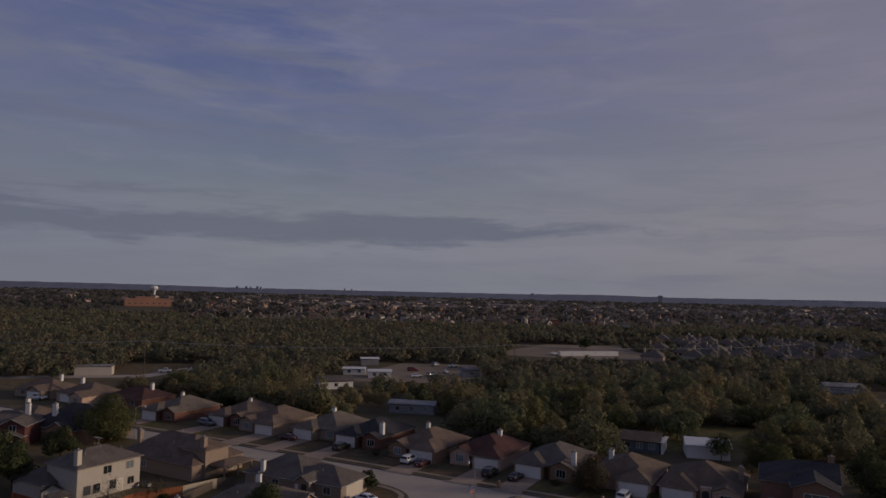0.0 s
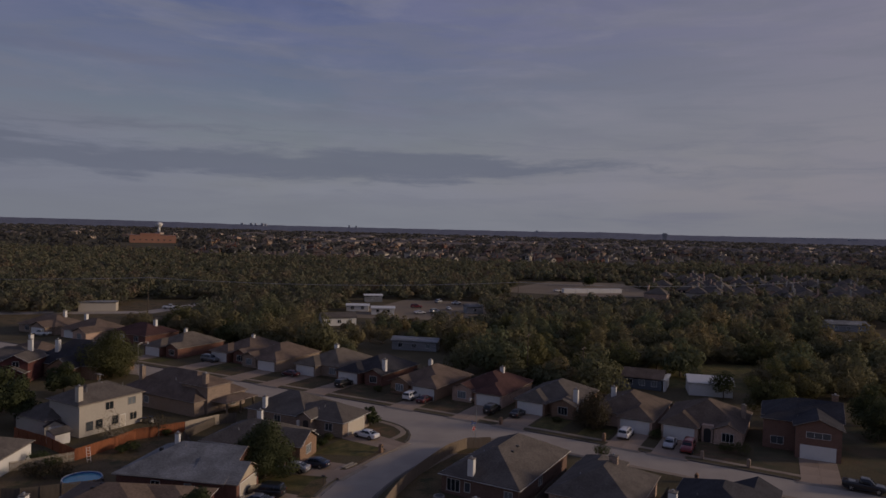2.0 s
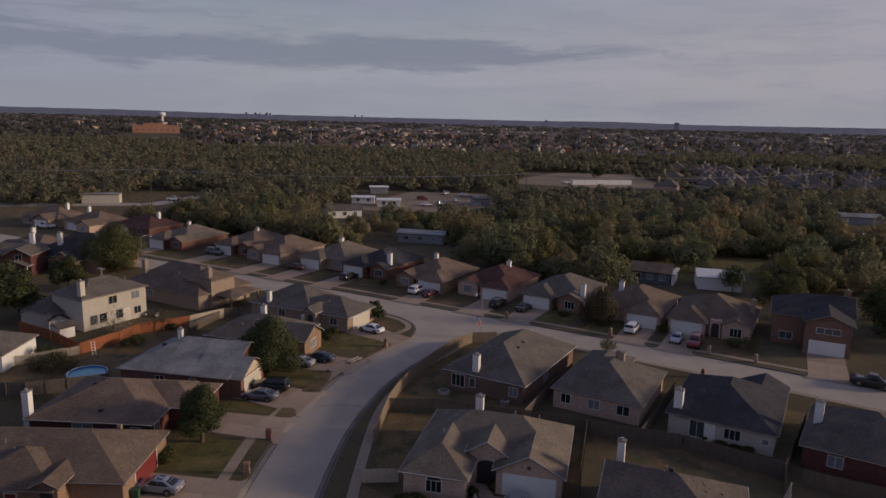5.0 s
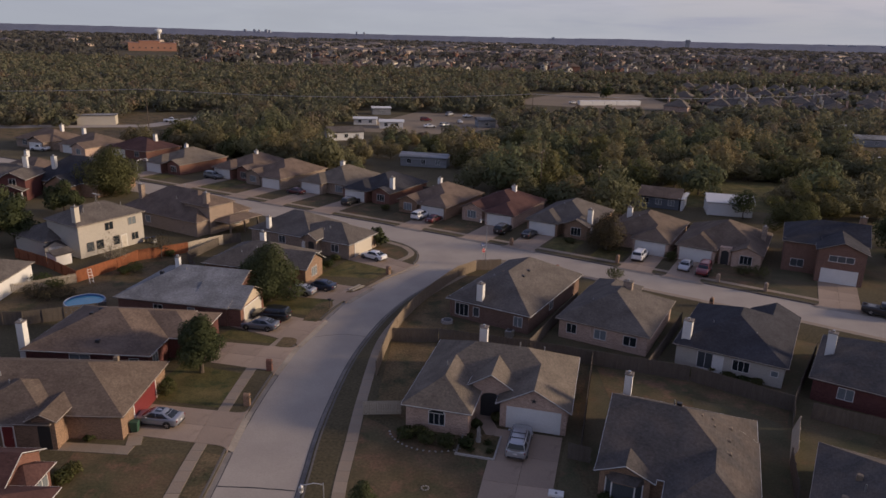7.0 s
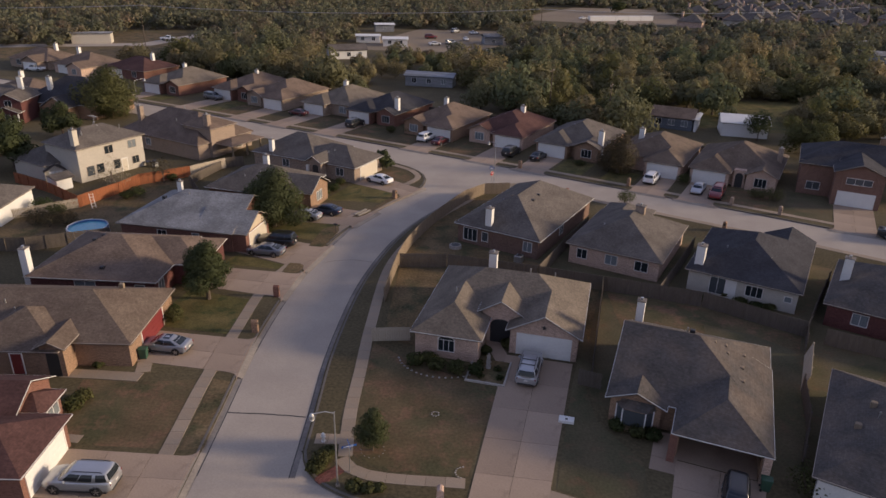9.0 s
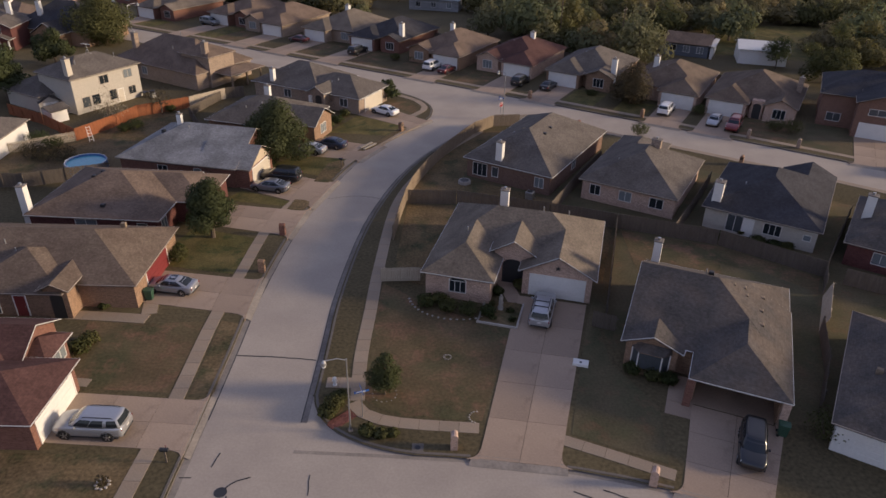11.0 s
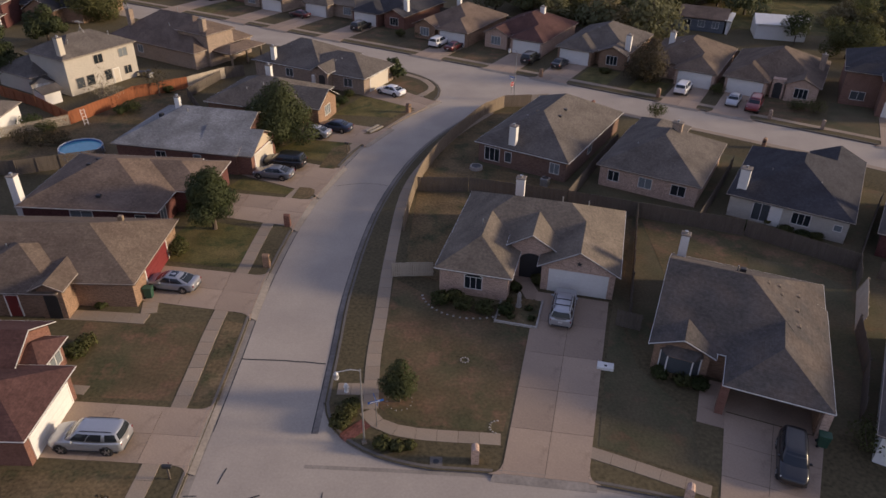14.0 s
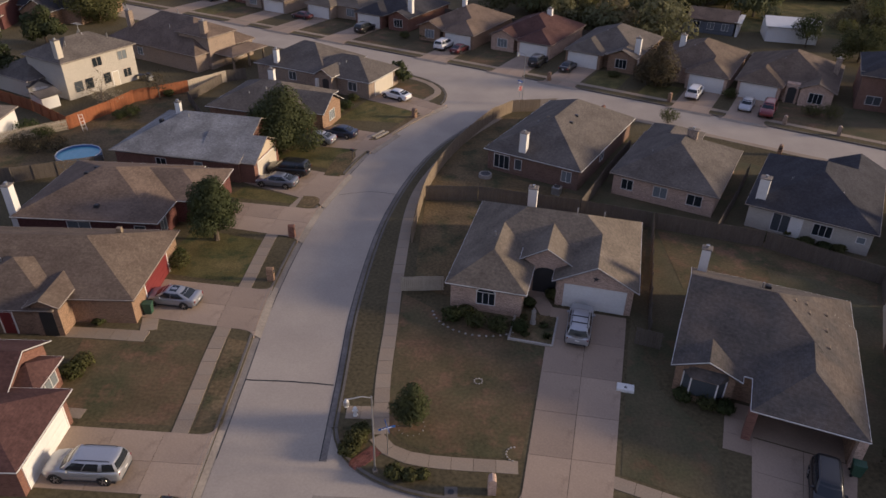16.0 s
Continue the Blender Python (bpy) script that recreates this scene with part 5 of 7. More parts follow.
patch("yard", [(-5.0, 66), (-4.4, 82), (1.2, 82.2), (18.4, 77.2), (15.2, 66.0), (14.8, 75.0), (2.0, 79.0), (-1.8, 64.6)], YARD, "patchy back yard", 0.014, "yard")
patch("yard", [(-60, 88), (-41, 88), (-34, 101), (-40, 114.6), (-46.6, 110), (-50.5, 99.4), (-57, 95)], YARD, "bare sunlit back yard with a pool", 0.014, "yard")
patch("verge", [(8.0, 114.4), (14.2, 115.8), (12.0, 111.6), (6.0, 109.6), (6.6, 112.6)], DIRT, "dry yellow grass at the street corner", 0.014, "verge")

# ---- vehicles ----
CARS = {  # length, width, height, belt, wheel radius, sections (u, underside, top, share of the width), glasshouse: rear foot, rear top, front foot, front top
    "sedan": (4.65, 1.80, 1.42, 0.92, 0.33, ((-0.5, 0.44, 0.84, 0.72), (-0.488, 0.30, 0.97, 0.86), (-0.44, 0.24, 1.01, 0.95), (-0.34, 0.21, 1.00, 0.99), (-0.18, 0.20, 0.95, 1.0), (0.05, 0.20, 0.93, 1.0), (0.2, 0.20, 0.94, 1.0), (0.27, 0.21, 0.92, 1.0), (0.36, 0.22, 0.84, 0.98), (0.44, 0.25, 0.74, 0.92), (0.485, 0.30, 0.65, 0.80), (0.5, 0.38, 0.56, 0.62)), (-0.43, -0.19, 0.26, 0.07)),
    "suv": (5.0, 1.96, 1.78, 1.12, 0.385, ((-0.5, 0.50, 0.98, 0.80), (-0.49, 0.38, 1.14, 0.90), (-0.45, 0.32, 1.16, 0.96), (-0.3, 0.29, 1.14, 1.0), (-0.05, 0.28, 1.12, 1.0), (0.18, 0.28, 1.13, 1.0), (0.25, 0.28, 1.14, 1.0), (0.34, 0.29, 1.09, 0.99), (0.43, 0.32, 1.01, 0.94), (0.482, 0.38, 0.90, 0.83), (0.5, 0.46, 0.76, 0.68)), (-0.482, -0.435, 0.25, 0.085)),
    "truck": (5.5, 1.98, 1.85, 1.14, 0.40, ((-0.5, 0.55, 1.10, 0.93), (-0.49, 0.42, 1.16, 0.97), (-0.3, 0.34, 1.16, 1.0), (-0.05, 0.32, 1.14, 1.0), (0.22, 0.32, 1.15, 1.0), (0.30, 0.32, 1.14, 1.0), (0.42, 0.34, 1.08, 0.97), (0.485, 0.42, 0.98, 0.88), (0.5, 0.5, 0.85, 0.78)), (-0.11, -0.08, 0.25, 0.11)),
}


def car(label, xy, heading, paint, kind="sedan", group="parked cars", category="car", bars=False, sunroof=False):
    """A car on its wheels, its front along local +x."""
    ln, w, h, belt, rad, sections, glass = CARS[kind]
    r = root("car" if kind != "truck" else "pickup_truck", label, category, pose(*xy, 0.035, 0, 0, heading), group)
    rings = []
    for u, zb, zt, s in sections:
        x, hw = u * ln, w / 2 * s
        zm = zb + (zt - zb) * 0.55
        half = [(hw * 0.8, zb), (hw - 0.05, zb + 0.07), (hw - 0.015, zb + (zt - zb) * 0.3), (hw, zm), (hw - 0.02, zt - 0.12), (hw - 0.07, zt - 0.035), (hw - 0.17, zt), (hw * 0.45, zt + 0.02)]
        rings.append([(x, y, z) for y, z in half] + [(x, -y, z) for y, z in reversed(half)])
    body = MB().loft([list(reversed(q)) for q in rings])
    body.smooth = True
    part("body", body, PAINTS[paint], r)
    part("sill_trim", MB().box(-ln * 0.43, ln * 0.43, -w / 2 + 0.02, w / 2 - 0.02, sections[3][1] - 0.03, sections[3][1] + 0.1), DARK, r)
    # glasshouse: a rounded painted shell, the panes set just proud of it
    r0, r1, f0, f1 = [u * ln for u in glass]
    zt = h - 0.06

    def outline(x0, x1, hw, bow, tail):
        """Points round the cabin: 12 along each side, 6 across each end."""
        side = [(x1 + (x0 - x1) * k / 12, hw * (1 - 0.10 * abs(k / 6 - 1) ** 3)) for k in range(13)]
        end = [(x0 - tail * (1 - (2 * k / 6 - 1) ** 2), hw * 0.9 * (1 - 2 * k / 6)) for k in range(1, 6)]
        nose = [(x1 + bow * (1 - (2 * k / 6 - 1) ** 2), -hw * 0.9 * (1 - 2 * k / 6)) for k in range(1, 6)]
        return side + end + [(x, -y) for x, y in reversed(side)] + nose

    def level(v, out=0.0):
        """The cabin's outline at the share v of its height."""
        ease = 1 - (1 - v) ** 1.25
        o = outline(r0 + (r1 - r0) * v, f0 + (f1 - f0) * v, w / 2 - 0.06 - (0.20 if kind != "sedan" else 0.25) * (0.45 * v + 0.55 * v * v) + out, 0.16 - 0.08 * v, 0.09)
        return [(x + (out if x > (f0 + r0) / 2 else -out), y, belt - 0.03 + (zt - belt + 0.03) * ease) for x, y in o]

    def lid(e, z):
        hw = w / 2 - 0.06 - (0.20 if kind != "sedan" else 0.25)
        return [(x, y, z) for x, y in outline(r1 + e, f1 - e, hw - e, 0.08, 0.09)]

    shell = MB().loft([level(0), level(0.35), level(0.7), level(1.0), lid(0.05, zt + 0.035), lid(0.22, zt + 0.06), lid(0.5, zt + 0.07)])
    shell.smooth = True
    part("cabin", shell, PAINTS[paint], r)

    def pane(name, i0, i1, v0=0.16, v1=0.9, shrink0=0.0, shrink1=0.0):
        """Glass over the outline's points i0 to i1."""
        rows = [level(v, 0.012) for v in (v0, (v0 + v1) / 2, v1)]
        count = len(rows[0])
        m = MB()
        cols = []
        for k in range(i0, i1 + 1):
            cols.append([Vector(q[k % count]) for q in rows])
        cols[0] = [a.lerp(b, shrink0) for a, b in zip(cols[0], cols[1])]
        cols[-1] = [a.lerp(b, shrink1) for a, b in zip(cols[-1], cols[-2])]
        for a, b in zip(cols, cols[1:]):
            for k in range(2):
                m.face(a[k], b[k], b[k + 1], a[k + 1])
        m.smooth = True
        part(name, m, GLASS, r, "dark car glass")

    pane("windscreen", 30, 36, 0.06, 0.94, 0.25, 0.25)
    pane("rear_window", 12, 18, 0.2, 0.9, 0.3, 0.3)
    for a, sgn in ((0, 1), (18, -1)):
        cuts = {"suv": ((1, 4.5), (4.7, 8.0), (8.9, 11.6)), "sedan": ((1.2, 5.4), (5.6, 10.4)), "truck": ((1.2, 5.8), (6.2, 11.0))}[kind]
        for c0, c1 in cuts:
            if sgn < 0:
                c0, c1 = 12 - c1, 12 - c0
            i0, i1 = math.floor(c0), math.ceil(c1)
            pane("side_window", a + i0, a + i1, 0.14, 0.88, c0 - i0, i1 - c1)
    if sunroof:
        part("sunroof", MB().box(f1 - 0.95, f1 - 0.3, -0.42, 0.42, zt + 0.03, zt + 0.068, bev=0.01), GLASS, r, "dark glass sunroof")
    for s in (-1, 1):
        part("mirror", MB().box(f0 - 0.62, f0 - 0.46, s * (w / 2 + 0.06) - 0.09, s * (w / 2 + 0.06) + 0.09, belt + 0.0, belt + 0.15, bev=0.04), PAINTS[paint], r)
        part("headlight", MB().box(ln * 0.415, ln * 0.47, s * w * 0.33 - 0.19, s * w * 0.33 + 0.14, belt - 0.36, belt - 0.20, bev=0.05), LAMPG, r, "clear headlight")
        part("tail_light", MB().box(-ln * 0.497, -ln * 0.465, s * w * 0.36 - 0.16, s * w * 0.36 + 0.12, belt - 0.26, belt - 0.06, bev=0.03), LAMPR, r, "red tail light")
        if kind == "suv":
            part("roof_rail", MB().tube([(r1 + 0.25, s * (w / 2 - 0.36), zt + 0.04), (r1 + 0.4, s * (w / 2 - 0.36), zt + 0.1), (f1 - 0.4, s * (w / 2 - 0.36), zt + 0.1), (f1 - 0.25, s * (w / 2 - 0.36), zt + 0.04)], 0.025, 6), DARK, r)
        for x in (-ln * 0.285, ln * 0.315):
            y = s * (w / 2 - 0.12)
            part("wheel_arch", MB().tube([(x, y - s * 0.05, rad + 0.02), (x, y + s * 0.116, rad + 0.02)], rad + 0.07, 20), DARK, r)
            wheel = part("wheel", MB().tube([(x, y - s * 0.08, rad), (x, y - s * 0.05, rad), (x, y + s * 0.12, rad), (x, y + s * 0.15, rad)], [rad - 0.04, rad, rad, rad - 0.05], 20), TYRE, r)
            rim = MB().tube([(x, y + s * 0.145, rad), (x, y + s * 0.158, rad)], [rad * 0.22, rad * 0.18], 8)
            for k in range(5):
                a = 2 * math.pi * k / 5 + 0.3
                c, d = math.cos(a), math.sin(a)
                o = rad * 0.09
                rim.face(*[(x + q * c - t * d, y + s * 0.154, rad + q * d + t * c) for q, t in ((0.1 * rad, -o), (0.68 * rad, -o * 1.4), (0.68 * rad, o * 1.4), (0.1 * rad, o))][::s])
            rim.tube([(x, y + s * 0.13, rad), (x, y + s * 0.156, rad)], [rad * 0.72, rad * 0.70], 16, cap=False)
            part("rim", rim, RIM, wheel)
    if bars:
        for k in (0.3, 0.62):
            part("roof_bar", MB().box(r1 + (f1 - r1) * k - 0.03, r1 + (f1 - r1) * k + 0.03, -w / 2 + 0.36, w / 2 - 0.36, zt + 0.08, zt + 0.12), DARK, r)
    part("grille", MB().box(ln / 2 - 0.16, ln / 2 - 0.01, -w * 0.2, w * 0.2, belt - 0.52, belt - 0.34, bev=0.02), DARK, r)
    part("rear_bumper", MB().box(-ln / 2 - 0.02, -ln / 2 + 0.2, -w * 0.36, w * 0.36, sections[1][1] + 0.02, sections[1][1] + 0.16, bev=0.03), DARK, r)
    part("plate", MB().box(-ln / 2 - 0.03, -ln / 2 + 0.03, -0.16, 0.16, belt - 0.36, belt - 0.25), WHITE, r, "pale plate")
    if kind == "truck":
        part("bed", MB().box(-ln / 2 + 0.12, -ln * 0.12, -w / 2 + 0.12, w / 2 - 0.12, 1.12, 1.172), DARK, r, "dark open load bed")
    return r


car("silver three-row sport utility vehicle on a concrete drive", (-24.2, 44.9), 178, "silver", "suv")
car("silver-blue sedan before a red garage door", (-25.0, 63.0), 172, "pale_steel", sunroof=True)
car("older silver sport utility vehicle before a white garage door", (8.75, 60.3), 76, "silver", "suv", bars=True)
car("black sport utility vehicle on a shaded drive", (21.4, 44.3), -112, "black", "suv").scale = (0.88, 0.92, 0.92)
car("grey sedan on a concrete drive", (-21.0, 85.3), 170, "steel")
car("black sport utility vehicle beside a grey sedan", (-20.3, 88.2), 170, "black", "suv")
car("silver sedan in the shade of an oak", (-18.5, 97.6), 164, "silver")
car("dark blue sedan beside a silver sedan", (-16.0, 99.7), 164, "navy")
car("white sedan before a cream garage", (-9.7, 114.2), 146, "white")
car("grey sport utility vehicle at the kerb", (-55.0, 174.6), -29, "grey", "suv")
car("maroon sedan on a row house drive", (-31.8, 160.2), 150, "maroon")
car("black sport utility vehicle on a row house drive", (-18.2, 151.2), 61, "black", "suv")
car("white sport utility vehicle on a row house drive", (-2.9, 141.0), 61, "white", "suv")
car("maroon sedan beside a white vehicle", (-0.2, 138.8), 61, "maroon")
car("black hatchback before a white garage", (12.9, 132.2), 61, "black", "suv")
car("dark grey sedan before a row house", (17.6, 129.8), 61, "black")
car("white compact sport utility vehicle before a white garage", (35.0, 117.9), 61, "white", "suv")
car("silver sedan on a wide drive", (41.2, 113.2), 241, "silver")
car("red sport utility vehicle on a wide drive", (43.4, 111.0), 241, "red", "suv")
car("dark pickup truck at the edge of the street", (62.5, 94.6), -32, "black", "truck")
car("white pickup truck on a field track", (-103.4, 277.0), 10, "white", "truck")
car("white pickup truck before a low house", (-115.3, 207.2), 170, "white", "truck")

# ---- fences ----
def fence(label, pts, material, h=1.8, board=0.15, gap=0.02, lean=0.0, picket=False):
    """A run of upright boards on rails and posts."""
    r = root("fence", label, "fence", pose(0, 0, 0), "garden fences")
    boards = MB()
    rg = random.Random(len(label) * 7 + round(abs(pts[0][0]) * 10))
    for a, b in zip(pts, pts[1:]):
        a, b = Vector(a), Vector(b)
        d = (b - a).normalized()
        ang = math.degrees(math.atan2(d.y, d.x))
        length = (b - a).length
        m = pose(a.x, a.y, 0, lean, 0, ang)
        n = int(length / (board + gap))
        for i in range(n):
            x = i * (board + gap)
            t = h + rg.uniform(-0.04, 0.03)
            boards.box(x, x + board, -0.012 + rg.uniform(-0.006, 0.006), 0.012, 0.02, t, m)
        for k in range(int(length / 2.4) + 1):
            part("post", MB().box(k * 2.4, k * 2.4 + 0.1, 0.02, 0.12, -0.1, h - 0.05, m), material, r)
        for z in (0.35, h - 0.35):
            part("rail", MB().box(0, length, 0.014, 0.05, z, z + 0.09, m), material, r)
    tagged(part("boarding", boards, material, r), kind="stuff")
    return r


fence("weathered grey board fence along the pavement", smooth_line([(-5.4, 73.5), (-4.6, 82.6), (-3.2, 89.2), (-0.6, 96.6), (4.0, 106.2), (7.0, 109.6), (11.0, 110.2)], 4), WOODM)
fence("weathered grey board fence between back yards", [(-4.4, 82.4), (1.3, 82.5), (11.8, 79.8), (18.8, 77.4), (28.9, 74.0), (37.3, 67.9)], WOODG)
fence("grey board fence between two houses", [(11.9, 80.0), (16.8, 89.6), (20.6, 96.4)], WOODG)
fence("grey board fence beside a white brick house", [(24.6, 75.5), (28.8, 82.4), (33.2, 90.2)], WOODG)
fence("grey board fence between back yards", [(37.3, 67.9), (41.4, 74.0), (46.6, 81.6)], WOODG)
fence("grey board fence beside a shaded lawn", [(18.8, 77.4), (16.0, 66.6), (14.2, 59.6)], WOODG)
fence("short grey board fence closing a side yard", [(12.9, 58.8), (14.9, 58.0)], WOODG, 1.6)
fence("grey board fence along a side yard", [(37.3, 67.9), (35.6, 64.4)], WOODG)
fence("leaning bleached board fence", [(35.6, 64.4), (32.6, 58.6)], WOODP, lean=-16)
fence("grey board fence along a side yard", [(32.6, 58.6), (30.6, 53.2), (27.7, 48.0)], WOODG)
fence("grey board fence across two back yards", [(38.5, 66.6), (46.0, 62.6), (54.0, 58.0)], WOODG)
fence("pale board gate fence beside a brick house", [(-6.0, 65.3), (-2.2, 65.6)], WOODP, 1.5)
fence("orange-stained wooden board fence", [(-51.0, 100.0), (-48.0, 106.2), (-46.6, 110.4), (-40.3, 115.2)], WOODO)
fence("pale weathered fence panel", [(-40.3, 115.2), (-36.0, 120.2)], WOODP)
fence("pale weathered picket fence", [(-63.0, 90.6), (-57.6, 95.0), (-51.0, 100.0)], WOODP, 1.4, 0.1, 0.08)
fence("grey board fence behind the pool", [(-41.4, 88.4), (-50.0, 84.6), (-58.0, 84.0)], WOODG)
fence("brown board fence behind a cream house", [(-51.0, 100.0), (-58.6, 106.0), (-66.0, 110.2)], WOODO, 1.7)
fence("grey board fence behind a brown house", [(-36.0, 120.2), (-33.4, 121.6)], WOODG)
fence("low grey fence in a back yard", [(-34.4, 102.8), (-39.0, 111.0), (-36.6, 119.6)], WOODG, 1.5)
for i in range(9):
    p0 = Vector((-62.0 + i * 13.4, 196.0 - i * 7.4))
    q0 = p0 + Vector((12.9, -7.1))
    fence("grey board fence behind a row house", [tuple(p0), tuple(q0)], WOODG, 1.8, 0.3, 0.02)

# ---- trees and shrubs ----
def crown_arrays(rg, n, size, lobes, flat=0.75, rough=0.45, inner=0.45):
    """Leaf clumps as loose four-sided leaves on the shells of several lobes: (vertices, faces)."""
    lob = np.array(lobes, float)
    wts = lob[:, 3] ** 2
    pick = rg.choice(len(lob), n, p=wts / wts.sum())
    d = rg.normal(size=(n, 3))
    d /= np.linalg.norm(d, axis=1, keepdims=True)
    rad = lob[pick, 3] * (inner + (1.05 - inner) * rg.random(n) ** 0.55)
    c = lob[pick, :3] + d * rad[:, None] * np.array([1, 1, flat])
    nrm = d + rough * rg.normal(size=(n, 3))
    nrm /= np.linalg.norm(nrm, axis=1, keepdims=True)
    u = np.cross(nrm, rg.normal(size=(n, 3)))
    u /= np.linalg.norm(u, axis=1, keepdims=True)
    v = np.cross(nrm, u)
    s = size * (0.6 + 0.8 * rg.random(n))[:, None]
    a = 0.55 + 0.4 * rg.random(n)[:, None]
    soft = d + 0.35 * nrm + np.array([0, 0, 0.15])
    soft /= np.linalg.norm(soft, axis=1, keepdims=True)
    pts = np.stack([c - u * s, c - v * s * a + nrm * s * 0.15, c + u * s, c + v * s * a - nrm * s * 0.1], 1).reshape(-1, 3)
    return pts, np.repeat(soft, 4, axis=0)


def mesh_from(name, pts, normals, material):
    """Loose four-sided leaves, shaded with the roundness of the clump they sit on."""
    me = bpy.data.meshes.new(name)
    n = len(pts)
    me.vertices.add(n)
    me.vertices.foreach_set("co", np.asarray(pts, dtype=np.float32).ravel())
    me.loops.add(n)
    me.loops.foreach_set("vertex_index", np.arange(n, dtype=np.int32))
    me.polygons.add(n // 4)
    me.polygons.foreach_set("loop_start", np.arange(0, n, 4, dtype=np.int32))
    me.materials.append(material)
    me.update(calc_edges=True)
    me.polygons.foreach_set("use_smooth", np.ones(n // 4, dtype=bool))
    me.normals_split_custom_set_from_vertices(np.asarray(normals, dtype=np.float32))
    return me


def lobes_for(rg, h, r, n=9, base=0.45):
    out = [(0, 0, h * (base + 0.28), r * 0.62)]
    for i in range(n):
        a = 2 * math.pi * (i + rg.random() * 0.7) / n
        k = 0.35 + 0.35 * rg.random()
        out.append((r * k * math.cos(a), r * k * math.sin(a), h * (base + 0.08 + 0.40 * rg.random()), r * (0.32 + 0.22 * rg.random())))
    out.append((0.1 * r, 0, h * 0.86, r * 0.4))
    return out


def trunk_mb(rg, h, r, lobes, thick):
    mb = MB()
    lean = (rg.random(2) - 0.5) * 0.1 * h
    fork = Vector((lean[0] * 0.5, lean[1] * 0.5, h * 0.34))
    mb.tube([(0, 0, -0.1), (lean[0] * 0.15, lean[1] * 0.15, h * 0.1), tuple(fork), (lean[0], lean[1], h * 0.62)], [thick * 1.3, thick, thick * 0.8, thick * 0.3], 8)
    for x, y, z, q in lobes[1:7]:
        mid = fork.lerp(Vector((x, y, z)), 0.5) + Vector((0, 0, 0.06 * h))
        mb.tube([tuple(fork), tuple(mid), (x, y, z)], [thick * 0.55, thick * 0.33, thick * 0.1], 6)
    return mb


def tree(name, label, xy, h, r, leaf, n, size, seed, group="", thick=0.22, base=0.45, category="tree", full=0.0):
    """A tree; full fills the crown towards one rounded dome of that share of its radius."""
    rg = np.random.default_rng(seed)
    lob = lobes_for(rg, h, r, 9, base)
    if full:
        lo = base * h + 0.1 * h
        lob = lob + [(0, 0, lo + (0.86 * h - lo) * k, r * full * w) for k, w in ((0.12, 0.84), (0.38, 1.0), (0.66, 0.86), (0.9, 0.55))]
    t = root(name, label, category, pose(*xy, 0), group)
    part("trunk", trunk_mb(rg, h, r, lob, thick), BARK, t)
    pts, fc = crown_arrays(rg, n, size, lob)
    part("crown", mesh_from("crown", pts, fc, leaf), None, t)
    return t


def shrub(label, xy, h, r, seed, leaf=None, n=850):
    rg = np.random.default_rng(seed)
    t = root("shrub", label, "shrub", pose(*xy, 0), "garden shrubs")
    stems = MB()
    for k in range(4):
        a = k * 1.6 + 0.3
        stems.tube([(0.05 * math.cos(a), 0.05 * math.sin(a), -0.05), (r * 0.5 * math.cos(a), r * 0.5 * math.sin(a), h * 0.6)], [0.04, 0.02], 5)
    part("stem", stems, BARK, t)
    lob = [(0, 0, h * 0.5, r * 0.75)] + [(r * 0.5 * math.cos(k * 1.26), r * 0.5 * math.sin(k * 1.26), h * (0.42 + 0.15 * rg.random()), r * 0.5) for k in range(5)]
    pts, fc = crown_arrays(rg, n, 0.085, lob, h / (1.6 * r))
    pts[:, 2] = np.maximum(pts[:, 2], 0.03)
    part("foliage", mesh_from("foliage", pts, fc, leaf or LEAF_S), None, t)
    return t


tree("oak_tree", "dense dark green oak beside a drive", (-22.2, 94.8), 8.0, 4.8, LEAF_D, 24000, 0.115, 3, thick=0.3, base=0.12, full=0.74)
tree("street_tree", "round dark green tree on a front lawn", (-24.3, 73.3), 6.9, 2.8, LEAF_D, 17000, 0.09, 5, base=0.2, full=0.74)
tree("young_tree", "small bushy young tree on a dry lawn", (-4.3, 49.4), 4.0, 1.35, LEAF_D, 8000, 0.06, 7, thick=0.07, base=0.12, full=0.85)
tree("oak_tree", "broad yellow-green oak beside the far street", (-71.0, 155.0), 10.4, 6.4, LEAF, 15000, 0.17, 9, thick=0.4, base=0.04, full=0.8)
tree("oak_tree", "dark green tree beside a house gable", (-72.3, 137.6), 6.6, 3.8, LEAF_D, 5000, 0.2, 11, base=0.25)
tree("oak_tree", "dark tree at the edge of a yard", (-69.5, 116.5), 8.0, 4.2, LEAF_D, 5000, 0.2, 12, base=0.25)
tree("oak_tree", "dark tree at the edge of a yard", (-76.5, 124.0), 8.5, 4.6, LEAF_D, 5000, 0.2, 13, base=0.25)
tree("russet_tree", "small russet-leaved tree before a row house", (30.4, 122.6), 6.8, 3.8, LEAF_R, 7000, 0.12, 15, base=0.1, full=0.85)
tree("young_tree", "bushy small tree at a garage corner", (-9.6, 121.4), 3.4, 1.7, LEAF_D, 900, 0.2, 16, base=0.25, thick=0.08)
tree("willow_tree", "pale green tree behind the row houses", (69.4, 137.4), 11.0, 5.4, LEAF, 11000, 0.14, 17, base=0.08)
tree("garden_tree", "thin dark tree before a white shed", (64.0, 146.4), 6.4, 3.2, LEAF_D, 3200, 0.13, 27, thick=0.12, base=0.35)
# grass colour that tones down bright ground here, in place of shade
patch("yard", [(66.0, 112.0), (72.0, 95.0), (118.0, 66.0), (160.0, 90.0), (118.0, 150.0), (70.0, 140.0)], THIN, "thin grass beside a two-storey house, coloured darker for shade", 0.012, "yard")
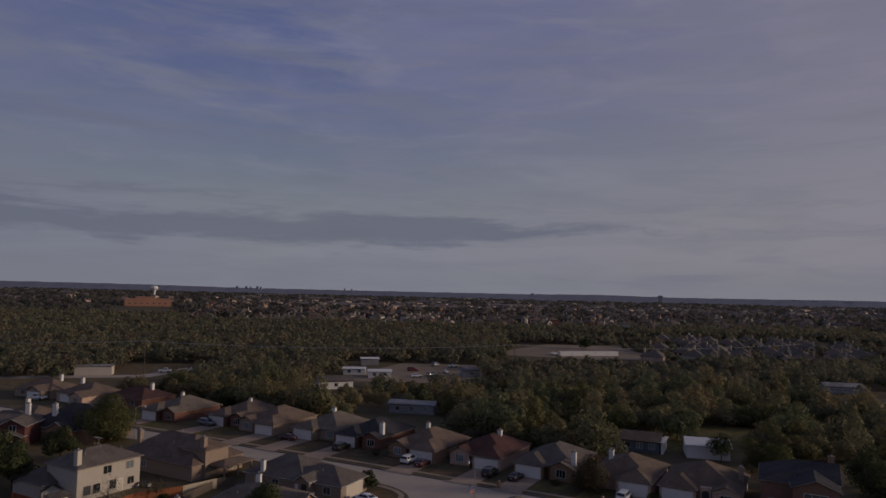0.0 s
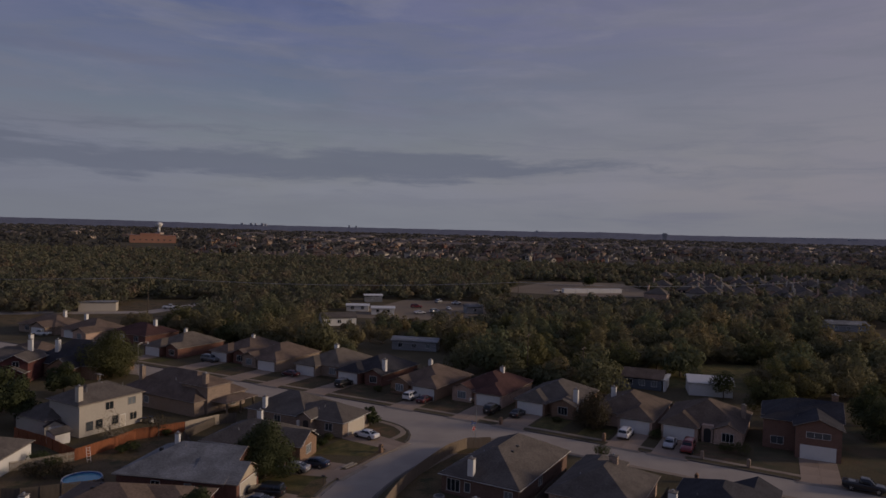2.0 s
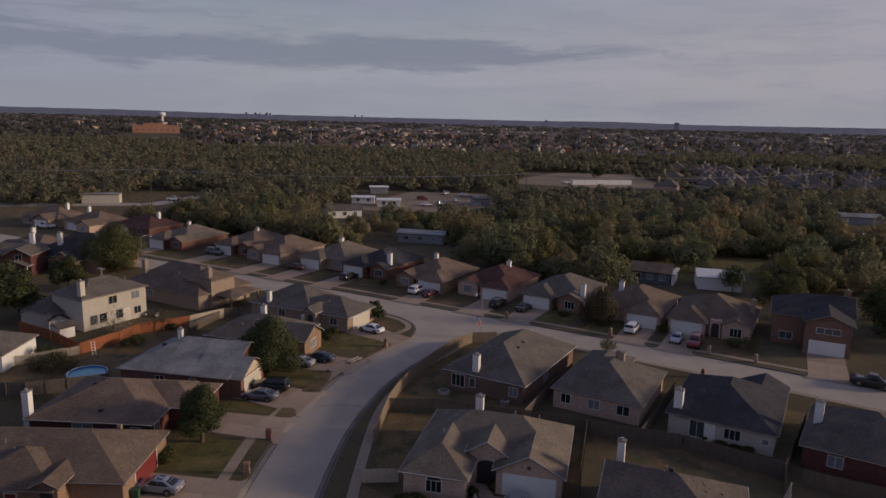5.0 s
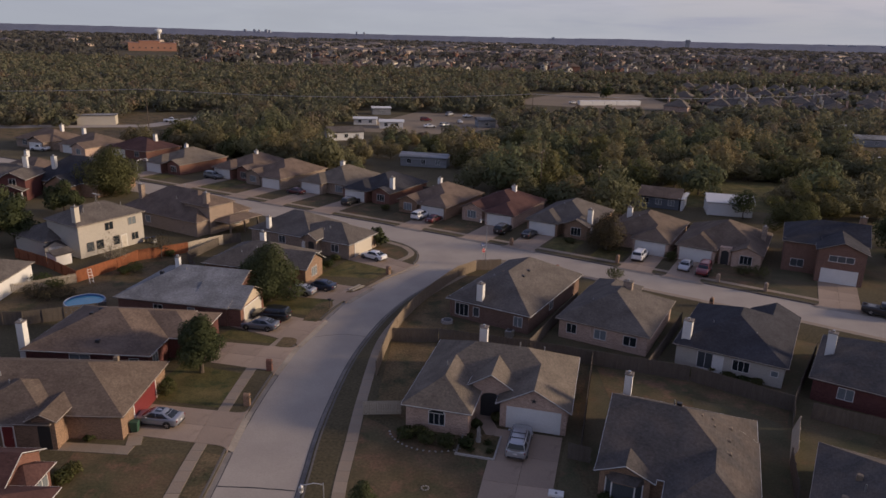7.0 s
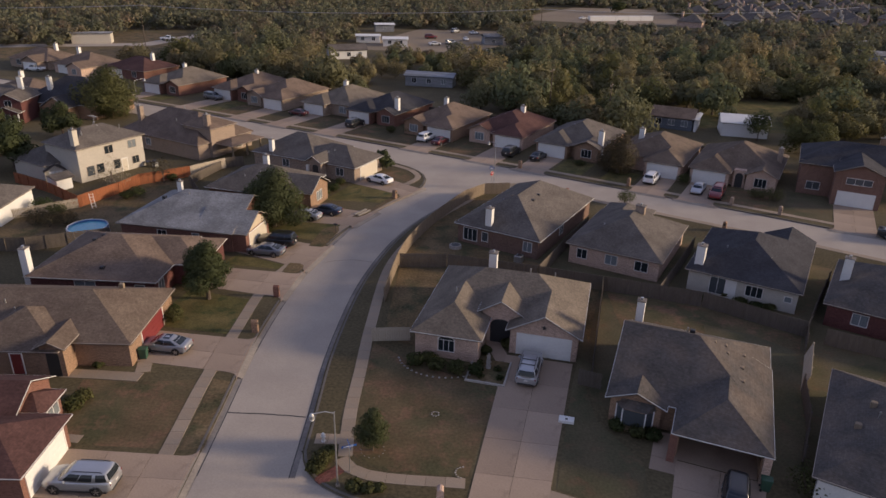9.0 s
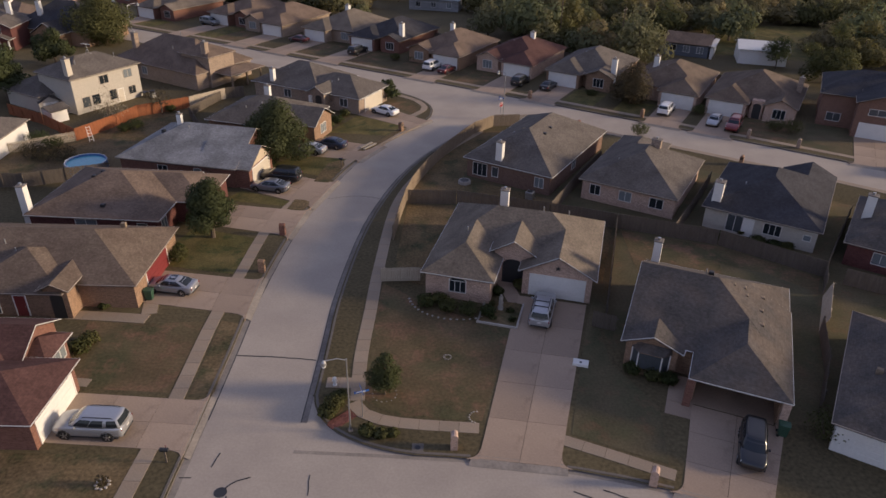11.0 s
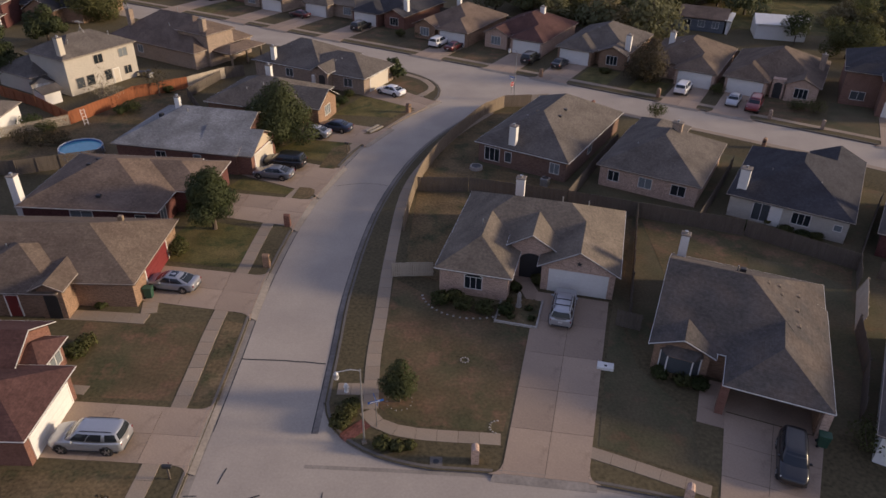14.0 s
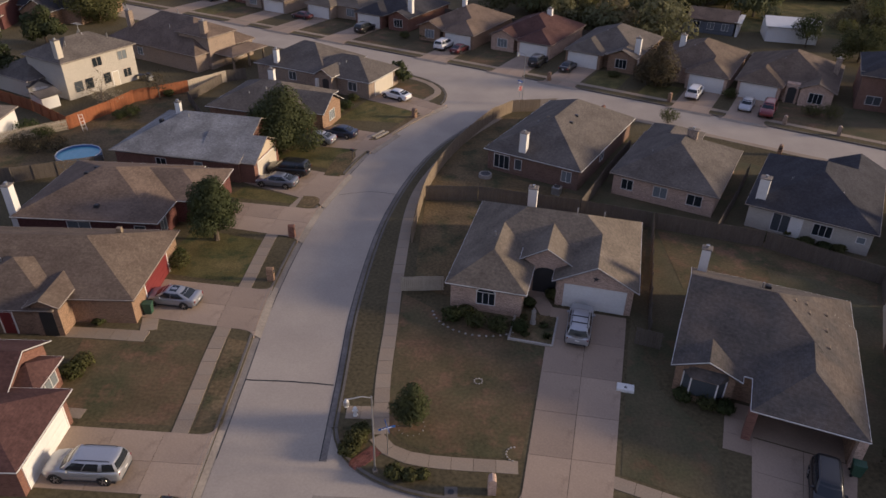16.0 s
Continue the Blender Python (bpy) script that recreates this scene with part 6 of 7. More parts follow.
for k, (x, y, h, r) in enumerate([(80.5, 119.0, 7.5, 4.2), (86.0, 112.0, 6.6, 3.8), (90.5, 121.0, 8.0, 4.6), (84.0, 128.0, 8.2, 4.6)]):
    tree("garden_tree", "dark green tree beside a two-storey brick house", (x, y), h, r, LEAF_D, 5000, 0.18, 60 + k, "dark trees at the row's end", base=0.12, full=0.6)
tree("willow_tree", "pale green tree behind a two-storey house", (80.0, 147.0), 9.5, 5.0, LEAF, 5500, 0.2, 18, base=0.1)
tree("bare_tree", "thin half-bare garden tree", (-43.4, 111.6), 4.4, 2.2, LEAF_R, 260, 0.12, 19, thick=0.09, base=0.3)
tree("bare_tree", "thin half-bare garden tree with pale seed heads", (-48.8, 105.9), 6.2, 3.2, LEAF_P, 900, 0.08, 20, thick=0.11, base=0.3)
for k, (x, y, h, r) in enumerate([(-1.6, 61.4, 1.2, 1.0), (0.4, 60.6, 1.3, 1.0), (2.2, 60.1, 1.4, 1.0), (3.9, 60.0, 1.2, 0.8), (5.0, 63.4, 1.0, 0.6), (7.1, 64.6, 1.0, 0.7), (-0.4, 61.9, 1.1, 0.9),
                                  (-7.9, 47.6, 1.2, 0.9), (-8.2, 46.9, 1.0, 0.8), (-7.6, 48.6, 0.9, 0.7), (-5.2, 45.2, 0.8, 0.7), (-4.2, 45.0, 0.7, 0.6), (-3.4, 45.1, 0.6, 0.5),
                                  (-29.2, 53.6, 1.3, 1.0), (-28.9, 54.8, 1.2, 0.9), (-26.2, 68.3, 1.6, 1.2), (-27.0, 69.6, 1.4, 1.0), (-27.0, 76.2, 1.8, 1.2), (27.3, 45.9, 2.3, 1.75),
                                  (15.0, 52.6, 1.0, 0.8), (16.4, 51.8, 1.1, 0.9), (17.6, 51.4, 1.0, 0.8), (28.2, 106.8, 2.2, 1.5), (-23.4, 93.4, 1.4, 0.9), (-22.6, 92.6, 1.0, 0.7), (-16.4, 109.4, 1.4, 1.1),
                                  (-17.4, 107.0, 1.2, 1.0), (34.0, 77.2, 1.0, 0.9), (36.0, 75.4, 1.0, 0.9), (31.0, 79.2, 0.8, 0.7), (-34.6, 60.0, 1.0, 0.7), (-30.0, 60.0, 0.5, 0.6), (-55.6, 98.6, 2.2, 1.8), (-52.6, 96.8, 1.8, 1.5),
                                  (-42.6, 113.0, 1.2, 0.9), (-44.8, 104.8, 1.8, 1.5), (-46.0, 103.9, 1.4, 1.1), (-6.6, 146.8, 1.4, 1.4), (-10.4, 147.0, 1.4, 1.2), (24.6, 126.6, 1.0, 1.2), (49.4, 110.4, 2.0, 1.6), (51.6, 109.4, 2.4, 1.8), (40.0, 117.2, 1.8, 1.3), (-15.8, 112.8, 1.2, 0.9)]):
    shrub("clipped green garden shrub" if k % 3 else "loose green garden shrub", (x, y), h, r, 40 + k)


for k, (x, y) in enumerate([(-51.4, 92.6), (-53.6, 93.4), (-49.4, 93.2)]):
    shrub("brown half-bare shrub beside the pool", (x, y), 2.2, 1.8, 300 + k, LEAF_R, 900)
tree("oak_tree", "lone dark tree on a pale open lot", (99.3, 436.0), 9.0, 5.0, LEAF_D, 900, 0.5, 31, base=0.15)


for k, (x, y, h, r) in enumerate([(29.5, 75.5, 0.9, 0.8), (33.2, 74.5, 1.0, 0.9), (34.6, 73.8, 0.9, 0.8), (35.9, 73.4, 0.9, 0.8), (32.2, 76.5, 0.7, 0.5)]):
    shrub("dark green shrub beside a house wall", (x, y), h, r, 340 + k)


def clear_of(x, y):
    """Whether a wood tree may stand here."""
    along = 0.483 * (x - 17) + 0.875 * (y - 121)
    if along < 33 or y > (628 if -0.34 < x / y < 0.3 else 700) or abs(x) > 0.70 * y + 40:
        return False
    for x0, x1, y0, y1 in ((-42, -20, 226, 252), (-36, 24, 254, 332), (40, 128, 340, 408), (52, 128, 400, 470), (-128, -84, 222, 308), (-158, -84, 238, 252), (126, 190, 200, 268), (-20, 8, 166, 208), (42, 60, 140, 170), (54, 76, 134, 166), (64, 112, 166, 186), (-300, -158, 238, 256)):
        if x0 < x < x1 and y0 < y < y1:
            return False
    return True


def low_in_front(x, y):
    """Low scrub stands before the open lots."""
    return 0.55 if (-40 < x < 26 and 205 < y < 262) or (26 < x < 132 and 262 < y < 345) or (100 < x < 330 and 330 < y < 560) else 1.0


def woods():
    rg = np.random.default_rng(101)
    kinds = []
    for k in range(8):
        h = 4.8 + 4.6 * (k / 7)
        r = 0.46 * h + 0.9 + 0.8 * rg.random()
        lob = lobes_for(rg, h, r, 9, 0.16)
        pts, fc = crown_arrays(rg, 2000, 0.27, lob, 0.8, 0.25, 0.66)
        kinds.append((trunk_mb(rg, h, r, lob, 0.2).mesh("trunk", BARK), mesh_from("crown", pts, fc, LEAF_W if k % 4 else LEAF)))
    spots = []
    for y in np.arange(150, 700, 6.6):
        for x in np.arange(-420, 420, 6.6):
            px, py = x + 6.4 * (rg.random() - 0.5), y + 6.4 * (rg.random() - 0.5)
            suburb = 124 < px < 340 and 366 < py < 560
            if clear_of(px, py) and rg.random() < (0.42 if suburb else 0.88 if py < 330 else 0.82):
                spots.append((px, py))
    spots.sort(key=lambda p: p[1])
    near, rest = spots[:290], spots[290:]
    for px, py in near:
        k = int(rg.integers(len(kinds)))
        s = (0.7 + 0.55 * rg.random()) * low_in_front(px, py)
        t = root("woodland_tree", "autumn-tinted green tree at the edge of the wood", "tree", pose(px, py, 0, 0, 0, 360 * rg.random()), "trees of the wood")
        t.scale = (s, s, s * (0.85 + 0.3 * rg.random()))
        part("trunk", kinds[k][0], None, t)
        part("crown", kinds[k][1], None, t)
    # the wood beyond, tinted from crown to crown
    chunks, ways = [], []
    for px, py in rest:
        h = 4.0 + 5.4 * rg.random() ** 1.4
        r = 0.44 * h + 1.0 + 1.0 * rg.random()
        k = low_in_front(px, py)
        n = 400 if py < 300 else (210 if py < 420 else 110)
        pts, nrm = crown_arrays(rg, n, 0.42 if py < 300 else (0.58 if py < 420 else 0.85), lobes_for(rg, h * k, r * (0.4 + 0.6 * k), 5, 0.2), 0.72, 0.14 if py < 300 else 0.07, 0.76 if py < 300 else 0.84)
        chunks.append(pts + np.array([px, py, 0]))
        ways.append(nrm)
    me = mesh_from("woodland", np.concatenate(chunks), np.concatenate(ways), canopy_mat("leaves_canopy", ((0.160, 0.134, 0.102), (0.140, 0.146, 0.092), (0.172, 0.166, 0.100), (0.195, 0.168, 0.104), (0.210, 0.156, 0.106)), 0.085, 0.03))
    tagged(new("woodland", me), "dense mixed woodland in autumn greens and browns", "woods", kind="stuff")


woods()

# ---- beyond the wood ----
def block_house(name, label, category, xy, heading, w, d, h, wall_m, roof_m, pitch=0.35, axis="x", ends="gable", wins=3, z=0.0, group=""):
    r = root(name, label, category, pose(*xy, z, 0, 0, heading), group)
    walls, roof = MB(), MB()
    walls.box(0, w, 0, d, -0.5, h + 0.05)
    info = hip_roof(roof, 0, w, 0, d, h, pitch, axis, ends, ends)
    gable_wall(walls, info, ends, ends, h)
    part("wall", walls, wall_m, r)
    part("roof", roof, roof_m, r)
    for i in range(wins):
        window(r, "s", w * (i + 0.6) / (wins + 0.2), 0, min(0.9, h * 0.35), 1.2, 1.2, 2)
    return r


block_house("cottage", "small blue-grey cottage behind the row houses", "house", (44.9, 156.7), -25, 8.6, 7, 2.6, BLUEP, SH_BROWN, 0.4)
# thin box added over the cottage's gable end to turn that wall white
block_house("garden_shed", "white panel added as the cottage's white end wall", "shed", (53.0, 152.9), -25, 0.5, 7.0, 2.7, WHITE, WHITE, 0.05, "y", wins=0)
block_house("shed", "white metal shed among trees", "shed", (57.9, 150.2), -14, 9.0, 7, 2.9, WHITE, WHITE, 0.3, "x", wins=0)
block_house("mobile_home", "pale grey mobile home beside trees", "house", (-10.4, 198.0), -12, 13, 5, 2.8, GREYS, GREYS, 0.3)
block_house("cottage", "white cottage beyond the trees", "house", (-37.0, 240.0), 20, 12, 7, 2.8, WHITE, SH_GREY, 0.4)
block_house("metal_building", "white-roofed commercial metal shed", "building", (-34.0, 283.0), 4, 9, 7, 2.4, WHITE, WHITE, 0.12, wins=2)
block_house("metal_building", "white-roofed open metal shed", "building", (-23.0, 274.0), 4, 9, 7, 2.6, WHITE, WHITE, 0.15, wins=2)
block_house("metal_building", "small pale shed by a dirt lot", "building", (-30.0, 318.0), 10, 8, 6, 3.0, GREYS, WHITE, 0.15, wins=1)
block_house("metal_building", "pale shed beside a dirt lot", "building", (15.0, 283.0), 10, 7, 6, 3.0, GREYS, SH_PALE, 0.3, wins=1)
block_house("storage_building", "long cream storage building", "building", (-132.0, 262.0), 14, 13.0, 5, 3.6, CREAM, SH_PALE, 0.06, wins=0)
block_house("trailer", "white trailer in a clearing", "trailer", (125.6, 213.0), 3, 7, 3, 3.0, WHITE, WHITE, 0.1, wins=1)
block_house("mobile_home", "pale house in a clearing", "house", (150.0, 258.0), -10, 14, 7, 2.8, GREYS, SH_PALE, 0.3)
block_house("mobile_home", "white mobile home in a clearing", "house", (163.0, 290.0), 10, 14, 6, 2.8, WHITE, SH_PALE, 0.3)
house("house", "one-storey house with brown roof beside a field", (-126.0, 214.0), -22, [(0, 15, 0, 11, "x", "hip", "hip", 2.6, 0.45), (8, 14, -2.5, 5, "y", "gable", "gable", 2.6, 0.45)], BR_TAN, SH_BROWN, [("garage", "s", 11, -2.5), ("win", "s", 3.5, 0, 0.8, 1.8, 1.4, 3), ("chim", 11.0, 7.0, 3, 6.4, 0.9, 0.8)])
house("house", "one-storey house with grey-brown roof at a street's end", (-109.0, 206.0), -26, [(0, 14, 0, 12, "x", "hip", "hip", 2.6, 0.45), (8.5, 14, -2.5, 5, "y", "gable", "gable", 2.6, 0.45)], BR_PINK, SH_BROWN, [("garage", "s", 4.0, 0), ("win", "s", 11.2, -2.5, 0.8, 1.6, 1.4, 2), ("chim", 2.0, 7.0, 3, 6.2, 0.9, 0.8)])
house("house", "low house with red-brown roof and white chimney", (-93.0, 202.0), -27, [(0, 15, 0, 12, "x", "hip", "hip", 2.6, 0.42)], BR_RED, SH_RED, [("garage", "s", 4.0, 0), ("chim", 11.0, 7.0, 3, 6.2, 0.9, 0.8), ("win", "s", 11.2, 0, 0.8, 1.6, 1.4, 2)])
house("house", "low house with brown roof and white chimney", (-104.0, 168.0), -30, [(0, 14, 0, 11, "x", "hip", "hip", 2.6, 0.45)], BR_BROWN, SH_BROWN, [("chim", 5.0, 5.0, 3, 6.6, 0.9, 0.8), ("win", "s", 4, 0, 0.8, 1.6, 1.4, 2)])
patch("field", [(-36, 264), (22, 262), (26, 330), (-12, 332)], DIRT, "bare dirt lot with scattered vehicles", 0.02, "field")
patch("field", [(44, 384), (90, 370), (126, 376), (128, 392), (128, 466), (80, 470), (44, 408)], DIRT, "pale open lot beyond the wood", 0.02, "field")
patch("field", [(-165, 228), (-100, 228), (-88, 250), (-84, 306), (-130, 300), (-165, 262)], YARD, "dry open field with a track", 0.02, "field")
patch("track", [(-300, 240), (-165, 246), (-104, 262), (-90, 306), (-96, 308), (-110, 268), (-165, 254), (-300, 250)], ROADC, "pale gravel track across a field", 0.03, "track")
patch("field", [(52, 158), (84, 150), (112, 168), (108, 188), (64, 186)], GREEN, "rough green grass behind a white shed", 0.02, "field")
patch("field", [(120, 204), (190, 204), (196, 300), (150, 300)], YARD, "rough clearing with trailers", 0.02, "field")
wall = root("long_white_wall", "long low white wall of a storage yard", "wall", pose(74, 386, 0, 0, 0, 14), "")
for i in range(5):
    part("bay", MB().box(i * 7.2, i * 7.2 + 7.0, 0, 3, 0, 2.4), WHITE, wall)
for k, (x, y, hd, p) in enumerate([(-4, 280, 20, "white"), (2, 284, 50, "silver"), (8, 296, 100, "white"), (-6, 300, 10, "red"), (12, 318, 30, "white"), (4, 322, 60, "silver"), (72, 395, 20, "white"), (86, 398, 0, "white"), (150, 226, 40, "white"), (158, 232, 20, "white"), (140, 240, 80, "silver")]):
    car("pale car parked on open ground" if p != "red" else "red car parked on open ground", (x, y), hd, p, "suv" if k % 2 else "sedan", "cars on the far lots")


def far_houses():
    """Streets of houses beyond the wood: seven built, then copied."""
    rg = random.Random(77)
    mats = [(BR_TAN, SH_BROWN), (BR_PINK, SH_TAN), (BR_BROWN, SH_GREY), (BR_RED, SH_BROWN), (BR_WHITE, SH_GREY), (CREAM, SH_TAN), (BR_PINK, SH_GREY)]
    kinds = []
    for k, (wm, rm) in enumerate(mats):
        two = k % 3 != 1
        h = 5.4 if two else 2.8
        r = root("suburb_house", "brick suburban house with hipped roof beyond the wood", "house", pose(-150 + 22 * k, 642 + 6 * (k % 2), 0, 0, 0, -20 + 9 * k), "houses beyond the wood")
        walls, roof = MB(), MB()
        walls.box(0, 12, 0, 11, -0.3, h)
        hip_roof(roof, 0, 12, 0, 11, h, 0.55, "x", "hip", "hip")
        walls.box(6.5, 11.5, -2, 4, -0.3, h - 0.01)
        gable_wall(walls, hip_roof(roof, 6.5, 11.5, -2, 4, h, 0.7, "y", "gable", "hip"), "gable", "hip", h)
        part("wall", walls, wm, r)
        part("roof", roof, rm, r)
        for zz in ((1.0, 3.6) if two else (1.0,)):
            for xx, yy in ((2.0, 0.0), (4.6, 0.0), (9.0, -2.0)):
                part("window", MB().box(xx - 0.8, xx + 0.8, yy - 0.06, yy + 0.05, zz, zz + 1.4), GLASS, r)
        part("chimney", MB().box(10.6, 11.5, 6, 7, 1, h + 4.2), wm, r)
        kinds.append(r)
    count = 0
    for row in range(12):
        y0 = 640 + row * (26 + 5.0 * row)
        x = -330.0 - 30 * row + rg.uniform(0, 12)
        while x < 330 + 38 * row and count < 240:
            x += rg.uniform(15, 24) + 1.3 * row
            if rg.random() < 0.2 or (x < -260 - 10 * row and row < 4):
                continue
            if (-0.48 < x / y0 < -0.355 and y0 < 1010) or (x < -0.33 * y0 and rg.random() < 0.8):
                continue
            y = y0 + 18 * math.sin(x * 0.012 + row) + rg.uniform(-5, 5)
            k = kinds[rg.randrange(7)]
            o = copy_thing(k, pose(x, y, 0, 0, 0, rg.choice((-25, -10, 8, 30, 160, 80, 190)) + rg.uniform(-8, 8)))
            count += 1
    # the grey-roofed streets nearer, on the right
    for i in range(46):
        x, y = 132 + (i % 8) * 16.5 + rg.uniform(-3, 3), 374 + (i // 8) * 27 + rg.uniform(-4, 4)
        k = kinds[(1, 4)[i % 2]]
        copy_thing(k, pose(x + 0.35 * (y - 374), y, 0, 0, 0, rg.choice((-30, -25, 60, 150)) + rg.uniform(-4, 4)))


far_houses()


def far_cover():
    """Tree lines and roofs to the horizon, past all counting."""
    rg = np.random.default_rng(55)
    chunks, ways = [], []
    for _ in range(5200):
        y = 740 + 1560 * rg.random() ** 1.3
        x = (rg.random() * 2 - 1) * (0.75 * y + 60)
        if y < 1500 and rg.random() < 0.55:
            continue
        big = 1.0 + y / 1500
        pts, nrm = crown_arrays(rg, 22, 1.7 * big, [(0, 0, 2.4, 3.4 * big), (3 * big, 1, 2.0, 2.6 * big), (-3 * big, -1, 1.8, 2.6 * big)], 0.5, 0.1, 0.8)
        if (abs(x / y + 0.389) < 0.012 and y < 1600) or (-0.45 < x / y < -0.36 and y < 1005):
            continue
        chunks.append(pts + np.array([x, y, 0.6]))
        ways.append(nrm)
    # leaf tints are greyed and lightened to put distance haze into the colour
    tagged(new("far_woods", mesh_from("far_woods", np.concatenate(chunks), np.concatenate(ways), canopy_mat("leaves_distant_haze", ((0.110, 0.108, 0.088), (0.122, 0.114, 0.096), (0.135, 0.118, 0.102)), 0.02, 0.1))), "distant tree lines to the horizon, greyed with painted haze", "woods", kind="stuff")
    walls, roofs = MB(), MB()
    for _ in range(1100):
        y = 1150 + 1080 * rg.random() ** 1.2
        x = (rg.random() * 2 - 1) * 0.72 * y
        if x < -0.12 * y and rg.random() < (0.85 if x < -0.3 * y else 0.6):
            continue
        w, d, h = 9 + 8 * rg.random(), 9 + 6 * rg.random(), 3.0 + 3.5 * rg.random()
        if rg.random() < 0.06:
            w, d = 40 + 50 * rg.random(), 25
        m = pose(x, y, 0, 0, 0, float(rg.choice((-25, 5, 40, 70))))
        walls.box(-w / 2, w / 2, -d / 2, d / 2, -1, h, m)
        k = len(roofs.v)
        hip = min(d, w) / 2
        q = [(-w / 2, -d / 2, h), (w / 2, -d / 2, h), (w / 2, d / 2, h), (-w / 2, d / 2, h), (-w / 2 + hip, 0, h + 2.6), (w / 2 - hip, 0, h + 2.6)]
        roofs.v += [tuple(m @ Vector(p)) for p in q]
        roofs.f += [(k, k + 1, k + 5, k + 4), (k + 1, k + 2, k + 5), (k + 2, k + 3, k + 4, k + 5), (k + 3, k, k + 4)]
    tagged(part("far_house_walls", walls, mat("far_walls", (0.42, 0.34, 0.28), var=0.3, scale=0.02, fine=0.05, bump=0)), "pale walls of distant houses", "houses", kind="stuff")
    tagged(part("far_house_roofs", roofs, mat("far_roofs", (0.13, 0.11, 0.10), var=0.25, scale=0.02, fine=0.05, bump=0)), "grey roofs of distant houses", "houses", kind="stuff")


far_cover()
# orange brick school and the water tower
sch = root("school", "long orange-brick school building", "building", pose(-432, 1003, 0, 0, 0, 20))
part("wall", MB().box(0, 62, 0, 30, -1, 10.5).box(14, 40, 2, 28, 10, 13), RUST, sch)
part("roof", MB().box(-0.5, 62.5, -0.5, 30.5, 10.5, 10.9).box(13.5, 40.5, 1.5, 28.5, 13, 13.4), RUST, sch)
for i in range(7):
    part("window", MB().box(5 + i * 8, 7.4 + i * 8, -0.3, 0.2, 3.6, 5.0), BLIND_D, sch)
wt = root("water_tower", "white pedestal water tower", "water tower", pose(-622.3, 1600, 0))
part("stem", MB().tube([(0, 0, -2), (0, 0, 1), (0, 0, 2.5), (0, 0, 17)], [4.2, 3.8, 2.8, 2.6], 16), WHITE, wt)
bowl = MB().tube([(0, 0, 15), (0, 0, 16.8), (0, 0, 19.5), (0, 0, 22.5), (0, 0, 25), (0, 0, 26)], [2.4, 5.6, 7.6, 8.0, 6.0, 2], 24)
bowl.smooth = True
part("tank", bowl, WHITE, wt)
ft = root("tall_building", "lone tall building on the skyline", "building", pose(861, 2600, 0))
part("wall", MB().box(-6, 6, -6, 6, -1, 29).box(-8, 8, -8, 8, 21, 26), GREYS, ft)
for x, y, w, h in ((-1010, 3900, 16, 44), (-985, 3900, 12, 40), (-960, 3950, 20, 46), (-930, 3900, 14, 38), (-1060, 3900, 18, 40), (-480, 4000, 10, 50), (-440, 4000, 12, 40), (590, 4000, 22, 38), (1900, 3600, 60, 40), (2000, 3600, 40, 42), (1990, 3300, 60, 38)):
    t = root("tower_block", "distant tower block on the skyline, haze in its grey", "building", pose(x, y, 0), "skyline buildings")
    part("wall", MB().box(-w / 3, w / 3, -8, 8, -1, 15 + (h - 16) * 0.25), SKYB, t)


def hills():
    """Low wooded ridge along the horizon, with the haze put into its colour."""
    mb = MB()
    az = [(-48, 16), (-36, 20), (-31, 18.5), (-24, 17.5), (-19, 13), (-15, 8.5), (-7, 8), (0, 9), (8, 11), (12, 17), (14, 18.5), (17, 15), (20, 13), (25, 16), (31, 22), (48, 22)]
    prev = None
    for i in range(193):
        a = -48 + 96 * i / 192
        hgt = np.interp(a, [p[0] for p in az], [p[1] for p in az]) + 1.2 * math.sin(i * 1.7) * math.sin(i * 0.37)
        d = 4700
        p = (d * math.sin(radians(a)), d * math.cos(radians(a)))
        q = (p[0] * 0.46, p[1] * 0.46)
        cur = ((*q, -1.0), (*p, hgt), (p[0] * 1.02, p[1] * 1.02, -1.0))
        if prev:
            mb.face(prev[0], cur[0], cur[1], prev[1])
            mb.face(prev[1], cur[1], cur[2], prev[2])
        prev = cur
    tagged(part("backdrop", mb, HILL), "low wooded hills on the horizon, blue-grey haze in their colour", "hills", kind="structure")


hills()

# ---- street furniture and small things ----
def street_lamp(label, xy, heading, h=7.6, arm=1.5):
    r = root("street_lamp", label, "street lamp", pose(*xy, 0, 0, 0, heading))
    part("pole", MB().tube([(0, 0, -0.1), (0, 0, 0.5), (0, 0, h)], [0.085, 0.065, 0.042], 10), STEEL, r)
    part("base", MB().box(-0.16, 0.16, -0.16, 0.16, 0, 0.12, bev=0.03), CONC, r)
    part("arm", MB().tube([(0, 0, h - 0.12), (arm * 0.4, 0, h + 0.12), (arm, 0, h + 0.1)], 0.035, 8), STEEL, r)
    head = part("lamp_head", MB().tube([(arm, 0, h - 0.25), (arm, 0, h - 0.02), (arm, 0, h + 0.14)], [0.2, 0.17, 0.06], 10), STEEL, r)
    part("globe", MB().blob((arm, 0, h - 0.32), (0.17, 0.17, 0.16), 10), LAMPG, head, "clear lamp globe")


street_lamp("pale metal street lamp at the corner", (-6.4, 45.5), 197, 6.4, 1.5)
street_lamp("pale metal street lamp by the junction", (8.6, 113.0), 150, 7.2, 1.2)
street_lamp("pale metal street lamp across the street", (-66.4, 158.6), 60, 7.0, 2.6)


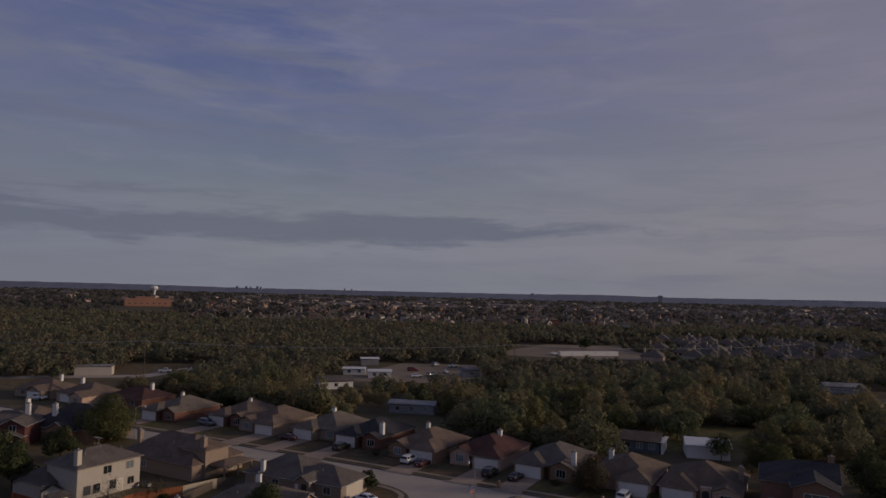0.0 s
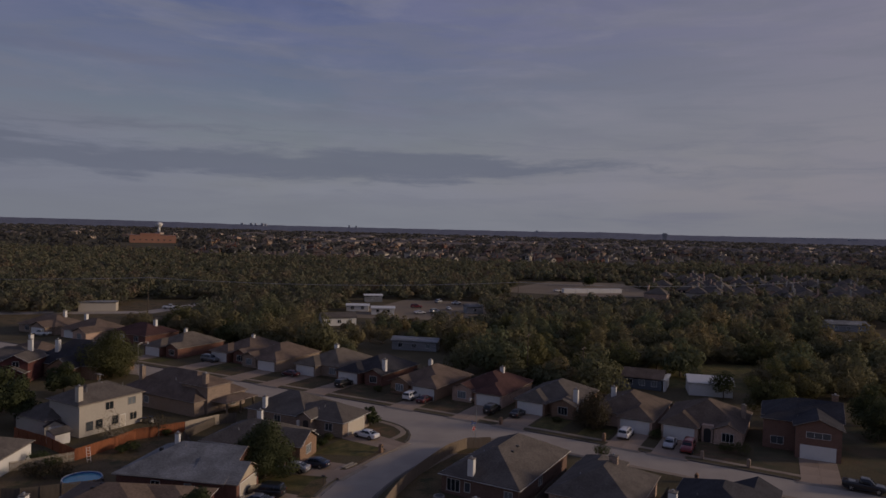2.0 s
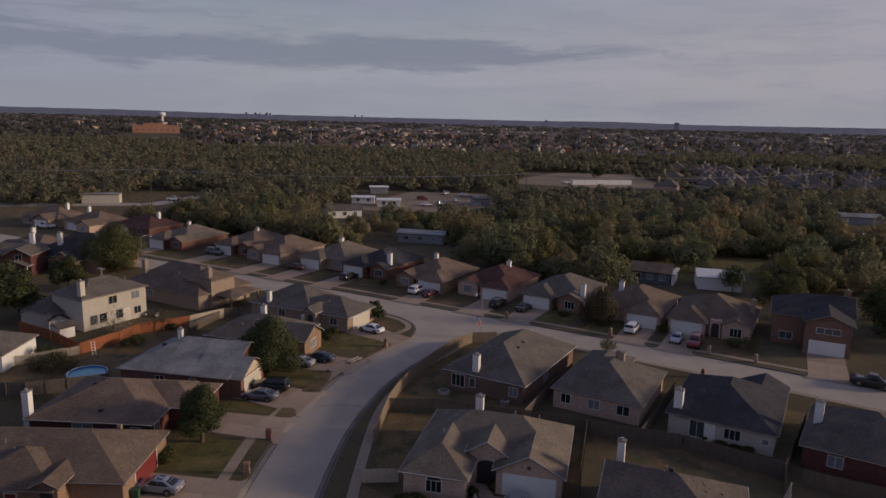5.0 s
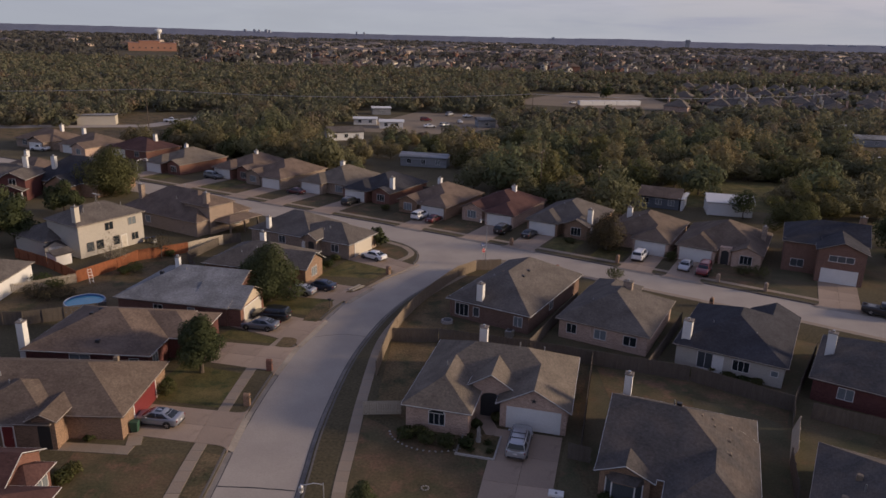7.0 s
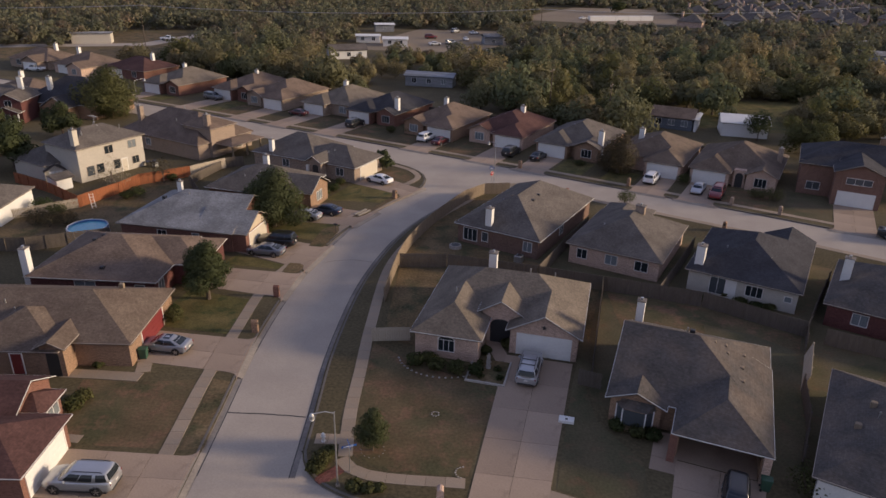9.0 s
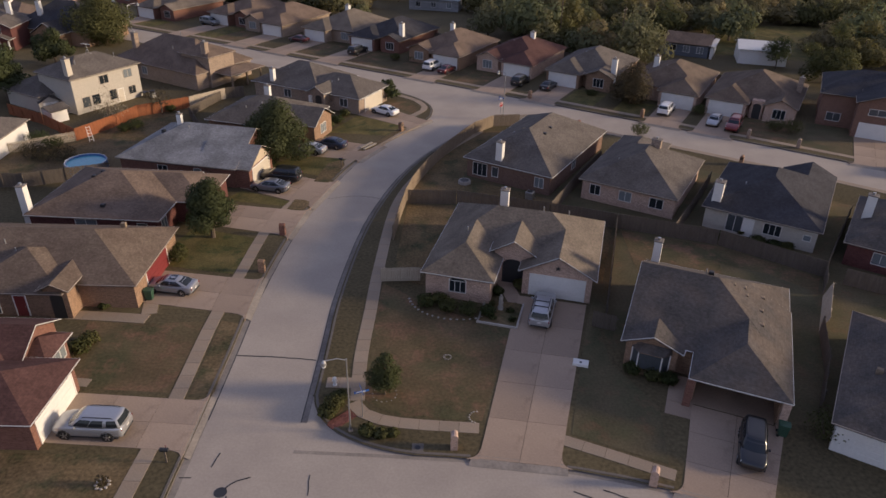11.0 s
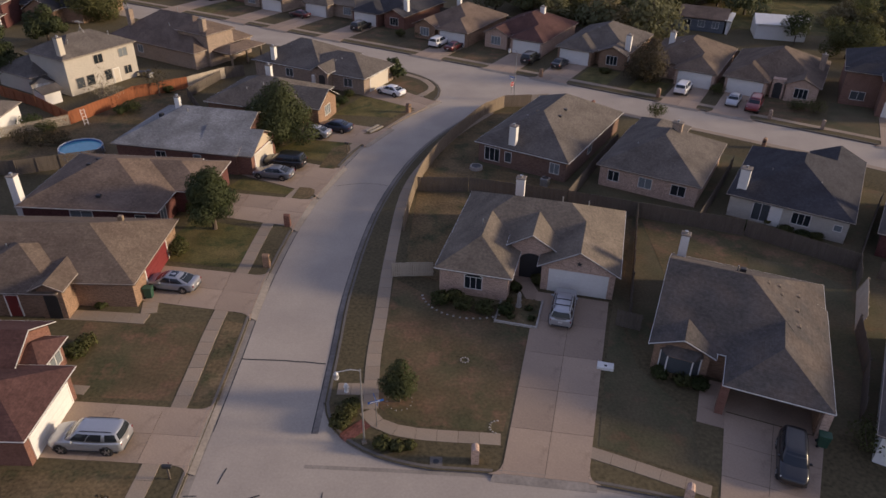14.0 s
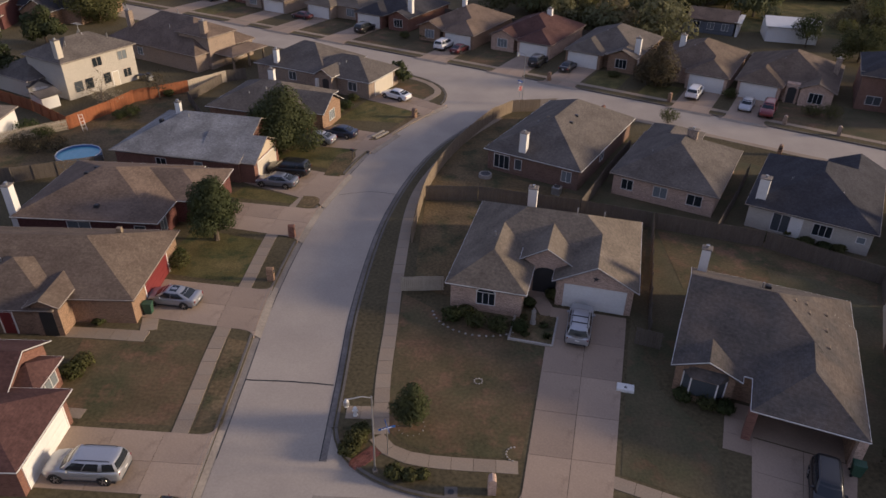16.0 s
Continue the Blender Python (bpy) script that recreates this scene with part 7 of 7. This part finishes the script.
def sign_post(label, xy, heading, stop=False, h=2.9):
    r = root("street_sign", label, "street sign", pose(*xy, 0, 0, 0, heading))
    part("pole", MB().tube([(0, 0, -0.1), (0, 0, h)], 0.035, 8), STEEL, r)
    for a, z in ((0, h), (90, h + 0.17)):
        m = pose(0, 0, z, 0, 0, a)
        p = part("name_blade", MB().box(-0.55, 0.55, -0.012, 0.012, 0, 0.17), SIGNB, r, "blue street name blade", m)
        part("lettering", MB().box(-0.4, 0.3, -0.017, 0.017, 0.055, 0.11), WHITE, p, "white bar of lettering")
    if stop:
        oct_ = [(0.38 * math.cos(math.pi / 8 + k * math.pi / 4), 0.38 * math.sin(math.pi / 8 + k * math.pi / 4)) for k in range(8)]
        m = pose(0, -0.06, 2.2, 90, 0, 0)
        b = part("border", MB().prism([(x * 1.08, y * 1.08) for x, y in oct_], -0.01, 0.008), WHITE, r, "", m)
        part("stop_plate", MB().prism(oct_, 0.008, 0.016), SIGNR, b, "red eight-sided stop plate")
        cu = bpy.data.curves.new("stop_text", "FONT")
        cu.body, cu.size, cu.align_x, cu.align_y, cu.extrude = "STOP", 0.26, "CENTER", "CENTER", 0.003
        cu.materials.append(WHITE)
        dg = new("stop_text", cu)
        me = bpy.data.meshes.new_from_object(dg.evaluated_get(bpy.context.evaluated_depsgraph_get()))
        bpy.data.objects.remove(dg)
        part("lettering", me, None, b, at=pose(0, 0, 0.021))


sign_post("blue street name sign on a thin pole", (-5.7, 46.9), 20, False, 2.3)
sign_post("stop sign under blue street name blades", (8.2, 113.4), 40, True, 3.0)


def brick_mailbox(label, xy, heading, material=BR_PINK, h=1.35, w=0.5):
    r = root("mailbox", label, "mailbox", pose(*xy, 0, 0, 0, heading), "kerbside mailboxes")
    arch_ = [(-w / 2, 0.0), (w / 2, 0.0), (w / 2, h - 0.25)] + [(w / 2 * math.cos(a), h - 0.25 + 0.25 * math.sin(a)) for a in (math.pi * k / 6 for k in range(1, 6))] + [(-w / 2, h - 0.25)]
    mb = MB()
    mb.prism(arch_, -0.3, 0.3, pose(0, 0, 0, 90, 0, 0))
    part("pillar", mb, material, r)
    part("box_door", MB().box(-0.13, 0.13, -0.33, -0.28, h - 0.55, h - 0.25), DARK, r)


def post_mailbox(label, xy, heading):
    r = root("mailbox", label, "mailbox", pose(*xy, 0, 0, 0, heading), "kerbside mailboxes")
    part("post", MB().box(-0.05, 0.05, -0.05, 0.05, -0.1, 1.05), WOODG, r)
    mb = MB().prism([(-0.12, 1.05), (0.12, 1.05), (0.12, 1.2), (0.06, 1.28), (-0.06, 1.28), (-0.12, 1.2)], -0.28, 0.28, pose(0, 0, 0, 90, 0, 0))
    part("box", mb, DARK, r)
    part("flag", MB().box(0.12, 0.135, -0.1, -0.06, 1.1, 1.4), SIGNR, r)


for xy, hd, m_ in (((0.9, 44.1), 180, BR_PINK), ((13.9, 41.3), 160, BR_PINK), ((-17.6, 66.6), 90, BR_BROWN), ((-17.2, 74.2), 90, BR_RED), ((13.8, 124.0), 150, BR_BROWN), ((30.6, 115.4), 150, BR_BROWN), ((44.2, 107.0), 150, BR_TAN), ((50.0, 103.4), 150, BR_TAN), ((-6.7, 106.8), 50, BR_BROWN), ((39.4, 96.6), -30, BR_BROWN), ((19.6, 109.4), -30, BR_RED)):
    brick_mailbox("arched brick mailbox pillar by the kerb", xy, hd, m_)
for xy, hd in (((-18.2, 42.2), 90), ((-13.5, 92.7), 60)):
    post_mailbox("dark metal mailbox on a wooden post", xy, hd)
hyd = root("fire_hydrant", "white cast-iron fire hydrant on bare grass", "hydrant", pose(-8.2, 50.3, 0))
part("barrel", MB().tube([(0, 0, 0), (0, 0, 0.08), (0, 0, 0.09), (0, 0, 0.6), (0, 0, 0.62), (0, 0, 0.68), (0, 0, 0.78), (0, 0, 0.82)], [0.17, 0.17, 0.12, 0.12, 0.16, 0.15, 0.08, 0.03], 12), WHITE, hyd)
for a in (0, 90, 180):
    part("nozzle", MB().tube([(0, 0, 0.45), (0.2 * math.cos(radians(a)), 0.2 * math.sin(radians(a)), 0.45)], 0.06, 8), WHITE, hyd)

pool = root("swimming_pool", "round blue above-ground swimming pool", "pool", pose(-45.2, 90.3, 0))
ring = MB()
for k in range(28):
    a, b = 2 * math.pi * k / 28, 2 * math.pi * (k + 1) / 28
    for r0, r1, z0, z1 in ((2.45, 2.45, 0, 1.1), (2.3, 2.3, 1.1, 0.5), (2.45, 2.3, 1.1, 1.1)):
        ring.face((r0 * math.cos(a), r0 * math.sin(a), z0), (r0 * math.cos(b), r0 * math.sin(b), z0), (r1 * math.cos(b), r1 * math.sin(b), z1), (r1 * math.cos(a), r1 * math.sin(a), z1))
part("wall", ring, POOLW, pool)
part("water", MB().face(*[(2.3 * math.cos(2 * math.pi * k / 28), 2.3 * math.sin(2 * math.pi * k / 28), 0.92) for k in range(28)]), WATERP, pool, "blue pool water")
for k in range(14):
    a = 2 * math.pi * k / 14
    part("upright", MB().tube([(2.5 * math.cos(a), 2.5 * math.sin(a), 0), (2.48 * math.cos(a), 2.48 * math.sin(a), 1.15)], 0.035, 6), WHITE, pool)
for k in range(14):
    a, b = 2 * math.pi * k / 14, 2 * math.pi * (k + 1) / 14
    part("rim_bar", MB().tube([(2.48 * math.cos(a), 2.48 * math.sin(a), 1.15), (2.48 * math.cos(b), 2.48 * math.sin(b), 1.15)], 0.04, 6), WHITE, pool)
lad = root("pool_ladder", "white leaning pool ladder by the fence", "ladder", pose(-48.9, 99.8, 0, 0, 0, 40))
for s in (-0.25, 0.25):
    part("rail", MB().tube([(s, 0, 0), (s, 0.7, 2.0)], 0.035, 6), WHITE, lad)
for k in range(5):
    part("rung", MB().tube([(-0.25, 0.14 * k + 0.1, 0.4 * k + 0.28), (0.25, 0.14 * k + 0.1, 0.4 * k + 0.28)], 0.03, 6), WHITE, lad)
block_house("garden_shed", "small white garden shed beside a cream house", "shed", (-59.6, 107.8), -32, 2.6, 2.4, 1.9, WHITE, SH_GREY, 0.3, "y", wins=0)

bed = root("flower_bed", "stone-edged garden bed with statue and plants", "garden bed", pose(5.1, 60.4, 0, 0, 0, -14))
part("soil", MB().box(-1.7, 1.7, -1.9, 1.9, 0, 0.09), YARD, bed)
for x0, x1, y0, y1 in ((-1.8, 1.8, -2.0, -1.85), (-1.8, -1.65, -1.85, 1.9), (1.65, 1.8, -1.85, 1.9)):
    part("edging", MB().box(x0, x1, y0, y1, 0, 0.2), ROCK, bed)
fig = root("statue", "pale stone garden statue on a plinth", "statue", pose(5.1, 61.0, 0.09))
st = MB().tube([(0, 0, 0), (0, 0, 0.25), (0, 0, 0.3), (0, 0, 0.7), (0, 0, 1.0), (0, 0, 1.25), (0, 0, 1.35), (0, 0, 1.5)], [0.25, 0.25, 0.18, 0.2, 0.17, 0.2, 0.08, 0.09], 10)
st.smooth = True
sm = st.mesh("statue", ROCK)
bpy.data.objects.remove(fig)
tagged(part("statue", sm, None, None, at=pose(5.1, 61.0, 0.09)), "pale stone garden statue on a round plinth", "statue")
for k, (x, y) in enumerate(((4.3, 59.4), (6.0, 59.2), (4.4, 61.6), (5.9, 60.6))):
    shrub("low flowering plant in a stone-edged bed", (x, y), 0.55, 0.42, 200 + k, LEAF_S, 120)


def stones(label, centre, ring_r, n, size, arc_=2 * math.pi, start=0.0, turn=1.0):
    r = root("stone_ring", label, "stones", pose(*centre, 0))
    for k in range(n):
        a = start + arc_ * k / n
        part("stone", MB().blob((ring_r * math.cos(a), ring_r * turn * math.sin(a), size * 0.4), (size, size * 0.8, size * 0.6), 6, 0.2, k), ROCK, r)


stones("ring of pale stones in a dry lawn", (0.4, 54.0), 0.3, 9, 0.085)
stones("curved row of pale stones at a drive's edge", (2.6, 47.1), 0.6, 8, 0.085, math.pi, 1.6)
stones("ring of pale stones round a young tree", (-4.3, 49.4), 0.9, 14, 0.055)
stones("ring of pale stones round a shrub", (-21.6, 40.2), 0.42, 9, 0.13)
stones("curved stone edging of a shrub bed", (1.2, 63.0), 4.4, 22, 0.12, math.pi * 0.9, math.pi * 1.05, 0.85)
shrub("thin dry shrub ringed with stones", (-21.6, 40.2), 1.0, 0.5, 230, LEAF_R, 70)
boxl = root("utility_box", "low white utility box on a lawn", "utility box", pose(11.1, 53.5, 0, 0, 0, -14))
part("lid", MB().box(-0.62, 0.62, -0.36, 0.36, 0, 0.28, bev=0.05), WHITE, boxl)
part("vent_hole", MB().box(-0.1, 0.1, -0.2, 0.0, 0.27, 0.29), DARK, boxl)
inlet = root("drain_cover", "square concrete drain cover by the kerb", "drain", pose(-1.6, 44.0, 0))
part("frame", MB().box(-0.4, 0.4, -0.4, 0.4, 0, 0.03), KERB, inlet)
part("cover", MB().tube([(0, 0, 0.02), (0, 0, 0.045)], 0.2, 12), DARK, inlet)


def wheelie_bin(label, xy, heading, material=BINM):
    r = root("wheeled_bin", label, "bin", pose(*xy, 0.03, 0, 0, heading), "wheeled bins")
    part("body", MB().loft([[(-0.24, -0.28, 0.05), (0.24, -0.28, 0.05), (0.24, 0.28, 0.05), (-0.24, 0.28, 0.05)], [(-0.3, -0.36, 1.0), (0.3, -0.36, 1.0), (0.3, 0.36, 1.0), (-0.3, 0.36, 1.0)]]), material, r)
    part("lid", MB().box(-0.32, 0.32, -0.4, 0.4, 1.0, 1.08, bev=0.03), material, r)
    for s in (-1, 1):
        part("wheel", MB().tube([(s * 0.26, 0.3, 0.1), (s * 0.32, 0.3, 0.1)], 0.1, 10), TYRE, r)


wheelie_bin("green wheeled bin at a brick corner", (-26.5, 61.4), 90)
wheelie_bin("green wheeled bin beside a shaded drive", (24.2, 46.0), 70)
wheelie_bin("green wheeled bin in a back yard", (-41.6, 115.6), 20)
ac = root("air_conditioner", "grey air-conditioning unit by a brick wall", "air conditioner", pose(10.0, 84.6, 0, 0, 0, -30))
part("case", MB().box(-0.45, 0.45, -0.45, 0.45, 0, 0.9, bev=0.04), STEEL, ac)
part("fan_grille", MB().tube([(0, 0, 0.9), (0, 0, 0.93)], 0.36, 14), DARK, ac)
fire = root("fire_pit", "low stone fire pit in a back yard", "fire pit", pose(2.3, 88.6, 0))
part("ring", MB().tube([(0, 0, 0), (0, 0, 0.4)], [0.8, 0.75], 12), ROCK, fire)
part("pit", MB().tube([(0, 0, 0.38), (0, 0, 0.42)], [0.55, 0.55], 12), DARK, fire)
pl = root("lumber", "two pale planks lying by the kerb", "planks", pose(-10.6, 100.1, 0.044, 0, 0, 57))
for k in range(2):
    part("plank", MB().box(-1.3, 1.3, -0.15 + k * 0.66, 0.15 + k * 0.66, 0, 0.14), WOODP, pl)


def utility_pole(label, xy, h, heading=0):
    r = root("utility_pole", label, "utility pole", pose(*xy, 0, 0, 0, heading), "utility poles")
    part("pole", MB().tube([(0, 0, -0.2), (0, 0, h)], [0.16, 0.1], 8), BARK, r)
    part("crossarm", MB().box(-1.1, 1.1, -0.06, 0.06, h - 0.7, h - 0.55), BARK, r)
    for x in (-0.95, 0.95, 0.3):
        part("insulator", MB().tube([(x, 0, h - 0.55), (x, 0, h - 0.4)], 0.05, 6), STEEL, r)


utility_pole("tall wooden utility pole by a field", (-141.0, 262.0), 13.0, 20)
utility_pole("wooden utility pole behind the row houses", (23.4, 160.0), 11.5, 60)
utility_pole("wooden utility pole at the wood's edge", (-62.0, 222.0), 10.5, 60)
utility_pole("wooden utility pole among trees", (36.0, 158.0), 9.0, 60)
LINE = [(-270.0, 252.0), (-106.0, 262.0), (36.0, 284.0), (180.0, 330.0)]
for k, (a, b) in enumerate(zip(LINE, LINE[1:])):
    utility_pole("wooden power line pole above the wood", b, 14.0, 20)
    sag = [(a[0] + (b[0] - a[0]) * t, a[1] + (b[1] - a[1]) * t, 13.5 - 8.0 * t * (1 - t)) for t in (i / 12 for i in range(13))]
    tagged(part("power_cable", MB().tube(sag, 0.085, 5), STEEL), "pale sagging power cable above the wood", "cable")


garden_shed = root("garden_shed", "small grey-roofed garden shed with white double doors", "shed", pose(-60.6, 112.2, 0, 0, 0, 32))
shed_roof = MB()
shed_walls = MB().box(-1.5, 1.5, -1.2, 1.2, -0.05, 1.75)
gable_wall(shed_walls, hip_roof(shed_roof, -1.5, 1.5, -1.2, 1.2, 1.7, 0.6, "y", "gable", "gable", 0.15, 0.08), "gable", "gable", 1.7, 0.15)
part("wall", shed_walls, BR_WHITE, garden_shed)
part("roof", shed_roof, SH_GREY, garden_shed)
for side in (-1, 1):
    part("door", MB().box(side * 0.5 - 0.46, side * 0.5 + 0.46, -1.26, -1.19, 0.05, 1.7), WHITE, garden_shed)


def garden_table(label, xy, heading):
    r = root("garden_table", label, "table", pose(*xy, 0, 0, 0, heading))
    part("tabletop", MB().box(-0.9, 0.9, -0.5, 0.5, 0.70, 0.75, bev=0.01), DARK, r)
    for x in (-0.8, 0.8):
        for y in (-0.4, 0.4):
            part("leg", MB().box(x - 0.03, x + 0.03, y - 0.03, y + 0.03, 0, 0.70), DARK, r)


def barbecue(label, xy, heading):
    r = root("barbecue", label, "barbecue", pose(*xy, 0, 0, 0, heading))
    part("cabinet", MB().box(-0.45, 0.45, -0.28, 0.28, 0.08, 0.85, bev=0.02), STEEL, r)
    part("hood", MB().loft([[(-0.45, -0.3, 0.86), (0.45, -0.3, 0.86), (0.45, 0.3, 0.86), (-0.45, 0.3, 0.86)], [(-0.45, -0.2, 1.12), (0.45, -0.2, 1.12), (0.45, 0.25, 1.18), (-0.45, 0.25, 1.18)]]), DARK, r)
    for s_ in (-1, 1):
        part("side_shelf", MB().box(s_ * 0.7 - 0.22, s_ * 0.7 + 0.22, -0.25, 0.25, 0.82, 0.85), STEEL, r)
        part("wheel", MB().tube([(s_ * 0.4, -0.2, 0.08), (s_ * 0.45, -0.2, 0.08)], 0.08, 10), TYRE, r)


garden_table("dark garden table behind a cream house", (-49.8, 120.6), -20)
barbecue("covered barbecue beside a garden table", (-47.9, 119.9), -40)
